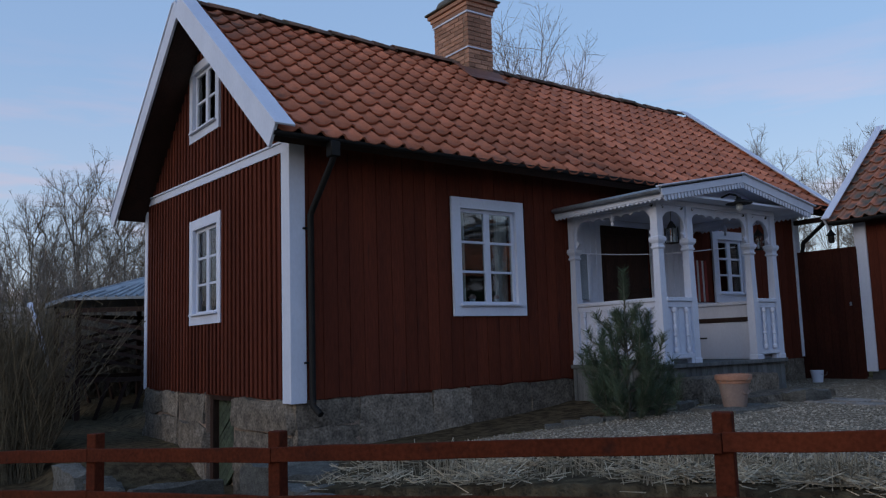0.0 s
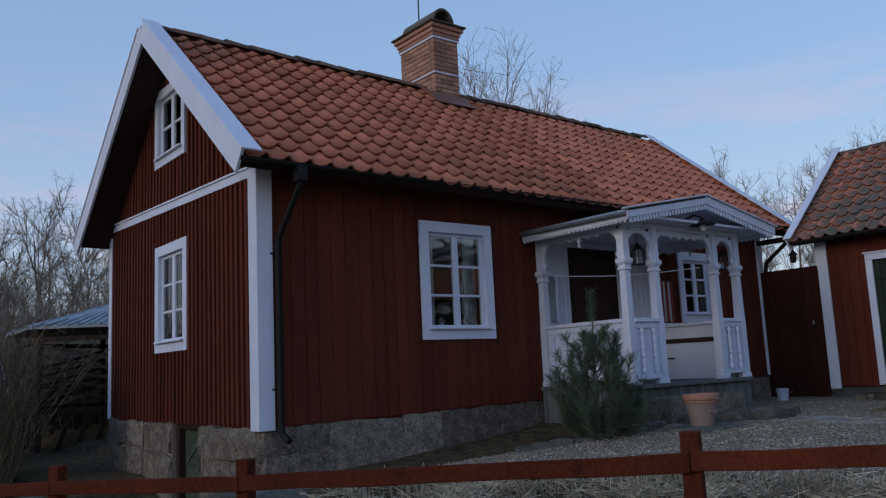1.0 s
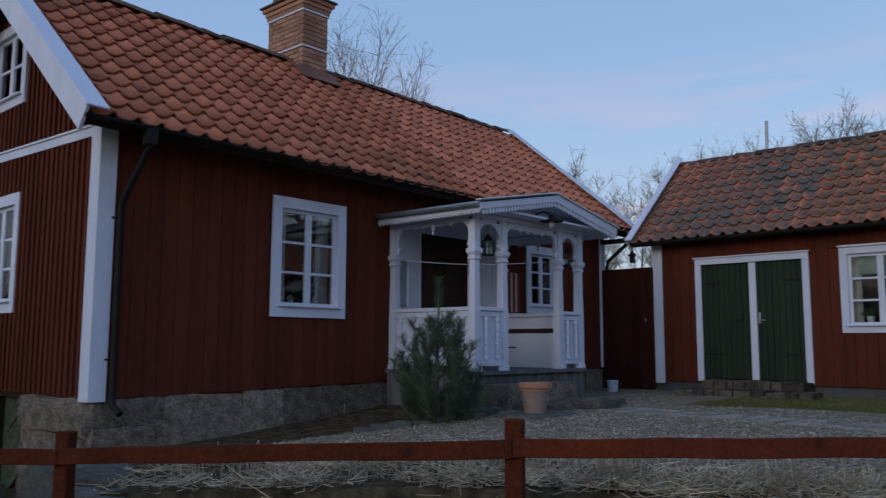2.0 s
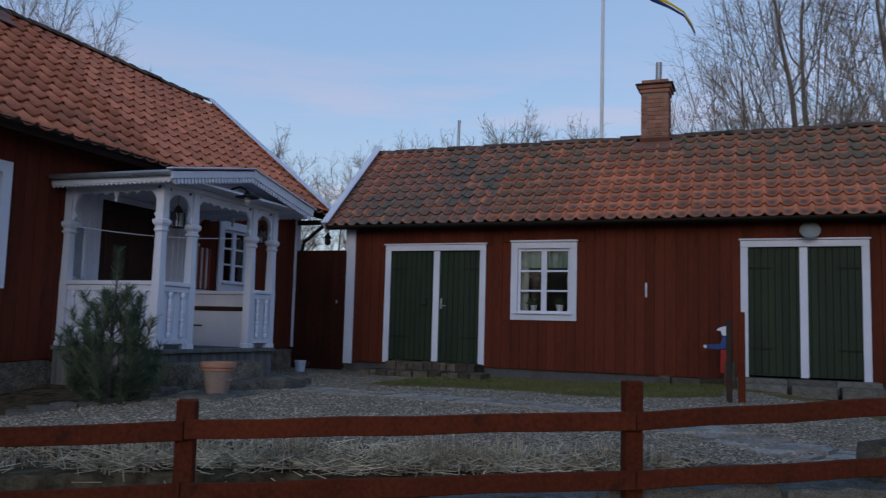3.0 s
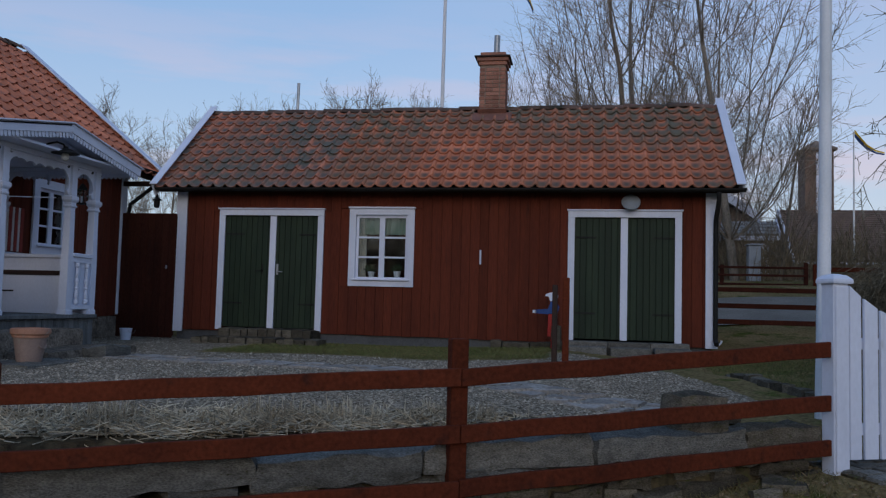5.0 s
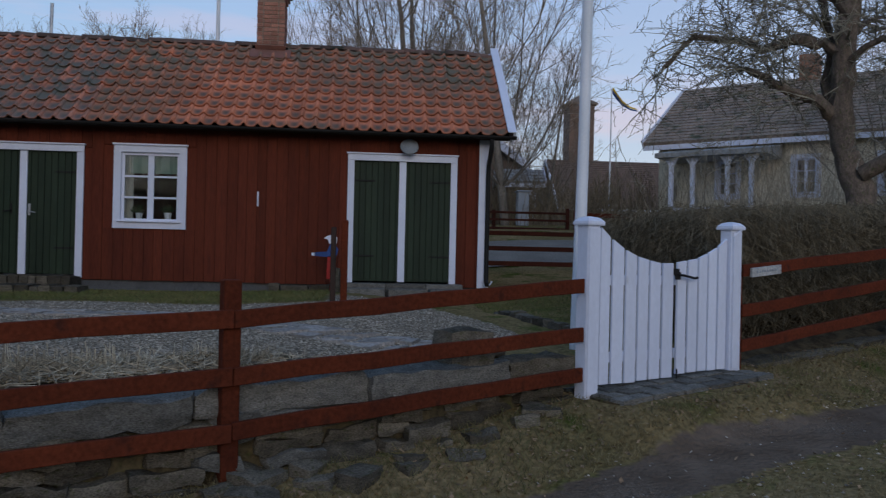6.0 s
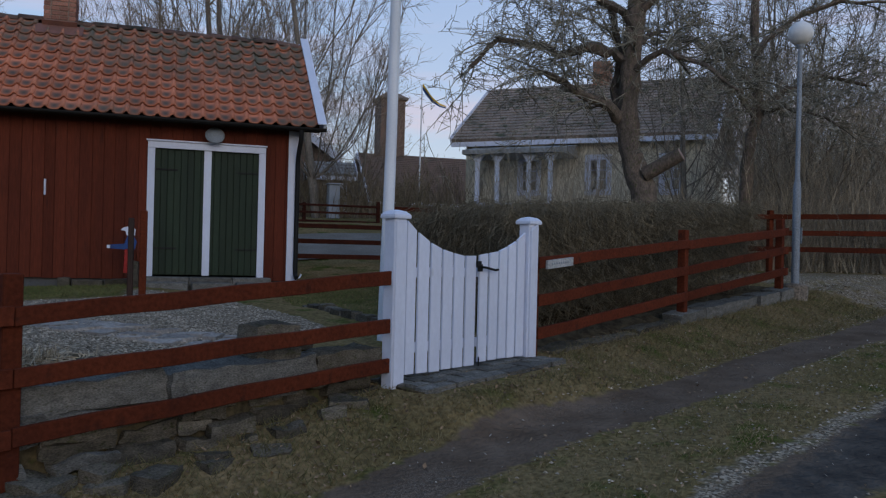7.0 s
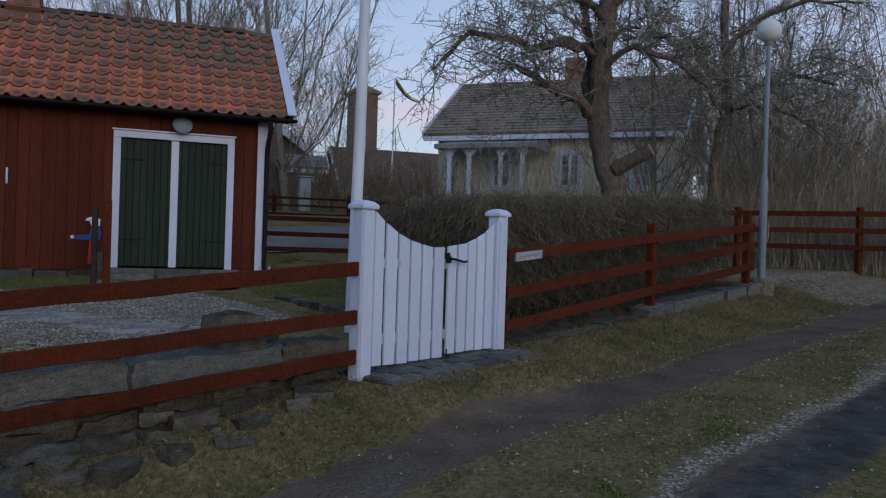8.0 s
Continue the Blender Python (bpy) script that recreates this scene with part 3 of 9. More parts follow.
def window(parent, m, u0, u1, z0, z1, rows=3, cols=2, casing=0.12, cap=True, name="window", bars=0.03):
    """A casement window set in a wall; returns the window part."""
    t = -0.052
    bm = bm_new()
    shell(bm, u1 - u0, z0, z1, -0.02 - t, [(casing, u1 - u0 - casing, z0 + casing, z1 - casing)], m @ Matrix.Translation((u0, t, 0)))
    win = part(name, bm, WHITE, parent)
    # the reveal behind the casing
    i0, i1, j0, j1 = u0 + casing - 0.02, u1 - casing + 0.02, z0 + casing - 0.02, z1 - casing + 0.02
    bm = bm_new()
    shell(bm, i1 - i0, j0, j1, 0.119, [(0.018, i1 - i0 - 0.018, j0 + 0.018, j1 - 0.018)], m @ Matrix.Translation((i0, -0.019, 0)))
    part("window_frame", bm, WHITE, win)
    if cap:
        bm = bm_new()
        bx(bm, (u0 - 0.015, t - 0.035, z1 - 0.006), (u1 + 0.015, -0.02, z1 + 0.022), m, 0.004)
        part("window_head", bm, WHITE, win)
    bm = bm_new()
    bx(bm, (u0 + casing - 0.04, t - 0.045, z0 + casing - 0.012), (u1 - casing + 0.04, 0.03, z0 + casing + 0.014), m, 0.004)
    part("window_sill", bm, WHITE, win)
    bm = bm_new()
    a0, a1, b0, b1 = i0 + 0.019, i1 - 0.019, j0 + 0.019, j1 - 0.019
    fr = 0.045
    y0, y1 = 0.0, 0.035
    for p, q in (((a0, y0, b0), (a0 + fr, y1, b1)), ((a1 - fr, y0, b0), (a1, y1, b1)), ((a0 + fr, y0, b1 - fr), (a1 - fr, y1, b1)), ((a0 + fr, y0, b0), (a1 - fr, y1, b0 + fr))):
        bx(bm, p, q, m, 0.003)
    span = (a1 - a0) / cols
    for c in range(1, cols):
        bx(bm, (a0 + span * c - fr, y0 - 0.004, b0 + fr), (a0 + span * c + fr, y1, b1 - fr), m, 0.003)
    for c in range(cols):
        lo, hi = (a0 + fr if c == 0 else a0 + span * c + fr), (a1 - fr if c == cols - 1 else a0 + span * (c + 1) - fr)
        for r in range(1, rows):
            z = b0 + fr + (b1 - b0 - 2 * fr) * r / rows
            bx(bm, (lo, y0 + 0.004, z - bars / 2), (hi, y1 - 0.002, z + bars / 2), m, 0.002)
    part("sash", bm, WHITE, win)
    for c in range(cols):
        lo, hi = (a0 + fr if c == 0 else a0 + span * c + fr), (a1 - fr if c == cols - 1 else a0 + span * (c + 1) - fr)
        for r in range(rows):
            za, zb = b0 + fr + (b1 - b0 - 2 * fr) * r / rows, b0 + fr + (b1 - b0 - 2 * fr) * (r + 1) / rows
            bm = bm_new()
            bx(bm, (lo, 0.016, za), (hi, 0.020, zb), m)
            part("pane", bm, GLASS, win).visible_shadow = False
    return win


def curtain(m, u0, u1, z0, z1, name="curtain", label="thin white curtain hanging behind a window", cloth_mat=None):
    bm = bm_new()
    n = 14
    rows = []
    for z in (z0, z1):
        rows.append([bm.verts.new((u0 + (u1 - u0) * k / n, 0.14 + 0.018 * math.sin(k * 1.9), z)) for k in range(n + 1)])
        rows.append([bm.verts.new((u0 + (u1 - u0) * k / n, 0.146 + 0.018 * math.sin(k * 1.9), z)) for k in range(n + 1)])
    for k in range(n):
        bm.faces.new((rows[0][k], rows[0][k + 1], rows[2][k + 1], rows[2][k]))
        bm.faces.new((rows[1][k], rows[1][k + 1], rows[3][k + 1], rows[3][k]))
    bmesh.ops.transform(bm, matrix=m, verts=bm.verts)
    tagged(part(name, bm, cloth_mat or CLOTH), label, "curtain", "curtains in the windows")


def window_plant(m, u, z, r=0.05, flower=None):
    rnd = random.Random(int(u * 100))
    p = thing("potted_plant", "small green plant in a white pot behind a window", "plant", m @ Vector((u, 0.09, z)), "plants in the windows")
    bm = bm_new()
    c = m @ Vector((u, 0.09, z))
    lathe(bm, ((r * 0.7, 0), (r, r * 1.9), (r * 1.08, r * 1.9), (r * 1.08, r * 2.1), (r * 0.9, r * 2.1)), c, 12)
    part("pot", bm, WHITE, p)
    segs = []
    for k in range(60):
        a, e = rnd.uniform(0, 6.3), rnd.uniform(0.2, 1.3)
        d = Vector((math.cos(a) * math.cos(e), math.sin(a) * math.cos(e), math.sin(e))) * rnd.uniform(0.05, 0.15)
        d.y *= 0.4 if abs(m.to_euler().z) < 0.1 else 1
        d.x *= 0.4 if abs(m.to_euler().z) > 0.1 else 1
        q = c + Vector((0, 0, r * 2.0))
        if flower:
            d = d * 0.45
        segs.append((*q, *(q + d), 0.002, 0.009))
    v, f = sticks(segs)
    stuff("leaves", v, f, LEAF if not flower else flower, parent=p)


def rubble(bm, a, b, rnd, rough=0.03, cuts=3):
    """A rough stone block between two corners."""
    got = bmesh.ops.create_cube(bm, size=1.0)["verts"]
    edges = list({e for v in got for e in v.link_edges})
    bmesh.ops.subdivide_edges(bm, edges=edges, cuts=cuts, use_grid_fill=True)
    vs = list(bm.verts)
    sx = [b[k] - a[k] for k in range(3)]
    off = Vector((rnd.uniform(0, 50), rnd.uniform(0, 50), rnd.uniform(0, 50)))
    for v in vs:
        p = v.co.copy()
        # round the corners, then break the faces
        q = p.lerp(p.normalized() * 0.62, 0.16)
        co = Vector([(a[n] + b[n]) / 2 + q[n] * sx[n] for n in range(3)])
        v.co = co + noise.noise_vector(co * 4.5 + off) * rough + noise.noise_vector(co * 13.0 + off) * rough * 0.45
    return vs


def tile_mesh(name, material, pitch, long_):
    """A clay pantile: a broad hollow pan, a narrow roll that laps the next tile, and a thick lower edge."""
    bm = bm_new()
    uv = bm.loops.layers.uv.new("tile")
    thick = 0.020
    us = [0.0, 0.06, 0.14, 0.24, 0.34, 0.44, 0.54, 0.64, 0.72, 0.78, 0.83, 0.88, 0.93, 0.98, 1.03, 1.07]

    def prof(t):
        if t < 0.76:
            return 0.026 * abs((t - 0.40) / 0.40) ** 2.2
        return 0.0205 + 0.030 * math.sin(math.pi * min((t - 0.76) / 0.31, 1.0)) ** 0.8 * (1.0 if t < 0.93 else 0.93)

    top, bot, edge = [], [], []
    for t in us:
        u = pitch * t
        bow = 0.016 * max(0.0, 1 - ((t - 0.42) / 0.42) ** 2)
        z = prof(t)
        bot.append(bm.verts.new((u, -bow, z + 0.056)))
        edge.append(bm.verts.new((u, -bow + 0.004, z + 0.056 - thick)))
        top.append(bm.verts.new((u, long_, z + 0.012)))
    n = len(us) - 1
    for k in range(n):
        f = bm.faces.new((bot[k], bot[k + 1], top[k + 1], top[k]))
        f.smooth = True
        for lp, c in zip(f.loops, ((us[k], 0), (us[k + 1], 0), (us[k + 1], 1), (us[k], 1))):
            lp[uv].uv = c
        f = bm.faces.new((edge[k], edge[k + 1], bot[k + 1], bot[k]))
        for lp in f.loops:
            lp[uv].uv = (0.95, 0.95)
    # the free side of the roll
    under = [bm.verts.new((pitch * us[-1], 0.004, prof(us[-1]) + 0.036)), bm.verts.new((pitch * us[-1], long_, prof(us[-1]) - 0.008))]
    f = bm.faces.new((bot[-1], under[0], under[1], top[-1]))
    for lp in f.loops:
        lp[uv].uv = (0.95, 0.95)
    me = bpy.data.meshes.new(name)
    bm.to_mesh(me)
    bm.free()
    me.materials.append(material)
    return me


def roof_tiles(roof, m, cols, rows, me, apart_cols, seed, pitch, lap, limit, skip=None):
    """Tiles on a slope: x along the eave, y up the slope; the last course is cut at the ridge. Those in apart_cols are objects of their own, the rest are joined."""
    rnd = random.Random(seed)
    src_v = np.array([v.co for v in me.vertices])
    full = float(src_v[:, 1].max())
    src_f = [tuple(p.vertices) for p in me.polygons]
    src_uv = [tuple(me.uv_layers[0].data[k].uv) for k in range(len(me.loops))]
    vs, fs, uvs, count = [], [], [], 0
    for r in range(rows):
        short = min(1.0, (limit - r * lap) / full)
        if short < 0.15:
            break
        for c in range(cols):
            x, y = c * pitch, r * lap
            if skip and skip(x, y):
                continue
            tm = m @ Matrix.Translation((x + rnd.uniform(-0.003, 0.003), y + rnd.uniform(-0.007, 0.007), rnd.uniform(-0.002, 0.004))) @ Matrix.Rotation(rnd.uniform(-0.010, 0.010), 4, "Z") @ Matrix.Diagonal((1, short, 1, 1))
            if apart_cols[0] <= c < apart_cols[1]:
                piece("roof_tile", me, roof, tm)
            else:
                a = np.array(tm)
                vs.append(src_v @ a[:3, :3].T + a[:3, 3])
                fs += [tuple(k + count for k in f) for f in src_f]
                uvs += src_uv
                count += len(src_v)
    if vs:
        ob = stuff("roof_tiles", np.concatenate(vs).tolist(), fs, me.materials[0], parent=roof)
        lay = ob.data.uv_layers.new(name="tile")
        lay.data.foreach_set("uv", np.array(uvs, np.float32).reshape(-1))
        for p in ob.data.polygons:
            p.use_smooth = True
        ob.data.set_sharp_from_angle(angle=radians(50))


def ridge_row(roof, p0, p1, pitch=0.36):
    """Half-round ridge tiles, lapped one over the next."""
    bm = bm_new()
    n, long_ = 8, 0.42
    a, b, c, d = [], [], [], []
    for k in range(n + 1):
        t = math.pi * k / n
        for lst, y, r in ((a, 0.0, 0.140), (b, long_, 0.122), (c, 0.0, 0.120), (d, long_, 0.103)):
            lst.append(bm.verts.new((r * math.cos(t), y, r * math.sin(t) * 0.70 - 0.01)))
    for k in range(n):
        bm.faces.new((a[k], a[k + 1], b[k + 1], b[k])).smooth = True
        bm.faces.new((c[k], c[k + 1], a[k + 1], a[k]))
        bm.faces.new((d[k], d[k + 1], c[k + 1], c[k]))
    bmesh.ops.recalc_face_normals(bm, faces=bm.faces)
    me = bpy.data.meshes.new("ridge_tile")
    bm.to_mesh(me)
    bm.free()
    me.materials.append(RIDGE)
    p0, p1 = Vector(p0), Vector(p1)
    d, rnd = (p1 - p0).normalized(), random.Random(9)
    turn = d.to_track_quat("Y", "Z").to_matrix().to_4x4()
    for k in range(int((p1 - p0).length / pitch)):
        piece("ridge_tile", me, roof, Matrix.Translation(p0 + d * pitch * k + Vector((0, 0, rnd.uniform(-0.008, 0.012)))) @ turn @ Matrix.Rotation(rnd.uniform(-0.05, 0.05), 4, "X"))


def brick_stack(parent, x0, x1, y0, y1, z0, z1, seed, name="brick", clay=None):
    """A chimney shaft of bricks laid round a mortar core, each course half a brick over."""
    bm = bm_new()
    bx(bm, (x0 + 0.012, y0 + 0.012, z0), (x1 - 0.012, y1 - 0.012, z1 - 0.005))
    core = part("mortar_core", bm, MORTAR, parent)
    rnd = random.Random(seed)
    meshes = {}

    def brick(l, w):
        key = (round(l, 3), round(w, 3))
        if key not in meshes:
            b = bm_new()
            bx(b, (-l / 2, -w / 2, 0), (l / 2, w / 2, 0.062), None, 0.004)
            me = bpy.data.meshes.new("brick")
            bmesh.ops.recalc_face_normals(b, faces=b.faces)
            b.to_mesh(me)
            b.free()
            me.materials.append(clay or BRICK)
            meshes[key] = me
        return meshes[key]

    z, row = z0, 0
    while z + 0.062 <= z1 + 0.001:
        for side in range(4):
            lx, ly = x1 - x0, y1 - y0
            ln = lx if side % 2 == 0 else ly
            nb = max(2, round(ln / 0.26))
            l = ln / nb
            for k in range(-1, nb + 1):
                a, b = (k + 0.5 * (row % 2)) * l, (k + 1 + 0.5 * (row % 2)) * l
                a, b = max(a, 0.0 if side % 2 == 0 else 0.11), min(b, ln if side % 2 == 0 else ln - 0.11)
                if b - a < 0.03:
                    continue
                c, w = (a + b) / 2, 0.10
                j = rnd.uniform(-0.003, 0.003)
                if side == 0:
                    at = (x0 + c, y0 + w / 2 + j, z)
                elif side == 2:
                    at = (x0 + c, y1 - w / 2 + j, z)
                elif side == 1:
                    at = (x1 - w / 2 + j, y0 + c, z)
                else:
                    at = (x0 + w / 2 + j, y0 + c, z)
                piece(name, brick(b - a - 0.010, w), core, Matrix.Translation(at) @ Matrix.Rotation(0 if side % 2 == 0 else math.pi / 2, 4, "Z"))
        z += 0.075
        row += 1


# ---- the cottage ----
cottage = thing("cottage", "red wooden cottage with white trim, granite base and tile roof", "house", (GX0, WY0, 0))
M_FRONT = pose(GX0, WY0, 0)
M_GABLE = pose(GX0, HY1, 0, 0, 0, -90)
FRONT_L, GABLE_L = HX1 - GX0, HY1 - WY0
MIDY = 9.325
SLOPE = 39.0
SAG = 0.5  # the old roof sinks a little towards its far end
EAVE_Y, EAVE_Z = 6.40, 2.78


def front_low(u):
    return 0.125 + 0.015 * u


W_FRONT = (2.02, 3.153, 0.985, 2.414)  # casing, along the front
W_PORCH = (7.035, 7.955, 1.175, 2.29)
DOOR = (4.565, 5.545, 0.36, 2.25)
W_GABLE = (2.02, 3.153, 1.012, 2.41)
W_ATTIC = (1.994, 3.098, 3.49, 4.56)
CELLAR = (2.726, 3.465, -0.92, 0.08)


def hole(w, c=0.10):
    return (w[0] + c, w[1] - c, w[2] + c, w[3] - c)


bm = bm_new()
shell(bm, FRONT_L, 0.12, 3.04, 0.16, [hole(W_FRONT), hole(W_PORCH), DOOR], M_FRONT)
wall_front = part("wall", bm, RED, cottage)
boarding(wall_front, "board", M_FRONT, FRONT_L, 0.168, front_low, lambda u: 2.86, [W_FRONT, W_PORCH, DOOR], rnd=random.Random(1))

bm = bm_new()
shell(bm, GABLE_L, 0.12, 2.9, 0.16, [hole(W_GABLE)], M_GABLE)
wall_gable = part("wall", bm, RED, cottage)
# the triangle over it, built round the attic window
half = HY1 - MIDY
rise = math.tan(radians(SLOPE))


def gable_top(u):
    return 3.18 + (2.425 - abs(u - half)) * rise


def belt(u):
    return 3.05 - 0.0345 * u


a0, a1, b0, b1 = hole(W_ATTIC)
for lo, hi in ((0.0, a0), (a1, GABLE_L)):
    bm = bm_new()
    pts = [(lo, 2.9), (hi, 2.9), (hi, gable_top(hi) - 0.03)] + ([(half, gable_top(half) - 0.03)] if lo < half < hi else []) + [(lo, gable_top(lo) - 0.03)]
    prism(bm, pts, 0.0, 0.16, M_GABLE)
    part("gable_wall", bm, RED, cottage)
bm = bm_new()
prism(bm, [(a0, 2.9), (a1, 2.9), (a1, b0), (a0, b0)], 0.0, 0.16, M_GABLE)
part("gable_wall", bm, RED, cottage)
bm = bm_new()
prism(bm, [(a0, b1), (a1, b1), (a1, gable_top(a1) - 0.03), (half, gable_top(half) - 0.03), (a0, gable_top(a0) - 0.03)], 0.0, 0.16, M_GABLE)
part("gable_wall", bm, RED, cottage)
boarding(wall_gable, "board", M_GABLE, GABLE_L, 0.128, lambda u: 0.14, lambda u: min(gable_top(u) - 0.02, belt(u) - 0.11), [W_GABLE], (-0.020, -0.001), 0.003, rnd=random.Random(2))
boarding(wall_gable, "batten", M_GABLE, GABLE_L, 0.128, lambda u: 0.135, lambda u: min(gable_top(u) - 0.02, belt(u) - 0.11), [W_GABLE], (-0.046, -0.0235), 0.0, at=0.10, rnd=random.Random(2), cover=0.40)
boarding(wall_gable, "board", M_GABLE, GABLE_L, 0.128, lambda u: belt(u) - 0.003, lambda u: gable_top(u) - 0.02, [W_ATTIC], (-0.020, -0.001), 0.003, rnd=random.Random(4))
boarding(wall_gable, "batten", M_GABLE, GABLE_L, 0.128, lambda u: belt(u) - 0.003, lambda u: gable_top(u) - 0.02, [W_ATTIC], (-0.046, -0.0235), 0.0, at=0.10, rnd=random.Random(4), cover=0.40)

# the two walls that stand out of sight, and the floor and ceiling inside
bm = bm_new()
bx(bm, (GX0, HY1 - 0.16, 0.05), (HX1, HY1, 2.80))
part("wall", bm, RED, cottage)
bm = bm_new()
prism(bm, [(-(HY1), 0.05), (-(WY0), 0.05), (-(WY0), 3.15), (-MIDY, 3.15 + 2.425 * rise), (-(HY1), 2.87)], HX1 - 0.16, HX1, Matrix(((0, 1, 0, 0), (-1, 0, 0, 0), (0, 0, 1, 0), (0, 0, 0, 1))))
part("wall", bm, RED, cottage)
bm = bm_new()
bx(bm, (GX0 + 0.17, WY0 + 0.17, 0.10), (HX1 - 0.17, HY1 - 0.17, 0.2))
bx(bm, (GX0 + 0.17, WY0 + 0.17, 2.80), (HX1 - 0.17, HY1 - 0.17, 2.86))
# unseen dark partitions added behind the windows, to keep the panes dark
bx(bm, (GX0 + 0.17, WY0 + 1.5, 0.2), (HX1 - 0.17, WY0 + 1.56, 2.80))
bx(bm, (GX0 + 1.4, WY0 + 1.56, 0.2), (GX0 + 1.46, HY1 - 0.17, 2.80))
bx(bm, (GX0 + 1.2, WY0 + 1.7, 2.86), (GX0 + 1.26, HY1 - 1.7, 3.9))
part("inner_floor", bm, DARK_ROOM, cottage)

for m, w, rows in ((M_FRONT, W_FRONT, 3), (M_FRONT, W_PORCH, 3), (M_GABLE, W_GABLE, 3), (M_GABLE, W_ATTIC, 2)):
    window(cottage, m, *w, rows=rows, casing=0.13 if rows == 3 else 0.12, cap=False)

# white trim: corner boards, the belt across the gable, the right-hand corner
bm = bm_new()
bx(bm, (GX0 - 0.085, WY0 - 0.056, 0.10), (GX0 + 0.097, WY0 - 0.026, 2.84), None, 0.004)
part("corner_board", bm, WHITE, cottage)
bm = bm_new()
bx(bm, (GX0 - 0.083, WY0 - 0.024, 0.10), (GX0 - 0.02, WY0 + 0.15, 2.84), None, 0.004)
part("corner_board", bm, WHITE, cottage)
bm = bm_new()
bx(bm, (GX0 - 0.055, HY1 - 0.10, 0.13), (GX0 - 0.02, HY1 + 0.03, 2.85), None, 0.004)
part("corner_board", bm, WHITE, cottage)
bm = bm_new()
bx(bm, (HX1 - 0.13, WY0 - 0.055, 0.28), (HX1 + 0.03, WY0 - 0.024, 2.80), None, 0.004)
part("corner_board", bm, WHITE, cottage)
bm = bm_new()
prism(bm, [(0.10, belt(0.1) - 0.12), (GABLE_L - 0.16, belt(GABLE_L - 0.16) - 0.12), (GABLE_L - 0.16, belt(GABLE_L - 0.16) - 0.022), (0.10, belt(0.1) - 0.022)], -0.055, -0.02, M_GABLE)
prism(bm, [(0.02, belt(0.02) - 0.021), (GABLE_L - 0.02, belt(GABLE_L) - 0.021), (GABLE_L - 0.02, belt(GABLE_L)), (0.02, belt(0.02))], -0.075, -0.02, M_GABLE)
part("belt_board", bm, WHITE, cottage)

# granite base: the front in long dressed blocks, the gable in rough ones, with the cellar door in it
bm = bm_new()
bx(bm, (GX0 + 0.16, WY0 - 0.002, -1.3), (HX1 - 0.1, HY1, 0.115))
bx(bm, (0.0, -0.030, -1.3), (2.62, 0.159, 0.112), M_GABLE)
bx(bm, (3.55, -0.030, -1.3), (GABLE_L - 0.06, 0.159, 0.112), M_GABLE)
base = part("foundation", bm, MORTAR, cottage)
rnd = random.Random(12)
u = 0.0
while u < FRONT_L - 0.1:
    w = rnd.uniform(0.45, 1.05)
    b = min(u + w, FRONT_L)
    if FRONT_L - b < 0.3:
        b = FRONT_L
    top = front_low(u)
    cut = rnd.choice((-0.62, -0.62, top - rnd.uniform(0.18, 0.32)))
    for z0, z1 in ((-0.64, cut), (cut, top)):
        if z1 - z0 > 0.05:
            bm = bm_new()
            rubble(bm, (GX0 + u - 0.012, WY0 - 0.024, z0 - 0.010), (GX0 + b + 0.012, WY0 + 0.30, z1 + 0.004), rnd, 0.028, 5)
            part("granite_block", bm, GRANITE, base, smooth=True)
    u = b
for lo, hi in ((0.0, 2.62), (3.55, GABLE_L - 0.02)):
    u = lo
    while u < hi - 0.05:
        w = rnd.uniform(0.7, 1.2)
        b = hi if hi - (u + w) < 0.4 else u + w
        z = -1.25
        for top in (-0.72 + rnd.uniform(-0.1, 0.1), -0.26 + rnd.uniform(-0.1, 0.1), 0.13):
            bm = bm_new()
            rubble(bm, (u + 0.01, -0.07 + rnd.uniform(-0.02, 0.02), z + 0.008), (b - 0.01, 0.24, top - 0.004), rnd, 0.05, 4)
            bmesh.ops.transform(bm, matrix=M_GABLE, verts=bm.verts)
            part("granite_block", bm, GRANITE, base, smooth=True)
            z = top
        u = b
# cellar door: boards laid aslant in a low frame
bm = bm_new()
bx(bm, (CELLAR[0] - 0.10, 0.02, -1.15), (CELLAR[0], 0.20, 0.12), M_GABLE, 0.004)
bx(bm, (CELLAR[1], 0.02, -1.15), (CELLAR[1] + 0.08, 0.20, 0.12), M_GABLE, 0.004)
bx(bm, (CELLAR[0], 0.02, 0.06), (CELLAR[1], 0.20, 0.12), M_GABLE, 0.004)
cdoor = part("cellar_door", bm, BROWN, cottage, "faded green cellar door of slanting boards")
k = -1.15
while k < 0.6:
    bm = bm_new()
    w = CELLAR[1] - CELLAR[0]
    pts = [(CELLAR[0], k), (CELLAR[1], k + w * 0.75), (CELLAR[1], k + w * 0.75 + 0.098), (CELLAR[0], k + 0.098)]
    pts = [(a, min(b, 0.058)) for a, b in pts]
    if pts[3][1] - pts[0][1] > 0.01 or pts[2][1] - pts[1][1] > 0.01:
        if pts[2][1] - pts[1][1] < 0.005:
            cut = CELLAR[0] + (0.058 - k) / 0.75
            pts = [(CELLAR[0], k), (min(cut, CELLAR[1]), 0.057), (CELLAR[0] + 0.001, 0.058)] if pts[3][1] >= 0.058 else [pts[0], (min(cut, CELLAR[1]), 0.057), (max(CELLAR[0] + 0.002, min(cut - 0.13, CELLAR[1])), 0.058), pts[3]]
        prism(bm, pts, 0.10, 0.125, M_GABLE)
        part("door_board", bm, GREEN_PALE, cdoor)
    k += 0.104

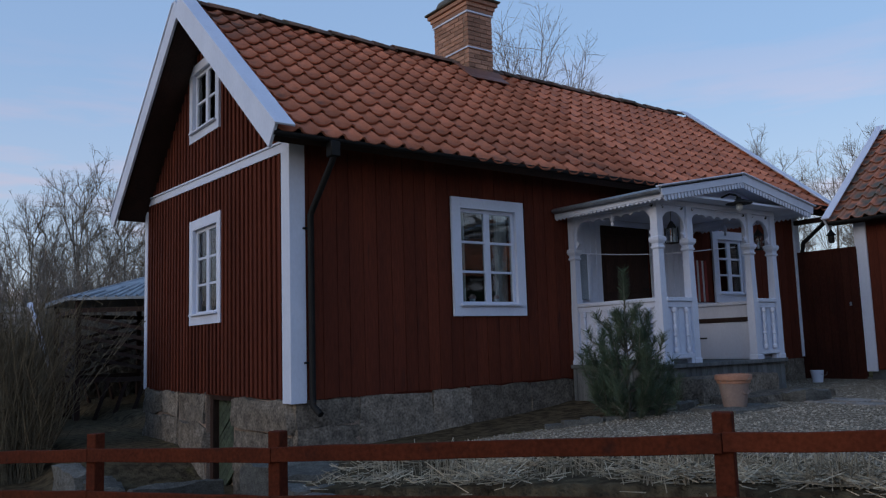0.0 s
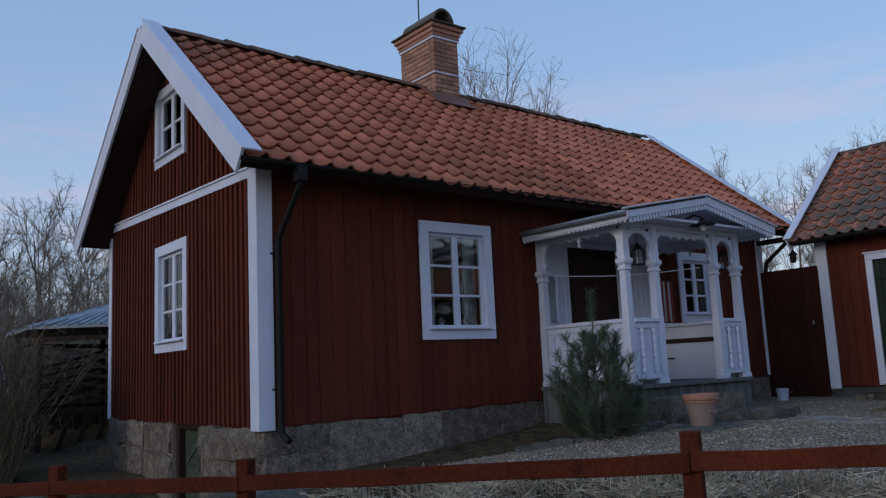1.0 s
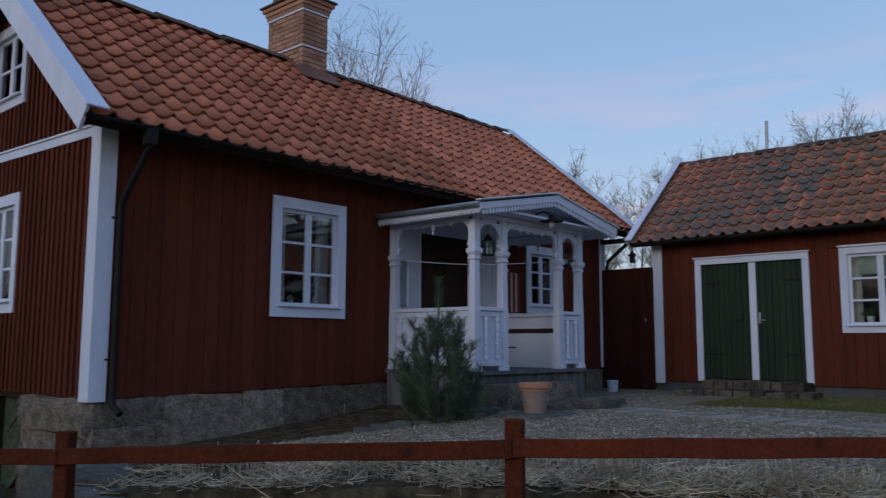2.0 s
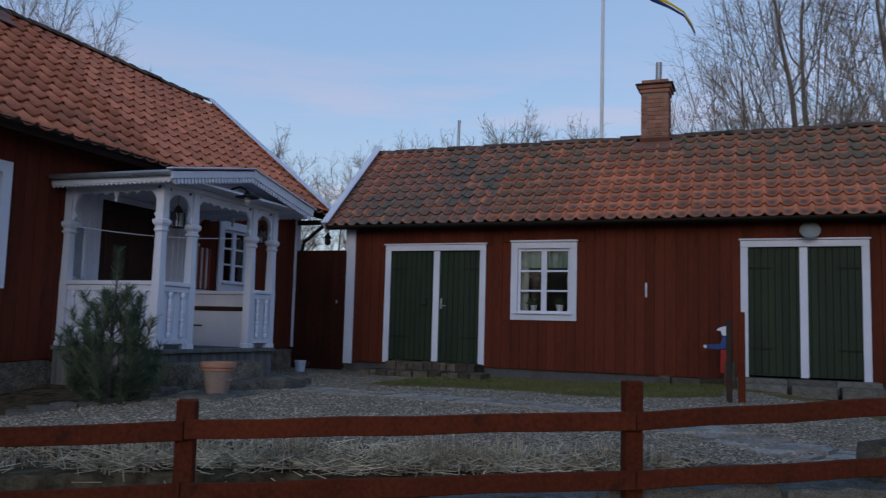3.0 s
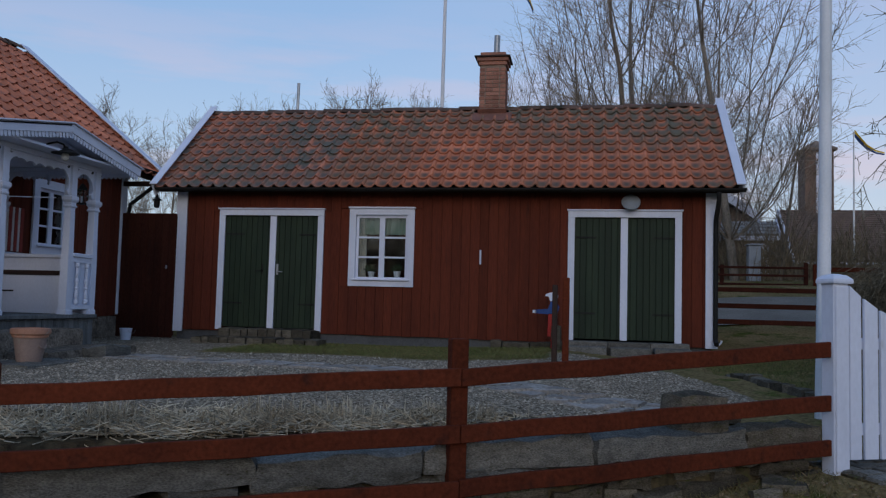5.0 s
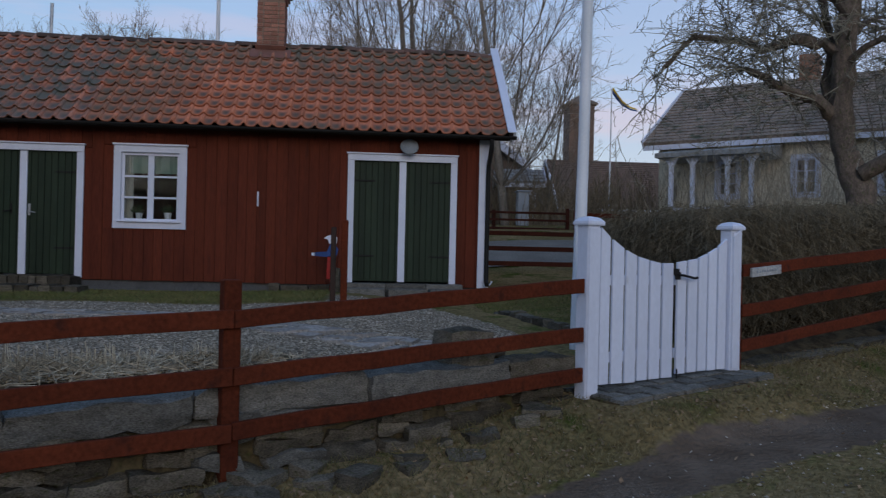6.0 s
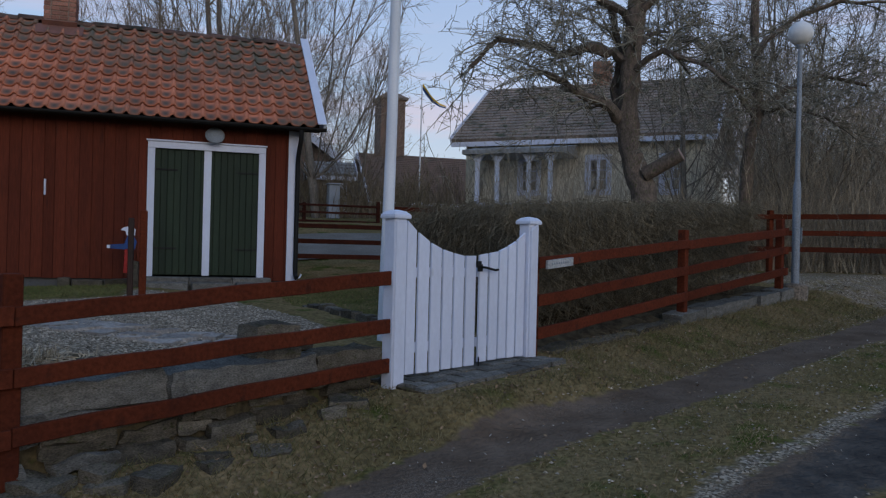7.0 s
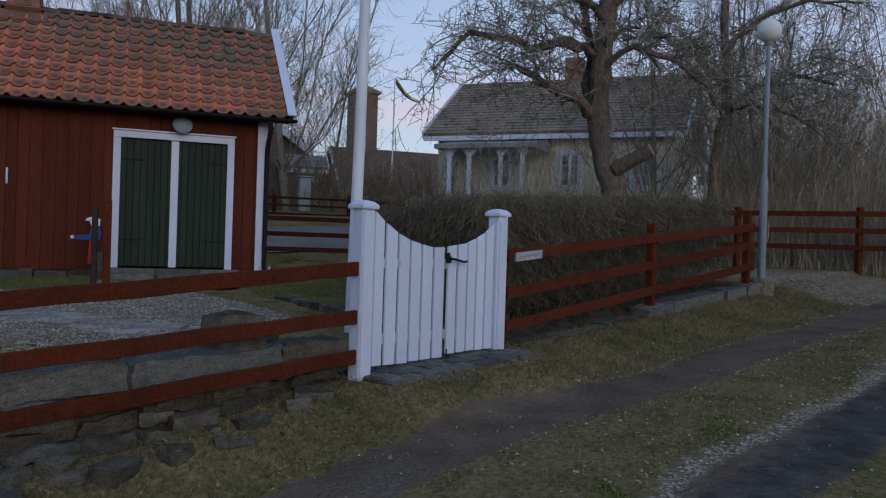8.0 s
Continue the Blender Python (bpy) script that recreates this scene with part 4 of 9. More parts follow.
# the roof
M_RF = pose(2.92, EAVE_Y, EAVE_Z, SLOPE, SAG, 0)
M_RB = pose(13.19, 2 * MIDY - EAVE_Y, EAVE_Z - 0.09, SLOPE, -SAG, 180)
ROOF_L, ROOF_S = 10.27, (MIDY - EAVE_Y) / math.cos(radians(SLOPE))
bm = bm_new()
bx(bm, (0.03, 0.03, -0.105), (ROOF_L - 0.03, ROOF_S + 0.02, -0.022), M_RF)
bx(bm, (0.03, 0.03, -0.105), (ROOF_L - 0.03, ROOF_S - 0.10, -0.022), M_RB)
roof = part("roof", bm, BROWN, cottage)
bm = bm_new()
for m in (M_RF, M_RB):
    for k in range(13):
        bx(bm, (0.05, 0.05 + k * 0.285, -0.128), (0.42, 0.05 + k * 0.285 + 0.275, -0.106), m)
part("soffit_boards", bm, BROWN, cottage)
COURSE_A, PITCH_A, COURSE_B, PITCH_B = 0.296, 0.2435, 0.268, 0.2128
TILE_A, TILE_B = tile_mesh("roof_tile", CLAY, PITCH_A, 0.365), tile_mesh("roof_tile", CLAY_OLD, PITCH_B, 0.34)
ridge_row(roof, (2.95, MIDY, EAVE_Z + ROOF_S * math.sin(radians(SLOPE)) + 0.03), (13.17, MIDY, EAVE_Z + ROOF_S * math.sin(radians(SLOPE)) - 0.06))
# white barge boards with a cover board on top
for left in (0, 1):
    for m, rev in ((M_RF, 0), (M_RB, 1)):
        bm = bm_new()
        e = 0.0 if (left == 0) != bool(rev) else ROOF_L
        s = 1 if e == 0.0 else -1
        a, b = sorted((e - s * 0.035, e))
        bx(bm, (a, -0.08, -0.14), (b, ROOF_S - 0.004 * rev, 0.118), m, 0.004)
        part("barge_board", bm, WHITE, roof)
        bm = bm_new()
        a, b = sorted((e - s * 0.05, e + s * 0.17))
        bx(bm, (a, -0.10, 0.120), (b, ROOF_S + 0.05 - 0.10 * rev, 0.142), m, 0.004)
        part("cover_board", bm, WHITE, roof)
# gutter and downpipe
bm = bm_new()
n = 8
rings = []
for x in (2.90, 13.15):
    rings.append([bm.verts.new((x, EAVE_Y - 0.05 + 0.042 * math.cos(math.pi + math.pi * k / n), EAVE_Z - 0.012 + 0.042 * math.sin(math.pi + math.pi * k / n))) for k in range(n + 1)] +
                 [bm.verts.new((x, EAVE_Y - 0.05 + 0.036 * math.cos(2 * math.pi - math.pi * k / n), EAVE_Z - 0.008 + 0.036 * math.sin(2 * math.pi - math.pi * k / n))) for k in range(n + 1)])
for k in range(2 * n + 2):
    bm.faces.new((rings[0][k], rings[1][k], rings[1][(k + 1) % (2 * n + 2)], rings[0][(k + 1) % (2 * n + 2)]))
bm.faces.new(rings[0])
bm.faces.new(rings[1][::-1])
part("gutter", bm, BLACK, cottage)
bm = bm_new()
tube(bm, ((3.56, EAVE_Y - 0.05, EAVE_Z - 0.08), (3.56, EAVE_Y - 0.05, EAVE_Z - 0.20), (3.558, EAVE_Y - 0.03, EAVE_Z - 0.235), (3.525, 6.77, 2.09), (3.52, 6.795, 2.05), (3.52, 6.795, 0.16), (3.52, 6.78, 0.07), (3.54, 6.66, -0.01)), 0.034, 10)
bx(bm, (3.505, EAVE_Y - 0.11, EAVE_Z - 0.20), (3.615, EAVE_Y + 0.01, EAVE_Z - 0.04), None, 0.01)
for z in (0.5, 1.9):
    bx(bm, (3.45, 6.83, z), (3.53, 6.845, z + 0.02))
part("downpipe", bm, BLACK, cottage, smooth=True)
bm = bm_new()
tube(bm, ((12.95, EAVE_Y - 0.05, EAVE_Z - 0.05), (12.94, EAVE_Y, EAVE_Z - 0.25), (12.88, 6.80, 2.2), (12.87, 6.83, 2.0), (12.87, 6.83, 0.1)), 0.036, 8)
part("downpipe", bm, BLACK, cottage, smooth=True)

# chimney on the ridge
CX0, CX1, CY0, CY1 = 7.43, 7.94, 8.98, 9.90
chimney = part("chimney", (lambda b: (bx(b, (CX0 + 0.02, CY0 + 0.02, 4.5), (CX1 - 0.02, CY1 - 0.02, 4.7)), b)[1])(bm_new()), MORTAR, cottage, "tan brick chimney with white bands and a vaulted cap")
brick_stack(chimney, CX0, CX1, CY0, CY1, 4.66, 5.94, 31)
bm = bm_new()
for z, out, h in ((5.345, 0.012, 0.024), (5.935, 0.012, 0.03)):
    bm = bm_new()
    bx(bm, (CX0 - out, CY0 - out, z), (CX1 + out, CY1 + out, z + h))
    part("white_band", bm, WHITE, chimney)
bm = bm_new()
for k, (z, out) in enumerate(((5.967, 0.02), (6.034, 0.04), (6.101, 0.075))):
    bx(bm, (CX0 - out, CY0 - out, z), (CX1 + out, CY1 + out, z + 0.063 + 0.002), None, 0.004)
part("corbel", bm, BRICK, chimney)
bm = bm_new()
bx(bm, (CX0 - 0.11, CY0 - 0.11, 6.168), (CX1 + 0.11, CY1 + 0.11, 6.20), None, 0.006)
part("crown", bm, STONE_DARK, chimney)
bm = bm_new()
rad, n = 0.215, 16
mx_ = (CX0 + CX1) / 2
ra, rb = [], []
for y in (CY0 + 0.02, CY1 - 0.02):
    ra.append([bm.verts.new((mx_ + rad * math.cos(math.pi * k / n), y, 6.235 + rad * math.sin(math.pi * k / n) * 1.2)) for k in range(n + 1)])
    rb.append([bm.verts.new((mx_ + (rad - 0.03) * math.cos(math.pi * k / n), y, 6.235 + (rad - 0.03) * math.sin(math.pi * k / n) * 1.2)) for k in range(n + 1)])
for k in range(n):
    bm.faces.new((ra[0][k], ra[0][k + 1], ra[1][k + 1], ra[1][k]))
    bm.faces.new((rb[0][k], rb[0][k + 1], rb[1][k + 1], rb[1][k]))
    for e in (0, 1):
        bm.faces.new((ra[e][k], ra[e][k + 1], rb[e][k + 1], rb[e][k]))
bx(bm, (mx_ - rad, CY0 + 0.02, 6.198), (mx_ - rad + 0.03, CY1 - 0.02, 6.235))
bx(bm, (mx_ + rad - 0.03, CY0 + 0.02, 6.198), (mx_ + rad, CY1 - 0.02, 6.235))
part("vault", bm, SLATE, chimney, smooth=True)
bm = bm_new()
prism(bm, [(8.86, 4.86), (8.99, 5.02), (8.99, 4.86)], CX0 - 0.12, CX1 + 0.12, Matrix(((0, 1, 0, 0), (1, 0, 0, 0), (0, 0, 1, 0), (0, 0, 0, 1))))
M_FL = pose(CX0 - 0.13, EAVE_Y, EAVE_Z, SLOPE, 0, 0)
bx(bm, (0, 3.08, 0.06), (CX1 - CX0 + 0.26, 3.40, 0.075), M_FL, 0.003)
bx(bm, (0, 3.40, 0.06), (0.12, ROOF_S, 0.075), M_FL, 0.003)
bx(bm, (CX1 - CX0 + 0.14, 3.40, 0.06), (CX1 - CX0 + 0.26, ROOF_S, 0.075), M_FL, 0.003)
part("flashing", bm, APRON, chimney)
bm = bm_new()
tube(bm, ((7.60, 9.56, 6.2), (7.61, 9.56, 7.9)), 0.012, 6)
part("aerial", bm, BLACK, chimney)

for m, w in ((M_FRONT, W_FRONT), (M_FRONT, W_PORCH)):
    c0, c1 = w[0] + 0.13, w[1] - 0.13
    curtain(m, c0, c0 + 0.20, w[2] + 0.12, w[3] - 0.12)
    curtain(m, c1 - 0.20, c1, w[2] + 0.12, w[3] - 0.12)
PINK = surface("pink_blooms", (0.5, 0.22, 0.22), (0.45, 0.35, 0.33), size=30, rough=0.7, bump=0)
window_plant(M_FRONT, W_FRONT[0] + 0.38, W_FRONT[2] + 0.14, 0.035, PINK)
window_plant(M_FRONT, W_FRONT[1] - 0.38, W_FRONT[2] + 0.14, 0.035, PINK)
# widened to fill the gable panes, standing in for bright sky reflected there
curtain(M_GABLE, W_GABLE[0] + 0.14, W_GABLE[0] + 0.58, W_GABLE[2] + 0.12, W_GABLE[3] - 0.12)
curtain(M_GABLE, W_GABLE[1] - 0.58, W_GABLE[1] - 0.14, W_GABLE[2] + 0.12, W_GABLE[3] - 0.12)
curtain(M_GABLE, W_ATTIC[0] + 0.14, W_ATTIC[0] + 0.35, W_ATTIC[2] + 0.12, W_ATTIC[3] - 0.12)
# ---- the porch ----
PX0, PX1, PY = 7.32, 9.76, 5.43
FLOOR_Z = 0.345
porch = thing("porch", "white carved wooden porch with turned posts on a grey boarded base", "porch", (PX0, PY, 0))
# base of weathered upright boards under a plank floor
bm = bm_new()
bx(bm, (PX0 - 0.05, PY - 0.075, FLOOR_Z - 0.05), (PX1 + 0.04, WY0 - 0.03, FLOOR_Z), None, 0.005)
part("floor", bm, DECK, porch)
bm = bm_new()
bx(bm, (PX0 + 0.05, PY + 0.05, -0.3), (PX1 - 0.01, WY0 - 0.04, FLOOR_Z - 0.055))
skirt = part("base", bm, BROWN, porch)
rnd = random.Random(7)
for k in range(24):
    bm = bm_new()
    x = PX0 - 0.02 + k * 0.104
    bx(bm, (x, PY - 0.02 + rnd.uniform(-0.004, 0.004), -0.28), (x + 0.1, PY + 0.01, FLOOR_Z - 0.055), None, 0.003)
    part("skirt_board", bm, DECK, skirt)
for k in range(14):
    bm = bm_new()
    y = PY + 0.015 + k * 0.104
    bx(bm, (PX0 - 0.02 + rnd.uniform(-0.004, 0.004), y, -0.28), (PX0 + 0.01, min(y + 0.1, WY0 - 0.04), FLOOR_Z - 0.055), None, 0.003)
    part("skirt_board", bm, DECK, skirt)


RAIL_Z, CAP_Z, TOP_Z = 1.13, 1.70, 2.32


def porch_post(x, y):
    """A square tapering shaft on a plinth, a capital of two stepped mouldings, and a block up to the beam."""
    bm = bm_new()
    m = Matrix.Translation((x, y, FLOOR_Z)) @ Matrix.Rotation(math.pi / 4, 4, "Z")
    c = CAP_Z - FLOOR_Z
    sides = ((0.062, 0.0), (0.062, 0.05), (0.053, 0.062), (0.053, RAIL_Z - FLOOR_Z - 0.05), (0.050, RAIL_Z - FLOOR_Z + 0.02), (0.044, c), (0.060, c + 0.015), (0.060, c + 0.030), (0.050, c + 0.040),
             (0.050, c + 0.068), (0.064, c + 0.085), (0.074, c + 0.105), (0.074, c + 0.140), (0.062, c + 0.150), (0.052, c + 0.155), (0.052, TOP_Z - FLOOR_Z))
    lathe(bm, [(r * math.sqrt(2), z) for r, z in sides], (0, 0, 0), 4, m)
    return part("post", bm, WHITE, porch)


POSTS = (7.38, 7.936, 9.20, 9.71)
for x in POSTS:
    porch_post(x, PY)
porch_post(POSTS[0], WY0 - 0.09)
porch_post(POSTS[3], WY0 - 0.09)


def arch(lo, hi, m, top=TOP_Z, crown=2.175, lobes=0, pendant=False):
    """A fretted board between two posts: a cusp over each capital, then an arch, plain or scalloped along its crown."""
    bm = bm_new()
    span = hi - lo
    cusp = min(0.055, span * 0.12)
    half_ = [(0.0, CAP_Z + 0.155), (0.012, CAP_Z + 0.165), (cusp, CAP_Z + 0.205), (cusp * 1.05, CAP_Z + 0.22), (cusp * 0.45, CAP_Z + 0.245), (0.012, CAP_Z + 0.275)]
    n = 14
    z0 = CAP_Z + 0.275
    run = span / 2 if not lobes else min(0.17, span * 0.22)
    for k in range(1, n + 1):
        t = math.pi / 2 * k / n
        half_.append((0.012 + (run - 0.012) * (1 - math.cos(t)), z0 + (crown - z0) * math.sin(t)))
    pts = [(lo + a, z) for a, z in half_]
    if lobes:
        a, b = lo + run, hi - run
        for k in range(1, lobes * 8):
            t = k / (lobes * 8)
            pts.append((a + (b - a) * t, crown - 0.035 * (1 - abs(math.sin(math.pi * lobes * t)) ** 0.7) - 0.01 * math.sin(math.pi * t)))
        pts += [(hi - a_, z) for a_, z in half_[::-1]]
    else:
        pts += [(hi - a_, z) for a_, z in half_[:-1][::-1]]
    prism(bm, [(lo, top), *pts, (hi, top)], -0.016, 0.016, m)
    got = part("arch_board", bm, WHITE, porch)
    if pendant:
        bm = bm_new()
        lathe(bm, ((0.008, -0.10), (0.022, -0.075), (0.012, -0.05), (0.028, -0.03), (0.030, 0.0), (0.030, 0.05)), ((lo + hi) / 2, 0, crown - 0.03), 8, m)
        part("pendant", bm, WHITE, got)
    return got


for lo, hi, lobes in ((POSTS[0] + 0.05, POSTS[1] - 0.05, 0), (POSTS[1] + 0.05, POSTS[2] - 0.05, 5), (POSTS[2] + 0.05, POSTS[3] - 0.05, 0)):
    arch(lo, hi, Matrix.Translation((0, PY, 0)), lobes=lobes)
arch(-(WY0 - 0.14), -(PY + 0.05), pose(POSTS[0], 0, 0, 0, 0, -90), lobes=6, crown=2.20, pendant=True)
arch(-(WY0 - 0.14), -(PY + 0.05), pose(POSTS[3], 0, 0, 0, 0, -90), lobes=6, crown=2.20, pendant=True)
# small black leaf shapes laid on the arch boards, painting the dark of cut-outs
for x in POSTS:
    for s in (-1, 1):
        bm = bm_new()
        for a in (20, 65, 110):
            t = radians(a)
            c = Vector((x + s * 0.085, PY - 0.019, 2.20))
            tip = c + Vector((s * 0.05 * math.cos(t), 0, 0.05 * math.sin(t)))
            side = Vector((-(tip - c).z, 0, (tip - c).x)) * 0.16
            f = [bm.verts.new(v) for v in (c, (c + tip) / 2 + side, tip, (c + tip) / 2 - side)]
            g = [bm.verts.new(v.co + Vector((0, 0.004, 0))) for v in f]
            bm.faces.new(f)
            for k in range(4):
                bm.faces.new((f[k], f[(k + 1) % 4], g[(k + 1) % 4], g[k]))
        part("leaf_cutout", bm, BLACK, porch)


def dado(lo, hi, m, columns, name="dado_panel"):
    """A boarded half wall under a rail, with split balusters planted on it and a gap at its foot."""
    bm = bm_new()
    bx(bm, (lo, 0.0, FLOOR_Z + 0.06), (hi, 0.03, RAIL_Z - 0.05), m)
    bx(bm, (lo, -0.02, FLOOR_Z), (lo + 0.06, 0.03, FLOOR_Z + 0.06), m)
    bx(bm, (hi - 0.06, -0.02, FLOOR_Z), (hi, 0.03, FLOOR_Z + 0.06), m)
    pan = part(name, bm, WHITE, porch)
    for nm, p0, p1 in (("upper_batten", (lo, -0.025, RAIL_Z - 0.12), (hi, -0.001, RAIL_Z - 0.052)), ("foot_batten", (lo, -0.03, FLOOR_Z + 0.062), (hi, -0.001, FLOOR_Z + 0.12))):
        bm = bm_new()
        bx(bm, p0, p1, m, 0.004)
        part(nm, bm, WHITE, pan)
    bm = bm_new()
    bx(bm, (lo - 0.01, -0.045, RAIL_Z - 0.05), (hi + 0.01, 0.06, RAIL_Z), m, 0.008)
    part("handrail", bm, WHITE, pan)
    for k in range(columns):
        u = lo + (hi - lo) * (k + 0.5) / columns
        bm = bm_new()
        lathe(bm, ((0.018, 0.0), (0.03, 0.02), (0.03, 0.05), (0.016, 0.07), (0.026, 0.13), (0.016, 0.19), (0.028, 0.205), (0.028, 0.22), (0.015, 0.235), (0.026, 0.30), (0.026, 0.32), (0.015, 0.34), (0.024, 0.40), (0.014, 0.47), (0.028, 0.49), (0.028, 0.52), (0.018, 0.54)), (u, -0.030, FLOOR_Z + 0.125), 8, m)
        part("baluster", bm, WHITE, pan)
    for k in range(max(1, columns - 1)):
        u = lo + (hi - lo) * (k + 1) / columns
        bm = bm_new()
        bx(bm, (u - 0.004, -0.006, FLOOR_Z + 0.12), (u + 0.004, 0.0, RAIL_Z - 0.12), m)
        part("joint", bm, WHITE, pan)
    return pan


dado(POSTS[0] + 0.052, POSTS[1] - 0.052, Matrix.Translation((0, PY - 0.02, 0)), 2)
dado(POSTS[2] + 0.052, POSTS[3] - 0.052, Matrix.Translation((0, PY - 0.02, 0)), 2)
dado(-(WY0 - 0.145), -(PY + 0.055), pose(POSTS[0] - 0.015, 0, 0, 0, 0, -90), 6)
bm = bm_new()
bx(bm, (POSTS[3] - 0.015, PY + 0.055, FLOOR_Z), (POSTS[3] + 0.015, WY0 - 0.145, RAIL_Z - 0.05))
far_panel = part("side_panel", bm, WHITE, porch)
bm = bm_new()
bx(bm, (POSTS[3] - 0.05, PY + 0.053, RAIL_Z - 0.049), (POSTS[3] + 0.05, WY0 - 0.143, RAIL_Z), None, 0.008)
part("handrail", bm, WHITE, far_panel)

# roof: a low gable with toothed edges
RX0, RX1, RYF, RPZ, REZ = 7.10, 10.19, 5.10, 2.60, 2.31
RMID = (RX0 + RX1) / 2
ang = math.degrees(math.atan2(RPZ - REZ, RMID - RX0))
sl = math.hypot(RPZ - REZ, RMID - RX0)
bm = bm_new()
for m in (pose(RX0, RYF, REZ, 0, -ang, 0), pose(RX1, WY0 - 0.03, REZ, 0, -ang, 180)):
    bx(bm, (0.0, 0.02, 0.0), (sl - 0.002, WY0 - RYF - 0.05, 0.035), m)
    bx(bm, (-0.04, -0.03, 0.037), (sl - 0.002, WY0 - RYF - 0.03, 0.055), m)
porch_roof = part("roof", bm, ZINC, porch, "low roof of dark sheet metal")
for m in (pose(RX0, RYF, REZ, 0, -ang, 0), pose(RX1, WY0 - 0.03, REZ, 0, -ang, 180)):
    bm = bm_new()
    bx(bm, (0.01, 0.03, -0.022), (sl - 0.01, WY0 - RYF - 0.06, -0.002), m)
    part("soffit", bm, WHITE, porch_roof)
bm = bm_new()
bx(bm, (RX0 + 0.2, RYF + 0.03, TOP_Z - 0.015), (RX1 - 0.2, WY0 - 0.04, TOP_Z + 0.012))
part("ceiling", bm, WHITE, porch)
bm = bm_new()
bx(bm, (PX0 + 0.02, PY - 0.055, TOP_Z - 0.08), (PX1 - 0.02, PY + 0.055, TOP_Z - 0.018), None, 0.005)
bx(bm, (PX0 + 0.005, PY + 0.056, TOP_Z - 0.08), (PX0 + 0.115, WY0 - 0.04, TOP_Z - 0.018), None, 0.005)
bx(bm, (PX1 - 0.105, PY + 0.056, TOP_Z - 0.08), (PX1 + 0.005, WY0 - 0.04, TOP_Z - 0.018), None, 0.005)
part("beam", bm, WHITE, porch)
bm = bm_new()
prism(bm, [(RX0 + 0.22, TOP_Z - 0.01), (RX1 - 0.22, TOP_Z - 0.01), (RMID, RPZ - 0.02)], PY - 0.02, PY + 0.02)
part("tympanum", bm, WHITE, porch)
for m, ln in ((pose(RX0, RYF, REZ, 0, -ang, 0), sl), (pose(RX1, RYF, REZ, 0, -(180 - ang), 0), sl)):
    flip = 1 if m.translation.x < RMID else -1
    bm = bm_new()
    lo, hi = sorted((-0.045 * flip, 0.062 * flip))
    bx(bm, (-0.03, -0.03, lo), (ln + 0.004, -0.002, hi), m, 0.004)
    lo, hi = sorted((0.064 * flip, 0.082 * flip))
    bx(bm, (-0.05, -0.06, lo), (ln + 0.01, 0.03, hi), m, 0.004)
    part("verge_board", bm, WHITE, porch_roof)
    n = int(ln / 0.062)
    for k in range(n):
        bm = bm_new()
        a = k * ln / n
        w = ln / n
        pts = [(a + w * 0.1, -0.04), (a + w * 0.1, -0.085), (a + w * 0.25, -0.105), (a + w * 0.5, -0.112), (a + w * 0.75, -0.105), (a + w * 0.85, -0.085), (a + w * 0.85, -0.04)]
        prism(bm, [(p, q * flip) for p, q in pts], -0.018, -0.004, m)
        part("tooth", bm, WHITE, porch_roof)
for x, s in ((RX0 + 0.02, 1), (RX1 - 0.02, -1)):
    bm = bm_new()
    bx(bm, (x - 0.012, RYF, REZ - 0.06), (x + 0.012, WY0 - 0.03, REZ + 0.02), None, 0.003)
    part("eave_board", bm, WHITE, porch_roof)
    n = 26
    for k in range(n):
        w = (WY0 - RYF - 0.05) / n
        bm = bm_new()
        a = -(WY0 - 0.03) + k * w
        pts = [(a, -0.04), (a + w * 0.1, -0.07), (a + w * 0.5, -0.09), (a + w * 0.9, -0.07), (a + w * 0.98, -0.04)]
        prism(bm, pts, -0.006, 0.006, pose(x, 0, REZ, 0, 0, -90))
        part("tooth", bm, WHITE, porch_roof)
bm = bm_new()
tube(bm, ((RX0 - 0.04, RYF - 0.02, REZ + 0.02), (RX0 - 0.04, WY0 - 0.06, REZ + 0.035)), 0.032, 8)
part("gutter", bm, ZINC, porch_roof)

# the wall inside the porch: a white boarded part, a dark door, a white panel under the window
bm = bm_new()
bx(bm, (7.42, WY0 - 0.05, FLOOR_Z), (7.93, WY0 - 0.028, TOP_Z - 0.02))
bx(bm, (8.95, WY0 - 0.05, FLOOR_Z), (9.80, WY0 - 0.028, TOP_Z - 0.02))
bx(bm, (7.93, WY0 - 0.05, 2.22), (8.95, WY0 - 0.028, TOP_Z - 0.02))
bx(bm, (9.80, WY0 - 0.05, FLOOR_Z), (11.35, WY0 - 0.028, 1.12))
bx(bm, (9.80, WY0 - 0.085, 1.122), (11.35, WY0 - 0.028, 1.165))
lining = part("wall_lining", bm, WHITE, porch)
for x in np.arange(7.50, 9.8, 0.115):
    if 7.93 < x < 8.96:
        continue
    bm = bm_new()
    bx(bm, (x - 0.012, WY0 - 0.058, FLOOR_Z), (x + 0.012, WY0 - 0.049, TOP_Z - 0.02))
    part("lining_batten", bm, WHITE, lining)
front_door = thing("front_door", "dark brown panelled front door inside the porch", "door", (8.44, WY0, FLOOR_Z))
bm = bm_new()
bx(bm, (7.96, WY0 - 0.02, FLOOR_Z + 0.01), (8.92, WY0 + 0.03, 2.21), None, 0.004)
leafd = part("door_leaf", bm, BROWN, front_door)
for x0 in (8.04, 8.47):
    for z0, z1 in ((0.5, 1.2), (1.3, 2.1)):
        bm = bm_new()
        bx(bm, (x0, WY0 - 0.032, z0), (x0 + 0.36, WY0 - 0.019, z1), None, 0.008)
        part("door_panel", bm, BROWN, leafd)
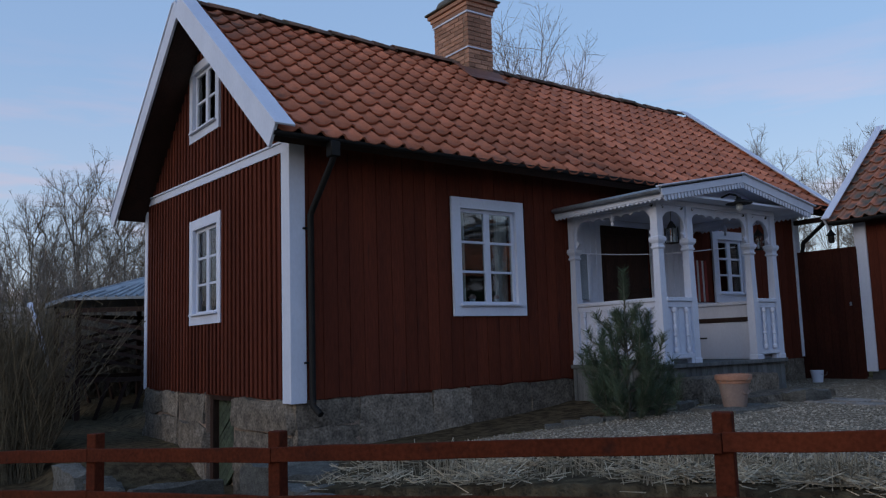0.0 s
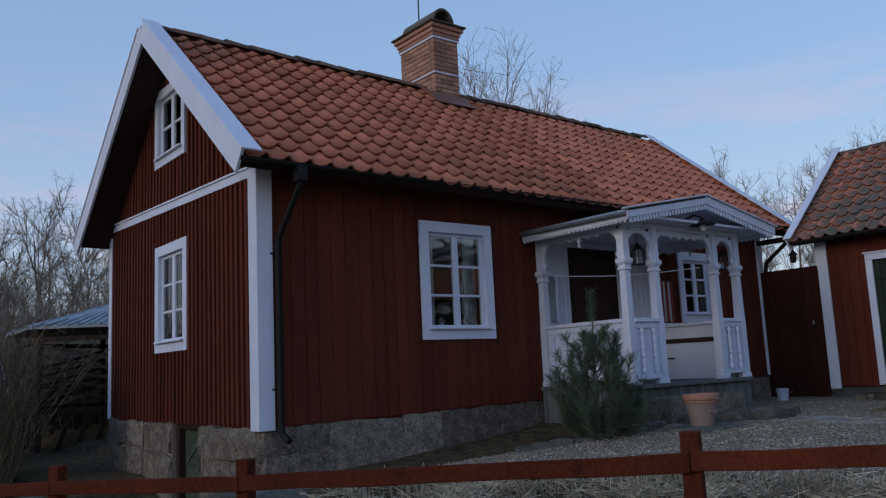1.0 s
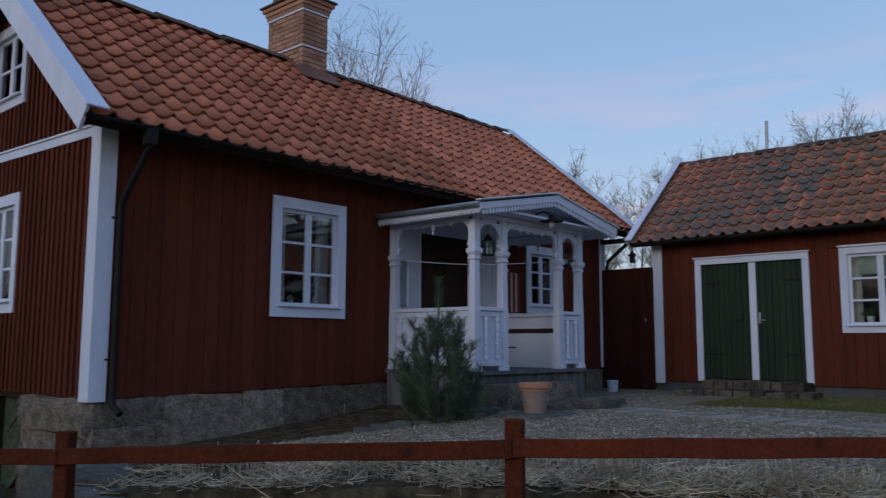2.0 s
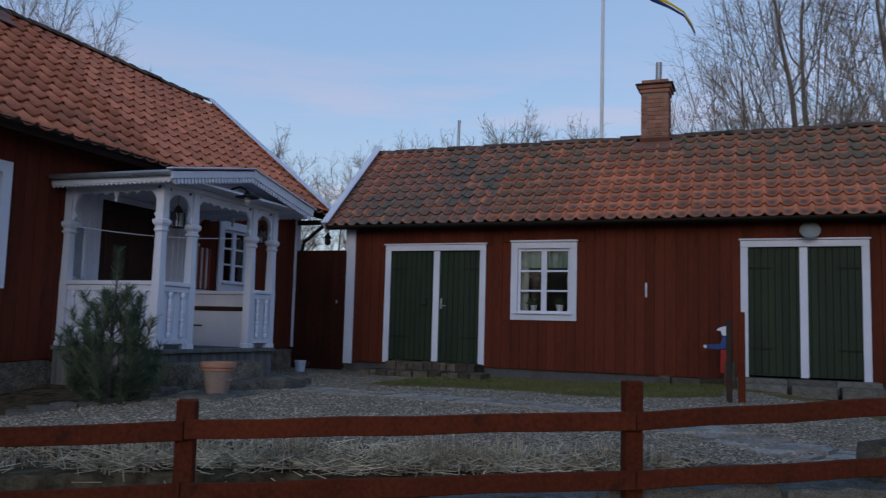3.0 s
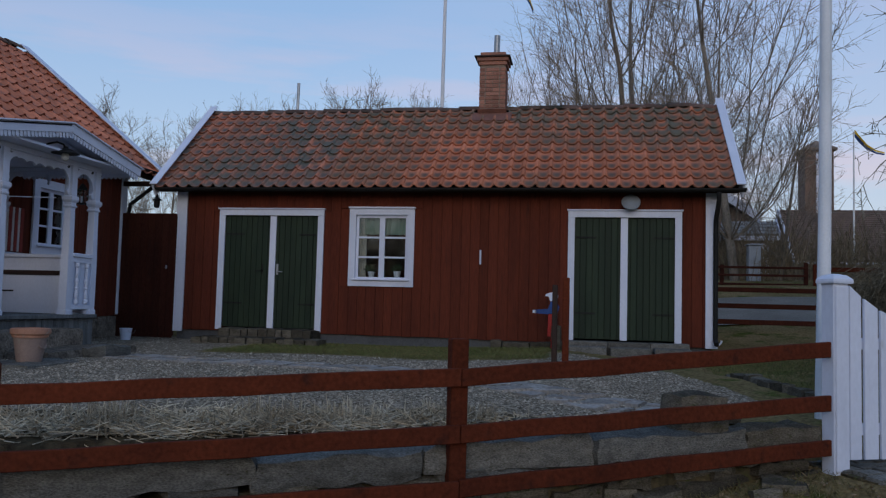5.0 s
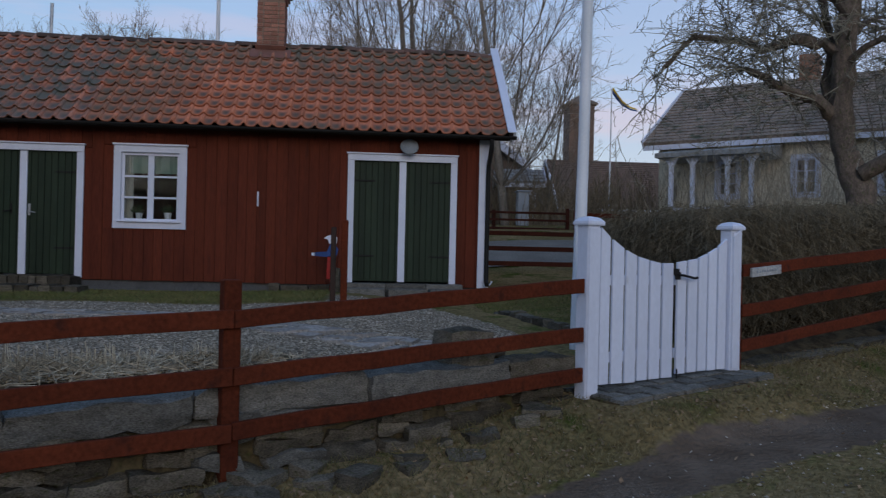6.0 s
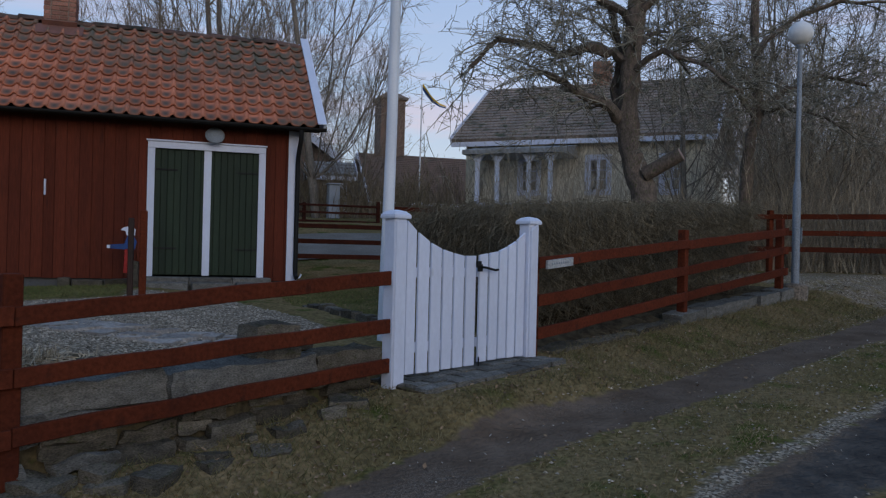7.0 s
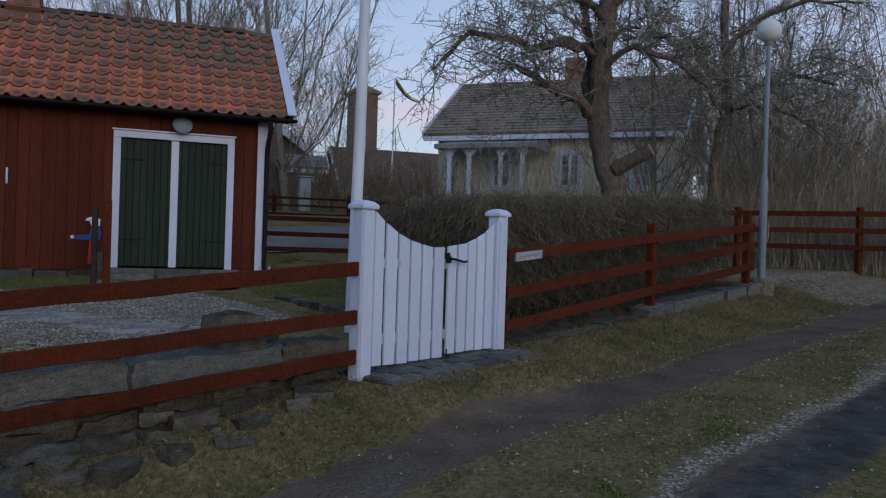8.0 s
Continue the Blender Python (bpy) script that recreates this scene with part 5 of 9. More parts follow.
bm = bm_new()
tube(bm, ((8.85, WY0 - 0.02, 1.35), (8.85, WY0 - 0.07, 1.35), (8.74, WY0 - 0.075, 1.35)), 0.009, 6)
part("door_handle", bm, BLACK, front_door)
bm = bm_new()
tube(bm, [(7.40 + 1.55 * k / 8, WY0 - 0.09 - 1.35 * k / 8, 1.80 - 0.05 * math.sin(math.pi * k / 8)) for k in range(9)], 0.006, 5)
tagged(part("clothes_line", bm, WHITE), "thin white line strung across the porch", "line")

# bench by the wall, a striped cloth, two lanterns, the lamp over the entrance
bench = thing("storage_bench", "white boarded storage bench with a brown seat edge", "bench", (9.5, 6.2, FLOOR_Z))
bm = bm_new()
bx(bm, (9.35, 5.52, FLOOR_Z), (9.685, WY0 - 0.07, 0.84), None, 0.004)
part("body", bm, WHITE, bench)
bm = bm_new()
bx(bm, (9.32, 5.50, 0.841), (9.69, WY0 - 0.07, 0.90), None, 0.008)
part("seat", bm, BROWN, bench)
bm = bm_new()
bx(bm, (9.335, 6.28, 0.62), (9.352, 6.44, 0.64), None, 0.003)
part("handle", bm, BLACK, bench)
STRIPE = surface("red_stripe_cloth", (0.30, 0.06, 0.05), (0.24, 0.05, 0.04), size=8, rough=0.95)
cloth = thing("hanging_cloth", "red and white striped cloth hung on the wall", "cloth", (10.0, WY0 - 0.07, 1.5))
for k in range(6):
    bm = bm_new()
    bx(bm, (9.82 + k * 0.06, WY0 - 0.075 - 0.01 * (k % 2), 1.18), (9.88 + k * 0.06, WY0 - 0.062 - 0.01 * (k % 2), 1.80), None, 0.002)
    part("stripe", bm, CLOTH if k % 2 == 0 else STRIPE, cloth)


def lantern(x, y, z):
    ln = thing("porch_lantern", "small dark metal lantern hung in the porch arch", "lantern", (x, y, z), "porch lanterns")
    bm = bm_new()
    bx(bm, (x - 0.06, y - 0.06, z), (x + 0.06, y + 0.06, z + 0.015), None, 0.003)
    lathe(bm, ((0.08, 0.19), (0.05, 0.24), (0.015, 0.28)), (x, y, z), 4)
    for dx in (-0.055, 0.055):
        for dy in (-0.055, 0.055):
            bx(bm, (x + dx - 0.005, y + dy - 0.005, z + 0.01), (x + dx + 0.005, y + dy + 0.005, z + 0.2))
    tube(bm, ((x, y, z + 0.27), (x, y, TOP_Z - 0.02)), 0.004, 5)
    part("frame", bm, BLACK, ln)
    bm = bm_new()
    lathe(bm, ((0.02, 0.015), (0.02, 0.1)), (x, y, z), 8)
    part("candle", bm, WHITE, ln)
    bm = bm_new()
    bx(bm, (x - 0.05, y - 0.05, z + 0.016), (x + 0.05, y + 0.05, z + 0.185))
    part("glass", bm, GLASS, ln).visible_shadow = False


lantern(7.80, PY + 0.12, 1.80)
lantern(9.62, PY + 0.12, 1.80)
lamp = thing("porch_lamp", "black enamel goose-neck lamp with a bare bulb", "lamp", (8.50, PY - 0.03, 2.30))
bm = bm_new()
bx(bm, (8.50, PY - 0.045, 2.24), (8.56, PY - 0.018, 2.40), None, 0.004)
tube(bm, ((8.53, PY - 0.04, 2.34), (8.54, PY - 0.12, 2.40), (8.58, PY - 0.20, 2.43), (8.64, PY - 0.25, 2.41), (8.66, PY - 0.26, 2.38)), 0.012, 8)
part("arm", bm, BLACK, lamp)
bm = bm_new()
lathe(bm, ((0.165, 0.0), (0.160, 0.012), (0.07, 0.05), (0.03, 0.065), (0.03, 0.085)), (8.66, PY - 0.27, 2.30), 18)
part("shade", bm, BLACK, lamp, smooth=True)
bm = bm_new()
lathe(bm, ((0.02, 0.0), (0.042, 0.02), (0.045, 0.06), (0.03, 0.09), (0.02, 0.10)), (8.66, PY - 0.27, 2.215), 12)
part("bulb", bm, OPAL, lamp, smooth=True)

# stone steps, the pot, edging stones and the young pine
bm = bm_new()
rnd = random.Random(21)
rubble(bm, (7.45, 4.98, -0.25), (8.98, 5.38, 0.19), rnd, 0.02, 4)
tagged(part("stone_step", bm, GRANITE, smooth=True), "grey granite block step before the porch", "step", "porch steps")
bm = bm_new()
rubble(bm, (7.55, 4.48, -0.25), (9.35, 5.00, -0.01), rnd, 0.025, 4)
tagged(part("stone_step", bm, GRANITE, smooth=True), "low broad granite slab before the porch", "step", "porch steps")
bm = bm_new()
rubble(bm, (6.70, 4.05, -0.25), (7.50, 4.62, -0.075), rnd, 0.02, 4)
tagged(part("paving_slab", bm, SLATE, smooth=True), "flat grey stone slab under the clay pot", "slab")
pot = thing("clay_pot", "large terracotta pot with a thick rim on a stone slab", "pot", (7.08, 4.32, -0.07))
bm = bm_new()
lathe(bm, ((0.112, 0.0), (0.117, 0.01), (0.150, 0.22), (0.155, 0.238)), (7.08, 4.32, -0.072), 28)
part("pot_body", bm, TERRACOTTA, pot, smooth=True)
bm = bm_new()
lathe(bm, ((0.150, 0.236), (0.166, 0.24), (0.168, 0.262), (0.174, 0.266), (0.174, 0.270), (0.184, 0.274), (0.186, 0.30), (0.181, 0.325), (0.158, 0.33), (0.150, 0.30), (0.140, 0.25)), (7.08, 4.32, -0.072), 28)
part("pot_rim", bm, CLAY_RIM, pot, "warm orange clay rim", smooth=True)
bm = bm_new()
lathe(bm, ((0.02, 0.0), (0.141, 0.001), (0.141, 0.02), (0.01, 0.025)), (7.08, 4.32, 0.165), 16)
part("soil", bm, BROWN, pot)
bm = bm_new()
for k in range(7):
    a = -1.9 + 0.14 * k
    tube(bm, ((7.08 + 0.140 * math.cos(a), 4.32 + 0.140 * math.sin(a), 0.08 - 0.02 * math.sin(math.pi * k / 6)), (7.08 + 0.140 * math.cos(a + 0.14), 4.32 + 0.140 * math.sin(a + 0.14), 0.08 - 0.02 * math.sin(math.pi * (k + 1) / 6))), 0.012, 6)
part("garland", bm, TERRACOTTA, pot)
edge_pts = [(5.35, 5.30), (5.65, 5.12), (6.1, 4.96), (6.6, 4.86), (6.95, 4.86)]
for (xa, ya), (xb, yb) in zip(edge_pts, edge_pts[1:]):
    n = max(2, round(math.hypot(xb - xa, yb - ya) / 0.24))
    for k in range(n):
        t = (k + 0.5) / n
        x, y = xa + (xb - xa) * t, ya + (yb - ya) * t
        z = float(ground_z(x, y))
        bm = bm_new()
        rubble(bm, (-0.105, -0.06, -0.05), (0.105, 0.06, 0.042 + rnd.uniform(-0.02, 0.02)), rnd, 0.018, 2)
        bmesh.ops.transform(bm, matrix=pose(x, y, z, 0, 0, math.degrees(math.atan2(yb - ya, xb - xa)) + rnd.uniform(-6, 6)), verts=bm.verts)
        tagged(part("edging_stone", bm, SLATE, smooth=True), "small grey edging stone round the planting bed", "stone", "edging stones of the bed")
for k in range(9):
    x, y = 7.05 + rnd.uniform(-0.3, 0.9), 4.95 + rnd.uniform(-0.1, 0.2)
    z = float(ground_z(x, y))
    s = rnd.uniform(0.05, 0.11)
    bm = bm_new()
    rubble(bm, (x - s, y - s * 0.8, z - 0.03), (x + s, y + s * 0.8, z + s * 0.7), rnd, 0.02, 2)
    tagged(part("field_stone", bm, SLATE, smooth=True), "loose grey stone beside the porch steps", "stone", "loose stones by the steps")
bm = bm_new()
rubble(bm, (8.2, 4.2, -0.2), (8.75, 4.5, 0.02), rnd, 0.04, 3)
tagged(part("field_stone", bm, SLATE, smooth=True), "pale rounded stone at the foot of the steps", "stone", "loose stones by the steps")

wp = thing("wall_panel", "narrow grey framed panel on the porch wall", "panel", (7.5, WY0 - 0.06, 1.5))
bm = bm_new()
bx(bm, (7.45, WY0 - 0.10, 1.19), (7.60, WY0 - 0.06, 1.80), None, 0.004)
part("panel", bm, GREY_PAINT, wp)
bm = bm_new()
bx(bm, (7.60, WY0 - 0.11, 1.18), (7.64, WY0 - 0.06, 1.81), None, 0.004)
part("frame", bm, WHITE, wp)
# ---- the shed ----
shed = thing("shed", "long red wooden shed with green doors and mossy tile roof", "shed", (SX0, SY1, 0))
M_SHED = pose(SX0, SY1, 0, 0, 0, -90)
SHED_L = SY1 - SY0
D1 = (0.76, 2.61, 0.113, 2.117)  # casing, from the left end
D2 = (6.622, 8.36, 0.098, 2.128)
W_SHED = (3.05, 4.146, 0.86, 2.146)
S_SLOPE, SE_X, SE_Z, SR_X = 40.6, 12.46, 2.43, 14.50
bm = bm_new()
cs = 0.09
shell(bm, SHED_L, 0.06, 2.60, 0.14, [hole(W_SHED), (D1[0] + cs, D1[1] - cs, 0.0, D1[3] - cs), (D2[0] + cs, D2[1] - cs, 0.0, D2[3] - cs)], M_SHED)
wall_shed = part("wall", bm, RED, shed)
boarding(wall_shed, "board", M_SHED, SHED_L, 0.158, lambda u: 0.075 - 0.004 * u, lambda u: 2.55, [W_SHED, (D1[0] + 0.03, D1[1] - 0.03, -1, D1[3] - 0.03), (D2[0] + 0.03, D2[1] - 0.03, -1, D2[3] - 0.03)], rnd=random.Random(6))
SD = 2 * (SR_X - SX0)
bm = bm_new()
bx(bm, (SX0 + SD - 0.14, SY0, -0.1), (SX0 + SD, SY1, 2.5))
part("wall", bm, RED, shed)
srise = math.tan(radians(S_SLOPE))
for y in (SY0, SY1 - 0.14):
    bm = bm_new()
    prism(bm, [(SX0 + 0.141, -0.1), (SX0 + SD - 0.141, -0.1), (SX0 + SD - 0.141, 2.62), (SR_X, 2.5 + SD / 2 * srise), (SX0 + 0.141, 2.62)], y, y + 0.14)
    part("wall", bm, RED, shed)
bm = bm_new()
bx(bm, (SX0 + 0.03, SY0 + 0.03, -0.6), (SX0 + SD - 0.03, SY1 - 0.03, 0.055))
base = part("foundation", bm, PLINTH, shed)
window(shed, M_SHED, *W_SHED, rows=3, casing=0.11)
w = W_SHED
GREEN_CLOTH = surface("pale_green_cloth", (0.26, 0.36, 0.31), (0.19, 0.28, 0.24), (6, 6, 0.3), 6.0, 0.9, bump=0.3)
curtain(M_SHED, w[0] + 0.12, w[0] + 0.25, w[2] + 0.11, w[3] - 0.11)
curtain(M_SHED, w[0] + 0.12, w[1] - 0.12, w[3] - 0.42, w[3] - 0.11, "valance", "pale green valance across the top of a window", GREEN_CLOTH)
window_plant(M_SHED, w[0] + 0.36, w[2] + 0.13, 0.055)
window_plant(M_SHED, w[1] - 0.30, w[2] + 0.13, 0.06)


def double_door(d, name, hinge_far):
    """Casing, two boarded leaves, and a cover strip where they meet."""
    u0, u1, z0, z1 = d
    c = 0.105
    bm = bm_new()
    bx(bm, (u0, -0.058, z1 - c), (u1, -0.02, z1 - 0.005), M_SHED, 0.004)
    fr = part("door_casing", bm, WHITE, shed)
    for nm, p0, p1 in (("jamb_board", (u0, -0.056, z0 - 0.03), (u0 + c, -0.02, z1 - c - 0.001)), ("jamb_board", (u1 - c, -0.056, z0 - 0.03), (u1, -0.02, z1 - c - 0.001)), ("drip_board", (u0 - 0.02, -0.085, z1 - 0.004), (u1 + 0.02, -0.02, z1 + 0.02))):
        bm = bm_new()
        bx(bm, p0, p1, M_SHED, 0.004)
        part(nm, bm, WHITE, fr)
    dd = thing(name, "dark green boarded double door with iron strap hinges in white casing", "door", M_SHED @ Vector(((u0 + u1) / 2, 0, z0)), "double doors of the shed")
    mid = (u0 + u1) / 2 + (0.03 if hinge_far else -0.0)
    for lo, hi in ((u0 + c - 0.01, mid - 0.004), (mid + 0.004, u1 - c + 0.01)):
        bm = bm_new()
        bx(bm, (lo, 0.03, z0 + 0.02), (hi, 0.05, z1 - c + 0.01), M_SHED)
        leaf = part("door_leaf", bm, GREEN, dd)
        n = max(5, round((hi - lo) / 0.095))
        for k in range(n):
            bm = bm_new()
            w_ = (hi - lo) / n
            bx(bm, (lo + k * w_ + 0.003, 0.004 + 0.003 * (k % 2), z0 + 0.02), (lo + (k + 1) * w_ - 0.003, 0.029, z1 - c + 0.01), M_SHED, 0.004)
            part("door_board", bm, GREEN, leaf)
        side = lo if lo < mid - 0.3 else hi
        s = 1 if side == lo else -1
        for z in (z0 + 0.42, z1 - 0.42):
            bm = bm_new()
            a, b = sorted((side, side + s * 0.34))
            bx(bm, (a, -0.006, z - 0.014), (b, 0.003, z + 0.014), M_SHED, 0.002)
            tube(bm, [M_SHED @ Vector((side, -0.012, z - 0.03)), M_SHED @ Vector((side, -0.012, z + 0.03))], 0.012, 6)
            part("strap_hinge", bm, BLACK, leaf)
    bm = bm_new()
    bx(bm, (mid - 0.055, -0.024, z0 + 0.01), (mid + 0.055, 0.003, z1 - c), M_SHED, 0.004)
    part("cover_strip", bm, WHITE, dd)
    return dd, mid


dd, mid = double_door(D1, "double_door", True)
bm = bm_new()
bx(bm, (mid + 0.075, -0.006, 1.02), (mid + 0.11, 0.004, 1.20), M_SHED, 0.002)
tube(bm, [M_SHED @ Vector(v) for v in ((mid + 0.092, 0.0, 1.08), (mid + 0.092, -0.05, 1.08), (mid + 0.20, -0.055, 1.065))], 0.010, 6)
part("door_handle", bm, ZINC, dd)
bm = bm_new()
bx(bm, (mid - 0.19, -0.006, 1.04), (mid - 0.16, 0.004, 1.20), M_SHED, 0.002)
tube(bm, [M_SHED @ Vector(v) for v in ((mid - 0.175, 0.0, 1.09), (mid - 0.175, -0.05, 1.09), (mid - 0.28, -0.055, 1.075))], 0.010, 6)
part("door_handle", bm, BLACK, dd)
double_door(D2, "double_door", False)

for u0, u1 in ((-0.03, 0.16), (SHED_L - 0.12, SHED_L + 0.06)):
    bm = bm_new()
    bx(bm, (u0, -0.058, 0.03), (u1, -0.024, 2.47), M_SHED, 0.004)
    part("corner_board", bm, WHITE, shed)
bm = bm_new()
bx(bm, (SX0 - 0.026, SY0 - 0.06, 0.03), (SX0 + 0.12, SY0 - 0.002, 2.45), None, 0.004)
part("corner_board", bm, WHITE, shed)

# roof
M_SF = pose(SE_X, SY1 + 0.27, SE_Z, S_SLOPE, 0, -90)
SROOF_L, SROOF_S = 9.45, (SR_X - SE_X) / math.cos(radians(S_SLOPE))
M_SB = pose(2 * SR_X - SE_X, SY1 + 0.27 - SROOF_L, SE_Z, S_SLOPE, 0, 90)
bm = bm_new()
bx(bm, (0.03, 0.02, -0.09), (SROOF_L - 0.03, SROOF_S + 0.02, -0.022), M_SF)
bx(bm, (0.03, 0.02, -0.09), (SROOF_L - 0.03, SROOF_S - 0.09, -0.022), M_SB)
shed_roof = part("roof", bm, BROWN, shed)
zr = SE_Z + SROOF_S * math.sin(radians(S_SLOPE)) + 0.01
ridge_row(shed_roof, (SR_X, SY1 + 0.24, zr - 0.045), (SR_X, SY1 + 0.24 - SROOF_L + 0.06, zr - 0.03), 0.37)
for m, rev in ((M_SF, 0), (M_SB, 1)):
    for e, s in ((0.0, 1), (SROOF_L, -1)):
        bm = bm_new()
        a, b = sorted((e - s * 0.035, e))
        bx(bm, (a, -0.05, -0.12), (b, SROOF_S - 0.004 * rev, 0.115), m, 0.004)
        part("barge_board", bm, WHITE, shed_roof)
        bm = bm_new()
        a, b = sorted((e - s * 0.045, e + s * 0.09))
        bx(bm, (a, -0.07, 0.117), (b, SROOF_S + 0.05 - 0.10 * rev, 0.137), m, 0.004)
        part("cover_board", bm, WHITE, shed_roof)
bm = bm_new()
rings = []
n = 8
for y in (SY1 + 0.25, SY1 + 0.27 - SROOF_L - 0.06):
    rings.append([bm.verts.new((SE_X - 0.03 + 0.048 * math.cos(math.pi + math.pi * k / n), y, SE_Z - 0.0 + 0.048 * math.sin(math.pi + math.pi * k / n))) for k in range(n + 1)] +
                 [bm.verts.new((SE_X - 0.03 + 0.041 * math.cos(2 * math.pi - math.pi * k / n), y, SE_Z + 0.004 + 0.041 * math.sin(2 * math.pi - math.pi * k / n))) for k in range(n + 1)])
for k in range(2 * n + 2):
    bm.faces.new((rings[0][k], rings[1][k], rings[1][(k + 1) % (2 * n + 2)], rings[0][(k + 1) % (2 * n + 2)]))
bm.faces.new(rings[0])
bm.faces.new(rings[1][::-1])
part("gutter", bm, BLACK, shed)
dy = SY0 - 0.02
bm = bm_new()
tube(bm, ((SE_X - 0.045, dy, SE_Z - 0.05), (SE_X - 0.04, dy, SE_Z - 0.18), (SX0 - 0.13, dy, 2.0), (SX0 - 0.10, dy, 1.85), (SX0 - 0.10, dy, 0.22), (SX0 - 0.12, dy, 0.15), (SX0 - 0.22, dy, 0.10)), 0.036, 10)
part("downpipe", bm, BLACK, shed, smooth=True)
bm = bm_new()
tube(bm, [(SX0 - 0.075 + 0.0 * k, dy - 0.02 + 0.075 * math.cos(math.pi + math.pi * k / 8), 0.16 + 0.075 * math.sin(math.pi + math.pi * k / 8)) for k in range(9)], 0.014, 6)
part("splash_guard", bm, WHITE, shed)

# chimney
sch = part("chimney", (lambda b: (bx(b, (14.32, 0.42, 4.0), (14.72, 0.85, 4.2)), b)[1])(bm_new()), MORTAR, shed, "slim red brick chimney with a stepped top")
brick_stack(sch, 14.30, 14.74, 0.40, 0.88, 4.02, 4.98, 41, clay=BRICK_RED)
bm = bm_new()
for z, out in ((4.96, 0.015), (5.028, 0.045)):
    bx(bm, (14.30 - out, 0.40 - out, z), (14.74 + out, 0.88 + out, z + 0.066), None, 0.004)
part("corbel", bm, BRICK_RED, sch)
bm = bm_new()
bx(bm, (14.22, 0.32, 5.096), (14.82, 0.97, 5.122), None, 0.003)
part("crown", bm, BROWN, sch)
bm = bm_new()
bx(bm, (14.31, 0.41, 5.123), (14.73, 0.87, 5.20), None, 0.006)
part("top_course", bm, BRICK_RED, sch)
bm = bm_new()
tube(bm, ((14.5, 0.6, 5.1), (14.5, 0.59, 5.56)), 0.055, 10)
part("flue_pipe", bm, ZINC, sch, smooth=True)
M_SFL = pose(SE_X, 0.99, SE_Z, S_SLOPE, 0, -90)
bm = bm_new()
bx(bm, (0, 2.14, 0.062), (0.72, 2.44, 0.075), M_SFL, 0.003)
bx(bm, (0.10, 2.41, 0.062), (0.62, 2.43, 0.16), M_SFL, 0.003)
part("flashing", bm, APRON, sch)
bm = bm_new()
tube(bm, ((14.6, 4.44, 4.1), (14.6, 4.43, 4.78)), 0.03, 8)
part("vent_pipe", bm, ZINC, shed, smooth=True)

# things on and before the shed
wl_ = thing("wall_lamp", "small round grey enamel lamp over the shed doors", "lamp", (12.72, -1.75, 2.26))
bm = bm_new()
tube(bm, ((12.82, -1.75, 2.34), (12.76, -1.75, 2.35), (12.68, -1.75, 2.30)), 0.012, 6)
part("bracket", bm, BLACK, wl_)
bm = bm_new()
lathe(bm, ((0.145, 0.0), (0.14, 0.012), (0.08, 0.040), (0.03, 0.055)), (0, 0, 0), 20, pose(12.66, -1.75, 2.25, 0, -62, 0))
part("shade", bm, GREY_PAINT, wl_, smooth=True)
bm = bm_new()
lathe(bm, ((0.02, -0.06), (0.04, -0.04), (0.042, -0.01), (0.03, 0.02)), (0, 0, 0), 12, pose(12.66, -1.75, 2.25, 0, -62, 0))
part("bulb", bm, OPAL, wl_, smooth=True)
bm = bm_new()
bx(bm, (12.765, 0.578, 1.25), (12.795, 0.606, 1.48), None, 0.004)
bx(bm, (12.757, 0.586, 1.27), (12.766, 0.598, 1.46), None, 0.002)
tagged(part("thermometer", bm, WHITE), "narrow white thermometer fixed to the red boards", "thermometer")
rnd = random.Random(51)
for x0, x1, y0, y1, z1 in ((12.30, 12.80, 3.22, 4.80, 0.122), (11.80, 12.31, 2.95, 5.02, 0.0)):
    y = y0
    while y < y1 - 0.1:
        b = min(y + rnd.uniform(0.11, 0.20), y1)
        if y1 - b < 0.1:
            b = y1
        bm = bm_new()
        rubble(bm, (x0 + rnd.uniform(-0.015, 0.015), y + 0.005, -0.25), (x1, b - 0.005, z1 + rnd.uniform(-0.008, 0.008)), rnd, 0.012, 3)
        tagged(part("stone_step", bm, STONE_DARK, smooth=True), "rough grey stone step before the shed's green door", "step", "steps of the shed")
        y = b
y = 0.4
while y > -0.7:
    w = rnd.uniform(0.2, 0.5)
    bm = bm_new()
    rubble(bm, (12.60, y - w + 0.01, -0.15), (12.80, y - 0.01, 0.045 + rnd.uniform(-0.02, 0.015)), rnd, 0.02, 2)
    tagged(part("base_stone", bm, STONE_DARK, smooth=True), "low grey stone along the foot of the shed", "stone", "stones along the shed")
    y -= w
bm = bm_new()
for a, b in ((-2.62, -2.05), (-2.045, -1.42), (-1.415, -0.72)):
    bx(bm, (12.46, a, -0.12), (12.79, b, 0.094), None, 0.012)
    bx(bm, (12.05, a + 0.02, -0.14), (12.45, b - 0.03, 0.028), None, 0.012)
tagged(part("door_sill", bm, SLATE), "long flat stone sill before the green doors", "sill")

# the red gate between the two buildings, with its posts and a beam above it
rg = thing("red_board_gate", "tall solid red board gate between the cottage and the shed", "gate", (12.75, 6.33, 0))
# the gate takes a darker red than the shed's boards
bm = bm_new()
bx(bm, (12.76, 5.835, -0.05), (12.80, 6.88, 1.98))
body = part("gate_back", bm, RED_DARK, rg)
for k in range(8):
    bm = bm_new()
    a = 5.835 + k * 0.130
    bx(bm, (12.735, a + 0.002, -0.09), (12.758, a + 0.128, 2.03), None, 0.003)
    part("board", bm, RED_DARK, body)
bm = bm_new()
bx(bm, (12.715, 5.97, 1.08), (12.734, 6.0, 1.14), None, 0.003)
part("latch", bm, ZINC, rg)
bm = bm_new()
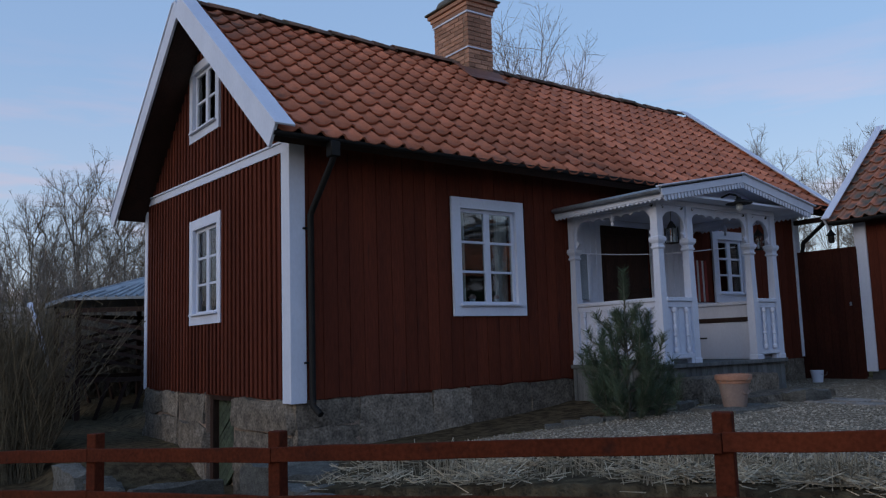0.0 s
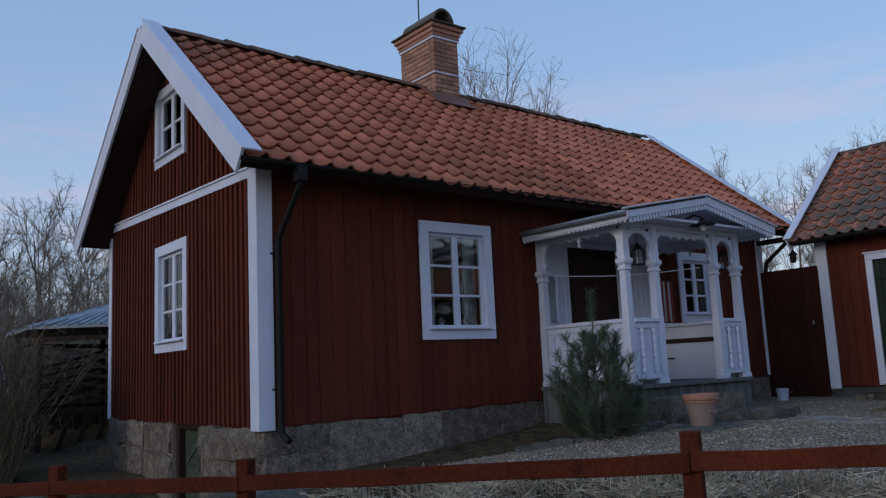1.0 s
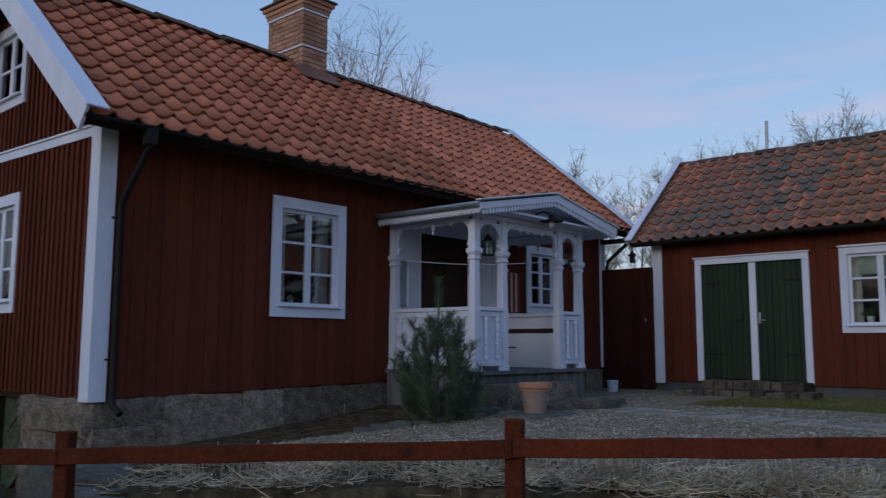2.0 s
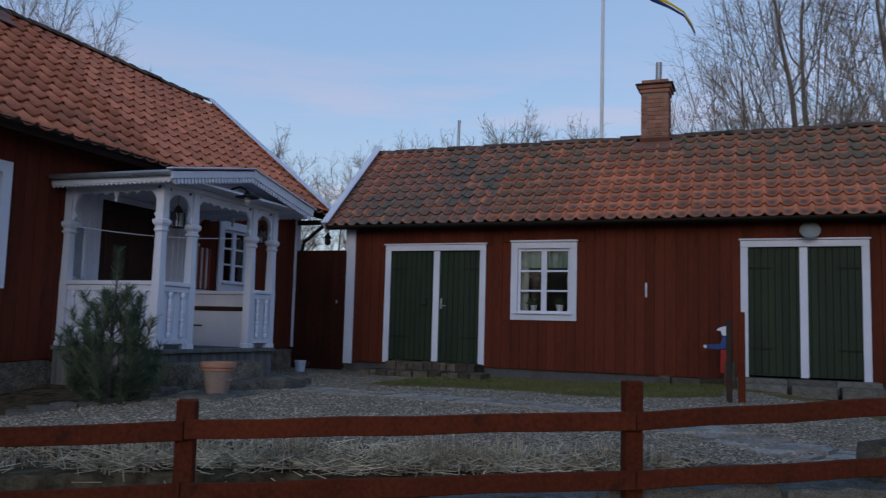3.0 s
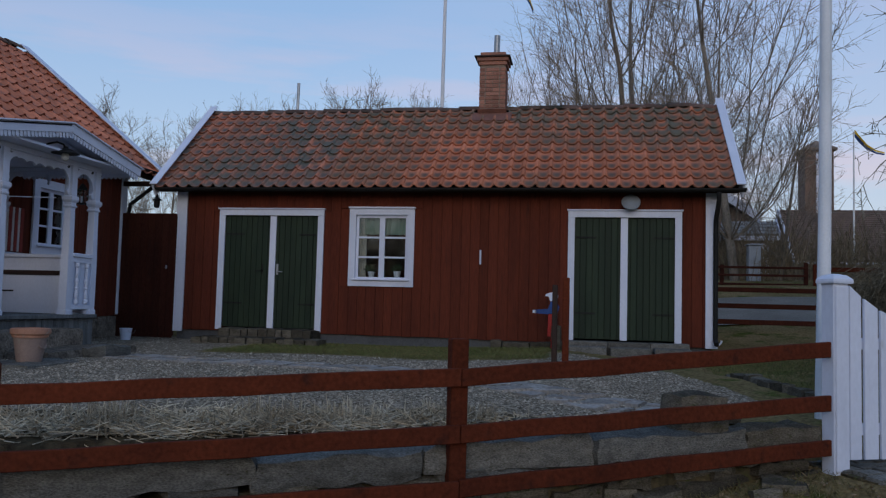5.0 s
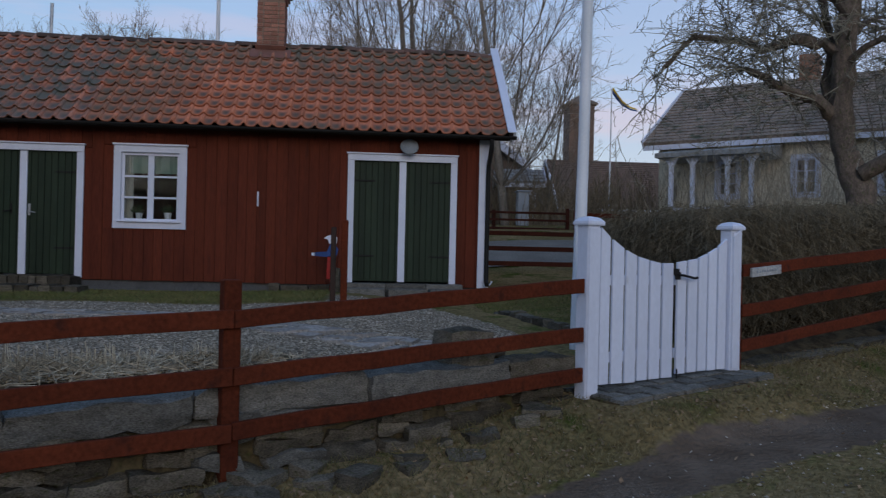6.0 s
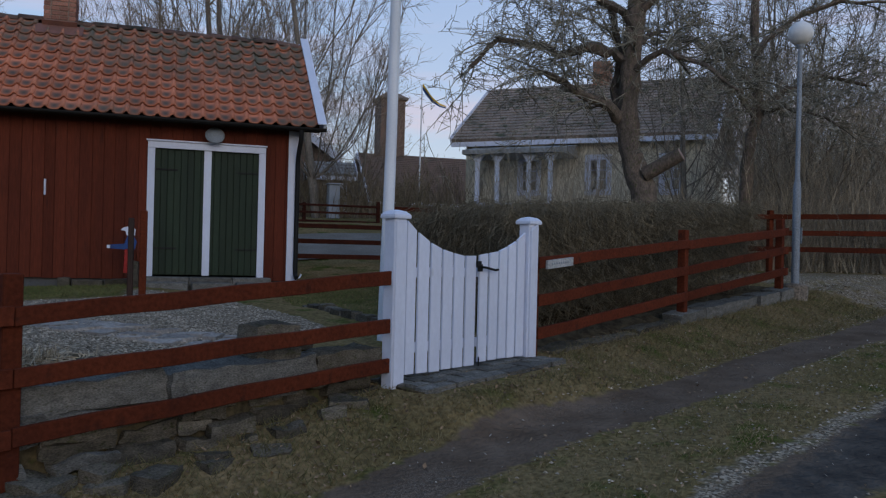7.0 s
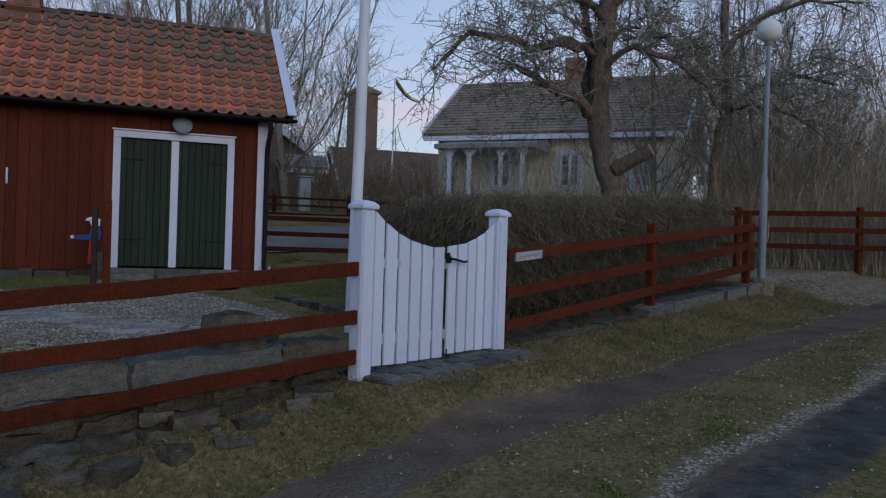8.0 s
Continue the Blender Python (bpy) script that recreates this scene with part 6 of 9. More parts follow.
bx(bm, (12.70, 5.84, 2.50), (12.78, 6.88, 2.58), None, 0.004)
tagged(part("cross_beam", bm, BROWN), "dark beam between the cottage eave and the shed", "beam")
hl = thing("hanging_lantern", "small dark lantern hung under the beam by the gate", "lantern", (12.70, 6.25, 2.15))
bm = bm_new()
lathe(bm, ((0.03, 0.0), (0.05, 0.02), (0.05, 0.12), (0.085, 0.13), (0.03, 0.19), (0.01, 0.24)), (12.70, 6.2, 2.12), 10)
tube(bm, ((12.70, 6.2, 2.34), (12.72, 6.2, 2.52)), 0.004, 5)
part("frame", bm, BLACK, hl)
bk = thing("white_bucket", "small white plastic bucket standing on the gravel", "bucket", (11.85, 6.15, 0.0))
bm = bm_new()
zb = float(ground_z(11.85, 6.15))
lathe(bm, ((0.075, 0.0), (0.095, 0.17), (0.10, 0.17), (0.10, 0.185), (0.088, 0.18), (0.07, 0.03)), (11.85, 6.15, zb), 16)
part("pail", bm, WHITE, bk, smooth=True)
bm = bm_new()
tube(bm, [(11.85 + 0.1 * math.cos(math.pi * k / 8), 6.05 - 0.02 * math.sin(math.pi * k / 8), zb + 0.16 - 0.05 * math.sin(math.pi * k / 8)) for k in range(9)], 0.003, 5)
part("handle", bm, ZINC, bk)

# posts, and a painted wooden cut-out figure by the green doors
zp = float(ground_z(9.5, -0.8))
for x, y, h, r, mat_, lab in ((9.62, -0.72, 0.93, 0.032, BROWN, "weathered dark wooden stake in the lawn"), (9.66, -0.85, 1.02, 0.04, RED_FENCE, "red-painted wooden stake in the lawn")):
    bm = bm_new()
    bx(bm, (x - r, y - r, zp - 0.3), (x + r, y + r, zp + h), None, 0.008)
    tagged(part("wooden_stake", bm, mat_), lab, "post", "stakes in the lawn")
bm = bm_new()
rubble(bm, (12.2, -0.72, -0.1), (12.4, -0.58, 0.33), random.Random(5), 0.02, 2)
tagged(part("standing_stone", bm, STONE_DARK, smooth=True), "narrow grey stone standing by the shed door", "stone")
BLUE = surface("blue_paint", (0.03, 0.08, 0.26), (0.025, 0.065, 0.2), size=9, rough=0.6)
REDP = surface("bright_red_paint", (0.42, 0.03, 0.025), (0.34, 0.025, 0.02), size=9, rough=0.6)
bm = bm_new()
fx = 12.28
for slot, pts in enumerate(((( -0.515, 0.16), (-0.63, 0.14), (-0.645, 0.50), (-0.53, 0.50)),
                            ((-0.33, 0.50), (-0.52, 0.49), (-0.66, 0.49), (-0.69, 0.60), (-0.64, 0.69), (-0.56, 0.68), (-0.52, 0.57), (-0.33, 0.555)),
                            ((-0.50, 0.80), (-0.47, 0.765), (-0.53, 0.755), (-0.55, 0.69), (-0.66, 0.69), (-0.67, 0.78), (-0.60, 0.83)))):
    was = set(bm.faces)
    prism(bm, [(y, z) for y, z in pts], 0.0, 0.02, Matrix(((0, 1, 0, fx), (1, 0, 0, 0), (0, 0, 1, 0), (0, 0, 0, 1))))
    for f in set(bm.faces) - was:
        f.material_index = slot
got = bx(bm, (fx, -0.345, 0.505), (fx + 0.022, -0.29, 0.55))
for f in {f for v in got for f in v.link_faces}:
    f.material_index = 2
got = bx(bm, (fx + 0.022, -0.60, -0.1), (fx + 0.045, -0.57, 0.5))
fig = part("garden_figure", bm, REDP)
fig.data.materials.append(BLUE)
fig.data.materials.append(WHITE)
tagged(fig, "flat wooden garden cut-out painted white, blue and red", "ornament")
# ---- the red fence along the lane, with the white gate ----
M_FENCE = pose(P0.x, P0.y, 0, 0, 0, FENCE_TURN)  # x along the lane, y towards the yard


def rail_top(s):
    return np.interp(s, (-16.0, -9.72, -7.91, -5.02, -2.65, 0.0, 1.8, 4.42, 7.1, 9.0), (-0.36, -0.06, 0.0, 0.145, 0.23, 0.42, 0.54, 0.77, 1.0, 1.15))


RAIL_DROPS = (lambda s: 0.0,
              lambda s: float(np.interp(s, (-5.0, -2.6, 0.0, 2.0, 7.1), (0.32, 0.315, 0.35, 0.33, 0.25))),
              lambda s: float(np.interp(s, (-5.0, -2.6, 0.0, 2.5, 7.1), (0.60, 0.625, 0.646, 0.615, 0.533))))


def fence_run(posts, ends, name, label, half=0.05):
    """Posts (place, height over the upper rail) with three sawn rails nailed to their lane side."""
    fe = thing(name, label, "fence", along(posts[0][0], 0, float(lane_z(posts[0][0]))))
    rnd = random.Random(int(posts[0][0] * 10) + 99)
    for s, over in posts:
        bm = bm_new()
        bx(bm, (s - half, 0.0, float(lane_z(s)) - 0.5), (s + half, 0.095, float(rail_top(s)) + over), M_FENCE, 0.006)
        part("post", bm, RED_FENCE, fe)
    stops = [ends[0]] + [s for s, _ in posts if ends[0] < s < ends[1]] + [ends[1]]
    for a, b in zip(stops, stops[1:]):
        if b - a < 0.08:
            continue
        for drop in RAIL_DROPS:
            bm = bm_new()
            j = rnd.uniform(-0.006, 0.006)
            n, top, low = 6, [], []
            for k in range(n + 1):
                s = a + 0.002 + (b - a - 0.004) * k / n
                z = float(rail_top(a) + (rail_top(b) - rail_top(a)) * k / n) - drop(a) + (drop(a) - drop(b)) * k / n + j + 0.004 * math.sin(3.1 * k + s)
                wide = 0.100 + 0.003 * math.sin(2.3 * k + 5 * s)
                top.append((s, z))
                low.append((s, z - wide))
            prism(bm, low + top[::-1], -0.034, -0.001, M_FENCE)
            sharp = [e for e in bm.edges if len(e.link_faces) == 2 and e.calc_face_angle() > 0.8]
            bmesh.ops.bevel(bm, geom=sharp, offset=0.004, segments=1, affect="EDGES")
            part("rail", bm, RED_FENCE, fe)
    return fe


fence_run(((-14.6, 0.11), (-12.2, 0.11), (-9.72, 0.105), (-7.93, 0.10), (-5.0, 0.107), (-2.576, 0.168)), (-15.5, 0.055), "lane_fence", "red-painted three-rail wooden fence on a low stone wall")
fence_run(((1.72, -0.02), (4.41, 0.11), (7.03, 0.125)), (1.69, 7.13), "lane_fence", "red-painted three-rail wooden fence in front of a hedge", 0.04)
bm = bm_new()
prism(bm, [(1.80, 0.437), (2.18, 0.472), (2.18, 0.548), (1.80, 0.513)], -0.062, -0.038, M_FENCE)
tagged(part("house_sign", bm, SIGN_PALE), "pale grey weathered board nailed to the fence rail", "sign")
bm = bm_new()
for k in range(9):
    bx(bm, (1.86 + k * 0.032, -0.065, 0.474 + k * 0.0028), (1.876 + k * 0.032, -0.061, 0.494 + k * 0.0028), M_FENCE)
part("lettering_bars", bm, GREY_PAINT, bpy.data.objects["house_sign"])

gate = thing("garden_gate", "white picket double gate with a dipped top between capped posts", "gate", along(0.75, 0, -0.4))


def gate_post(s, z0, z1):
    bm = bm_new()
    bx(bm, (s - 0.06, -0.06, z0 - 0.25), (s + 0.06, 0.06, z1 - 0.06), M_FENCE, 0.008)
    gp = part("gate_post", bm, WHITE, gate)
    bm = bm_new()
    bx(bm, (s - 0.052, -0.071, z0 + 0.0), (s + 0.052, -0.061, z1 - 0.10), M_FENCE, 0.003)
    part("facing_board", bm, WHITE, gp)
    bm = bm_new()
    lathe(bm, ((0.112, 0.0), (0.116, 0.012), (0.112, 0.03), (0.075, 0.055), (0.02, 0.065)), (0, 0, 0), 4, M_FENCE @ Matrix.Translation((s, 0, z1 - 0.08)) @ Matrix.Rotation(math.pi / 4, 4, "Z"))
    part("post_cap", bm, WHITE, gp)


gate_post(0.037, -0.42, 0.885)
gate_post(1.595, -0.36, 0.905)
DIP = ((0.137, 0.80), (0.233, 0.726), (0.375, 0.643), (0.51, 0.591), (0.64, 0.562), (0.765, 0.540), (0.905, 0.543), (1.05, 0.564), (1.17, 0.580), (1.29, 0.622), (1.40, 0.670), (1.52, 0.750), (1.64, 0.845))


def dip(s):
    return float(np.interp(s, [d[0] for d in DIP], [d[1] for d in DIP]))


for side, lo, hi, foot, edges in (("near", 0.137, 0.908, -0.360, (0.137, 0.240, 0.256, 0.376, 0.394, 0.511, 0.524, 0.638, 0.651, 0.770, 0.786, 0.908)),
                                  ("far", 0.944, 1.640, -0.322, (0.944, 1.052, 1.068, 1.178, 1.190, 1.294, 1.305, 1.409, 1.420, 1.526, 1.538, 1.640))):
    bm = bm_new()
    bx(bm, (lo, 0.0, -0.20), (min(hi, 1.53), 0.03, -0.125), M_FENCE, 0.004)
    leafg = part("gate_leaf", bm, WHITE, gate)
    bm = bm_new()
    bx(bm, (lo, 0.0, 0.37), (min(hi, 1.53), 0.03, 0.445), M_FENCE, 0.004)
    part("gate_rail", bm, WHITE, leafg)
    rp = random.Random(int(lo * 50))
    for a, b in zip(edges[::2], edges[1::2]):
        base_z = foot + 0.02 * (a - lo) / (hi - lo) + rp.uniform(-0.006, 0.006)
        shift = -0.055 if a > 1.5 else rp.uniform(-0.003, 0.003)
        bm = bm_new()
        a, b = a + 0.004, b - 0.004
        pts = [(a, base_z), (b, base_z), (b, dip(b)), ((a + b) / 2, dip((a + b) / 2)), (a, dip(a))]
        prism(bm, pts, -0.024 + shift, -0.001 + shift, M_FENCE)
        bmesh.ops.bevel(bm, geom=[e for e in bm.edges if e.calc_face_angle(0) > 0.8], offset=0.003, segments=1, affect="EDGES")
        part("picket", bm, WHITE, leafg)
bm = bm_new()
mid_ = 0.926
bx(bm, (mid_ - 0.012, -0.036, 0.415), (mid_ + 0.046, -0.024, 0.475), M_FENCE, 0.002)
tube(bm, [M_FENCE @ Vector(v) for v in ((mid_ + 0.03, -0.03, 0.45), (mid_ + 0.03, -0.075, 0.45), (mid_ + 0.15, -0.08, 0.428), (mid_ + 0.19, -0.075, 0.432))], 0.010, 6)
bx(bm, (mid_ - 0.03, -0.045, 0.455), (mid_ + 0.02, -0.025, 0.50), M_FENCE, 0.002)
part("latch", bm, BLACK, gate)
bm = bm_new()
tube(bm, [M_FENCE @ Vector((mid_ + 0.02, -0.032, -0.39)), M_FENCE @ Vector((mid_ + 0.02, -0.032, -0.28))], 0.006, 6)
part("drop_bolt", bm, BLACK, gate)

# cobbles before the gate
rnd = random.Random(61)
bm = bm_new()
M_SETT = M_FENCE @ Matrix.Translation((0, 0, -0.405)) @ Matrix.Rotation(-0.055, 4, "Y")
bx(bm, (0.02, -0.36, -0.35), (1.62, 0.5, -0.025), M_SETT)
pave = tagged(part("gate_threshold", bm, MOSSY_SOIL), "small grey setts laid before the gate", "pavement", kind="structure")
for j in range(6):
    s, wide = 0.02 + 0.04 * (j % 2), 0.145
    while s < 1.62:
        l = min(rnd.uniform(0.13, 0.21), 1.64 - s) if j else min(rnd.uniform(0.24, 0.36), 1.66 - s)
        if l < 0.06:
            break
        u = -0.40 + j * 0.148
        bm = bm_new()
        rubble(bm, (s + 0.006, u + 0.006, -0.12), (s + l - 0.006, u + wide - 0.004, rnd.uniform(-0.004, 0.006)), rnd, 0.008, 1)
        bmesh.ops.transform(bm, matrix=M_SETT, verts=bm.verts)
        part("sett", bm, SLATE, pave)
        s += l

# the dry stone wall under the fence: big flat coping stones above, rubble below
wallr = thing("stone_wall", "low dry stone retaining wall with long coping slabs", "wall", along(-5, 0.1, -0.6))


def coping_z(s):
    return float(np.interp(s, (-15, -9, -5.0, -2.6, 0.0), (-0.72, -0.52, -0.29, -0.20, -0.13)))


bm = bm_new()
for a in np.arange(-7.6, -0.2, 0.5):
    z = coping_z(a + 0.25) - 0.2
    bx(bm, (a, 0.13, -1.4), (a + 0.5, 0.36, z), M_FENCE)
part("wall_core", bm, MOSSY_SOIL, wallr)
rnd = random.Random(71)
s = -7.7
while s < -0.06:
    w = rnd.uniform(0.7, 1.5)
    b = min(s + w, -0.05)
    if -0.05 - b < 0.3:
        b = -0.05
    bm = bm_new()
    zt = coping_z((s + b) / 2) + rnd.uniform(-0.03, 0.01)
    rubble(bm, (-(b - s) / 2 - 0.012, 0.07 + rnd.uniform(-0.03, 0.02), -0.17), ((b - s) / 2 + 0.012, 0.36 + rnd.uniform(-0.04, 0.06), 0.0), rnd, 0.046, 7)
    lean = math.atan2(coping_z(b) - coping_z(s), b - s)
    bmesh.ops.transform(bm, matrix=M_FENCE @ Matrix.Translation(((s + b) / 2, 0, zt)) @ Matrix.Rotation(-lean, 4, "Y"), verts=bm.verts)
    part("coping_stone", bm, STONE_DARK if rnd.random() < 0.4 else SLATE, wallr, smooth=True)
    s = b
s = -7.7
while s < -0.1:
    w = rnd.uniform(0.20, 0.46)
    z0, z1 = float(lane_z(s)) - 0.25, coping_z(s) - 0.17
    z = z1
    while z > z0:
        h = rnd.uniform(0.05, 0.14)
        bm = bm_new()
        o = rnd.uniform(-0.12, 0.12)
        rubble(bm, (s + o + 0.01, (0.09 if z1 - z < 0.17 else 0.04 - 0.16 * (z1 - z)) + rnd.uniform(-0.03, 0.03), z - h + 0.004), (s + o + w + rnd.uniform(-0.03, 0.02), 0.30, z + 0.004), rnd, 0.05, 4)
        bmesh.ops.transform(bm, matrix=M_FENCE, verts=bm.verts)
        part("wall_stone", bm, STONE_DARK if rnd.random() < 0.85 else SLATE, wallr, smooth=True)
        z -= h
    s += w * 0.96
# stones fallen at its foot
for k in range(34):
    s = rnd.uniform(-5.4, -0.25)
    u, w = rnd.uniform(-0.26, 0.0), rnd.uniform(0.05, 0.15)
    z = float(ground_z(*along(s, u).xy))
    bm = bm_new()
    rubble(bm, (-w, -w * rnd.uniform(0.5, 0.8), -0.07), (w, w * 0.6, w * rnd.uniform(0.15, 0.5)), rnd, 0.035, 3)
    bmesh.ops.transform(bm, matrix=M_FENCE @ Matrix.Translation((s, u, z)) @ Matrix.Rotation(rnd.uniform(-0.7, 0.7), 4, "Z") @ Matrix.Rotation(rnd.uniform(-0.2, 0.2), 4, "X"), verts=bm.verts)
    tagged(part("field_stone", bm, STONE_DARK, smooth=True), "grey stone slipped from the dry wall onto the bank", "stone", "stones at the foot of the wall")
# the wall turns in along the bank to the cottage's corner
RET = pose(2.16, 4.10, 0, 0, 0, math.degrees(math.atan2(2.65, 1.0)))
s = 0.0
while s < 2.75:
    w = min(rnd.uniform(0.5, 0.9), 2.8 - s)
    bm = bm_new()
    zt = -0.36 + 0.02 * s + rnd.uniform(-0.02, 0.02)
    rubble(bm, (s + 0.006, -0.32, zt - 0.16), (s + w - 0.006, 0.10, zt), rnd, 0.03, 4)
    bmesh.ops.transform(bm, matrix=RET, verts=bm.verts)
    part("coping_stone", bm, SLATE, wallr, smooth=True)
    z = zt - 0.165
    while z > -1.1:
        h = rnd.uniform(0.14, 0.26)
        bm = bm_new()
        rubble(bm, (s + 0.01, -0.25, z - h + 0.01), (s + w - 0.01, 0.06 + rnd.uniform(-0.03, 0.04), z), rnd, 0.04, 3)
        bmesh.ops.transform(bm, matrix=RET, verts=bm.verts)
        part("wall_stone", bm, STONE_DARK, wallr, smooth=True)
        z -= h
    s += w
# kerb stones under the fence past the gate
s = 1.9
while s < 7.4:
    w = rnd.uniform(0.5, 1.0)
    z = float(lane_z(s + w / 2))
    bm = bm_new()
    rubble(bm, (-w / 2 + 0.004, -0.06 + rnd.uniform(-0.03, 0.03), -0.3), (w / 2 - 0.004, 0.20, (0.06 if s > 4.2 else 0.0) + 0.012 * s + rnd.uniform(-0.02, 0.01)), rnd, 0.025, 5)
    bmesh.ops.transform(bm, matrix=M_FENCE @ Matrix.Translation((s + w / 2, 0, z)) @ Matrix.Rotation(-0.07, 4, "Y"), verts=bm.verts)
    tagged(part("kerb_stone", bm, SLATE if s > 4.2 else STONE_DARK, smooth=True), "rough grey kerb stone under the fence", "stone", "kerb stones under the fence")
    s += w
# boulders on the wall, a stone trough
for (s, u, sx, sy, sz, lab) in ((-1.86, 0.42, 0.21, 0.16, 0.05, "flat grey stone lying on the coping"), (-0.86, 0.27, 0.18, 0.12, 0.20, "squat dark mossy block of stone on the wall"), (-0.55, 0.62, 0.2, 0.15, 0.06, "flat grey stone lying on the coping")):
    bm = bm_new()
    z = coping_z(s) + 0.0
    rubble(bm, (s - sx, u - sy, z - 0.05), (s + sx, u + sy, z + sz), rnd, 0.03, 3)
    bmesh.ops.transform(bm, matrix=M_FENCE, verts=bm.verts)
    tagged(part("field_stone", bm, STONE_DARK, smooth=True), lab, "stone", "stones on the wall")
# flat rock terraces below the gable
for (x0, y0, x1, y1, z) in ((2.10, 8.10, 3.1, 8.32, -0.75), (1.85, 8.3, 2.1, 9.2, -0.72), (1.75, 9.2, 2.02, 10.4, -0.66), (0.2, 7.3, 1.2, 7.7, -0.92), (2.6, 5.3, 3.2, 6.5, -0.36)):
    bm = bm_new()
    rubble(bm, (x0, y0, -1.3), (x1, y1, z), rnd, 0.05, 6)
    tagged(part("terrace_stone", bm, SLATE, smooth=True), "long flat grey stone edging the terrace by the gable", "stone", "terrace stones")

# the white flagpole by the gate
fp = thing("flagpole", "tall white flagpole standing behind the gate", "flagpole", (6.32, -2.80, -0.3))
bm = bm_new()
tube(bm, ((6.32, -2.82, -0.35), (6.31, -2.85, 1.5), (6.29, -2.88, 5.5), (6.28, -2.90, 9.0)), 0.053, 16, 0.032)
part("pole", bm, POLE_WHITE, fp, smooth=True)
bm = bm_new()
lathe(bm, ((0.02, 0), (0.06, 0.04), (0.07, 0.08), (0.05, 0.13), (0.0, 0.15)), (6.28, -2.86, 9.0), 12)
part("ball_top", bm, POLE_WHITE, fp)
# street lamp at the corner
LX, LY = 8.86, -9.27
lz = float(lane_z(7.4)) - 0.02
sl_ = thing("street_lamp", "grey steel street lamp with an opal globe on a concrete foot", "street lamp", (LX, LY, lz))
bm = bm_new()
lathe(bm, ((0.17, -0.3), (0.165, 0.17), (0.14, 0.20), (0.06, 0.205)), (LX, LY, lz), 14)
part("concrete_foot", bm, GRANITE, sl_)
bm = bm_new()
lathe(bm, ((0.052, 0.20), (0.052, 1.50), (0.044, 1.58), (0.032, 1.64), (0.030, 3.42), (0.052, 3.44), (0.064, 3.49)), (LX, LY, lz), 14)
part("post", bm, GREY_PAINT, sl_, smooth=True)
bm = bm_new()
bmesh.ops.create_uvsphere(bm, u_segments=24, v_segments=14, radius=0.166, matrix=Matrix.Translation((LX, LY, lz + 3.63)))
part("globe", bm, OPAL, sl_, smooth=True)
bm = bm_new()
for z in (0.75,):
    bx(bm, (LX - 0.045, LY - 0.066, lz + z), (LX + 0.045, LY - 0.055, lz + z + 0.22), None, 0.003)
part("hatch", bm, GREY_PAINT, sl_)
# the fence across the side lane
pts2 = [(14.7, -11.1), (13.2, -12.5), (11.6, -14.0), (9.9, -15.6), (8.2, -17.2), (6.4, -18.9)]
fe2 = thing("cross_fence", "red-painted three-rail fence along the wood across the lane", "fence", (*pts2[0], 0.3))
for k, (x, y) in enumerate(pts2):
    z = float(lane_z(9.0)) + 0.25
    bm = bm_new()
    bx(bm, (x - 0.05, y - 0.05, z - 0.7), (x + 0.05, y + 0.05, z + 1.12), None, 0.006)
    part("post", bm, RED_FENCE, fe2)
    if k + 1 < len(pts2):
        x2, y2 = pts2[k + 1]
        ln = math.hypot(x2 - x, y2 - y)
        m = pose(x, y, z, 0, 0, math.degrees(math.atan2(y2 - y, x2 - x)))
        for h in (0.30, 0.62, 0.94):
            bm = bm_new()
            bx(bm, (0.0, -0.085, h), (ln, -0.052, h + 0.10), m, 0.004)
            part("rail", bm, RED_FENCE, fe2)

# flagstones across the yard, from the gate to the porch
rnd = random.Random(91)
path_pts = [(6.05, -1.95), (6.30, -1.35), (6.75, -0.65), (7.35, -0.10), (7.95, 0.55), (8.25, 1.7), (8.35, 2.9), (8.45, 4.2)]
for (xa, ya), (xb, yb) in zip(path_pts, path_pts[1:]):
    ln = math.hypot(xb - xa, yb - ya)
    m = pose(xa, ya, 0, 0, 0, math.degrees(math.atan2(yb - ya, xb - xa)))
    u = 0.0
    while u < ln - 0.05:
        w = min(rnd.uniform(0.20, 0.34), ln - u)
        v = -0.32
        while v < 0.28:
            h = min(rnd.uniform(0.16, 0.30), 0.33 - v)
            c = m @ Vector((u + w / 2, v + h / 2, 0))
            z = float(ground_z(c.x, c.y))
            bm = bm_new()
            rubble(bm, (u + 0.008, v + 0.008, z - 0.06), (u + w - 0.008, v + h - 0.008, z + 0.014 + rnd.uniform(-0.006, 0.006)), rnd, 0.016, 2)
            bmesh.ops.transform(bm, matrix=m, verts=bm.verts)
            tagged(part("flagstone", bm, PAVER, smooth=True), "flat pale grey flagstone set in the gravel", "flagstone", "flagstone path")
            v += h
        u += w
# small stones edging the lawn beside the gate
ed_pts = [(9.7, -2.67), (8.65, -2.74), (7.8, -2.80), (7.25, -2.98), (7.0, -3.2)]
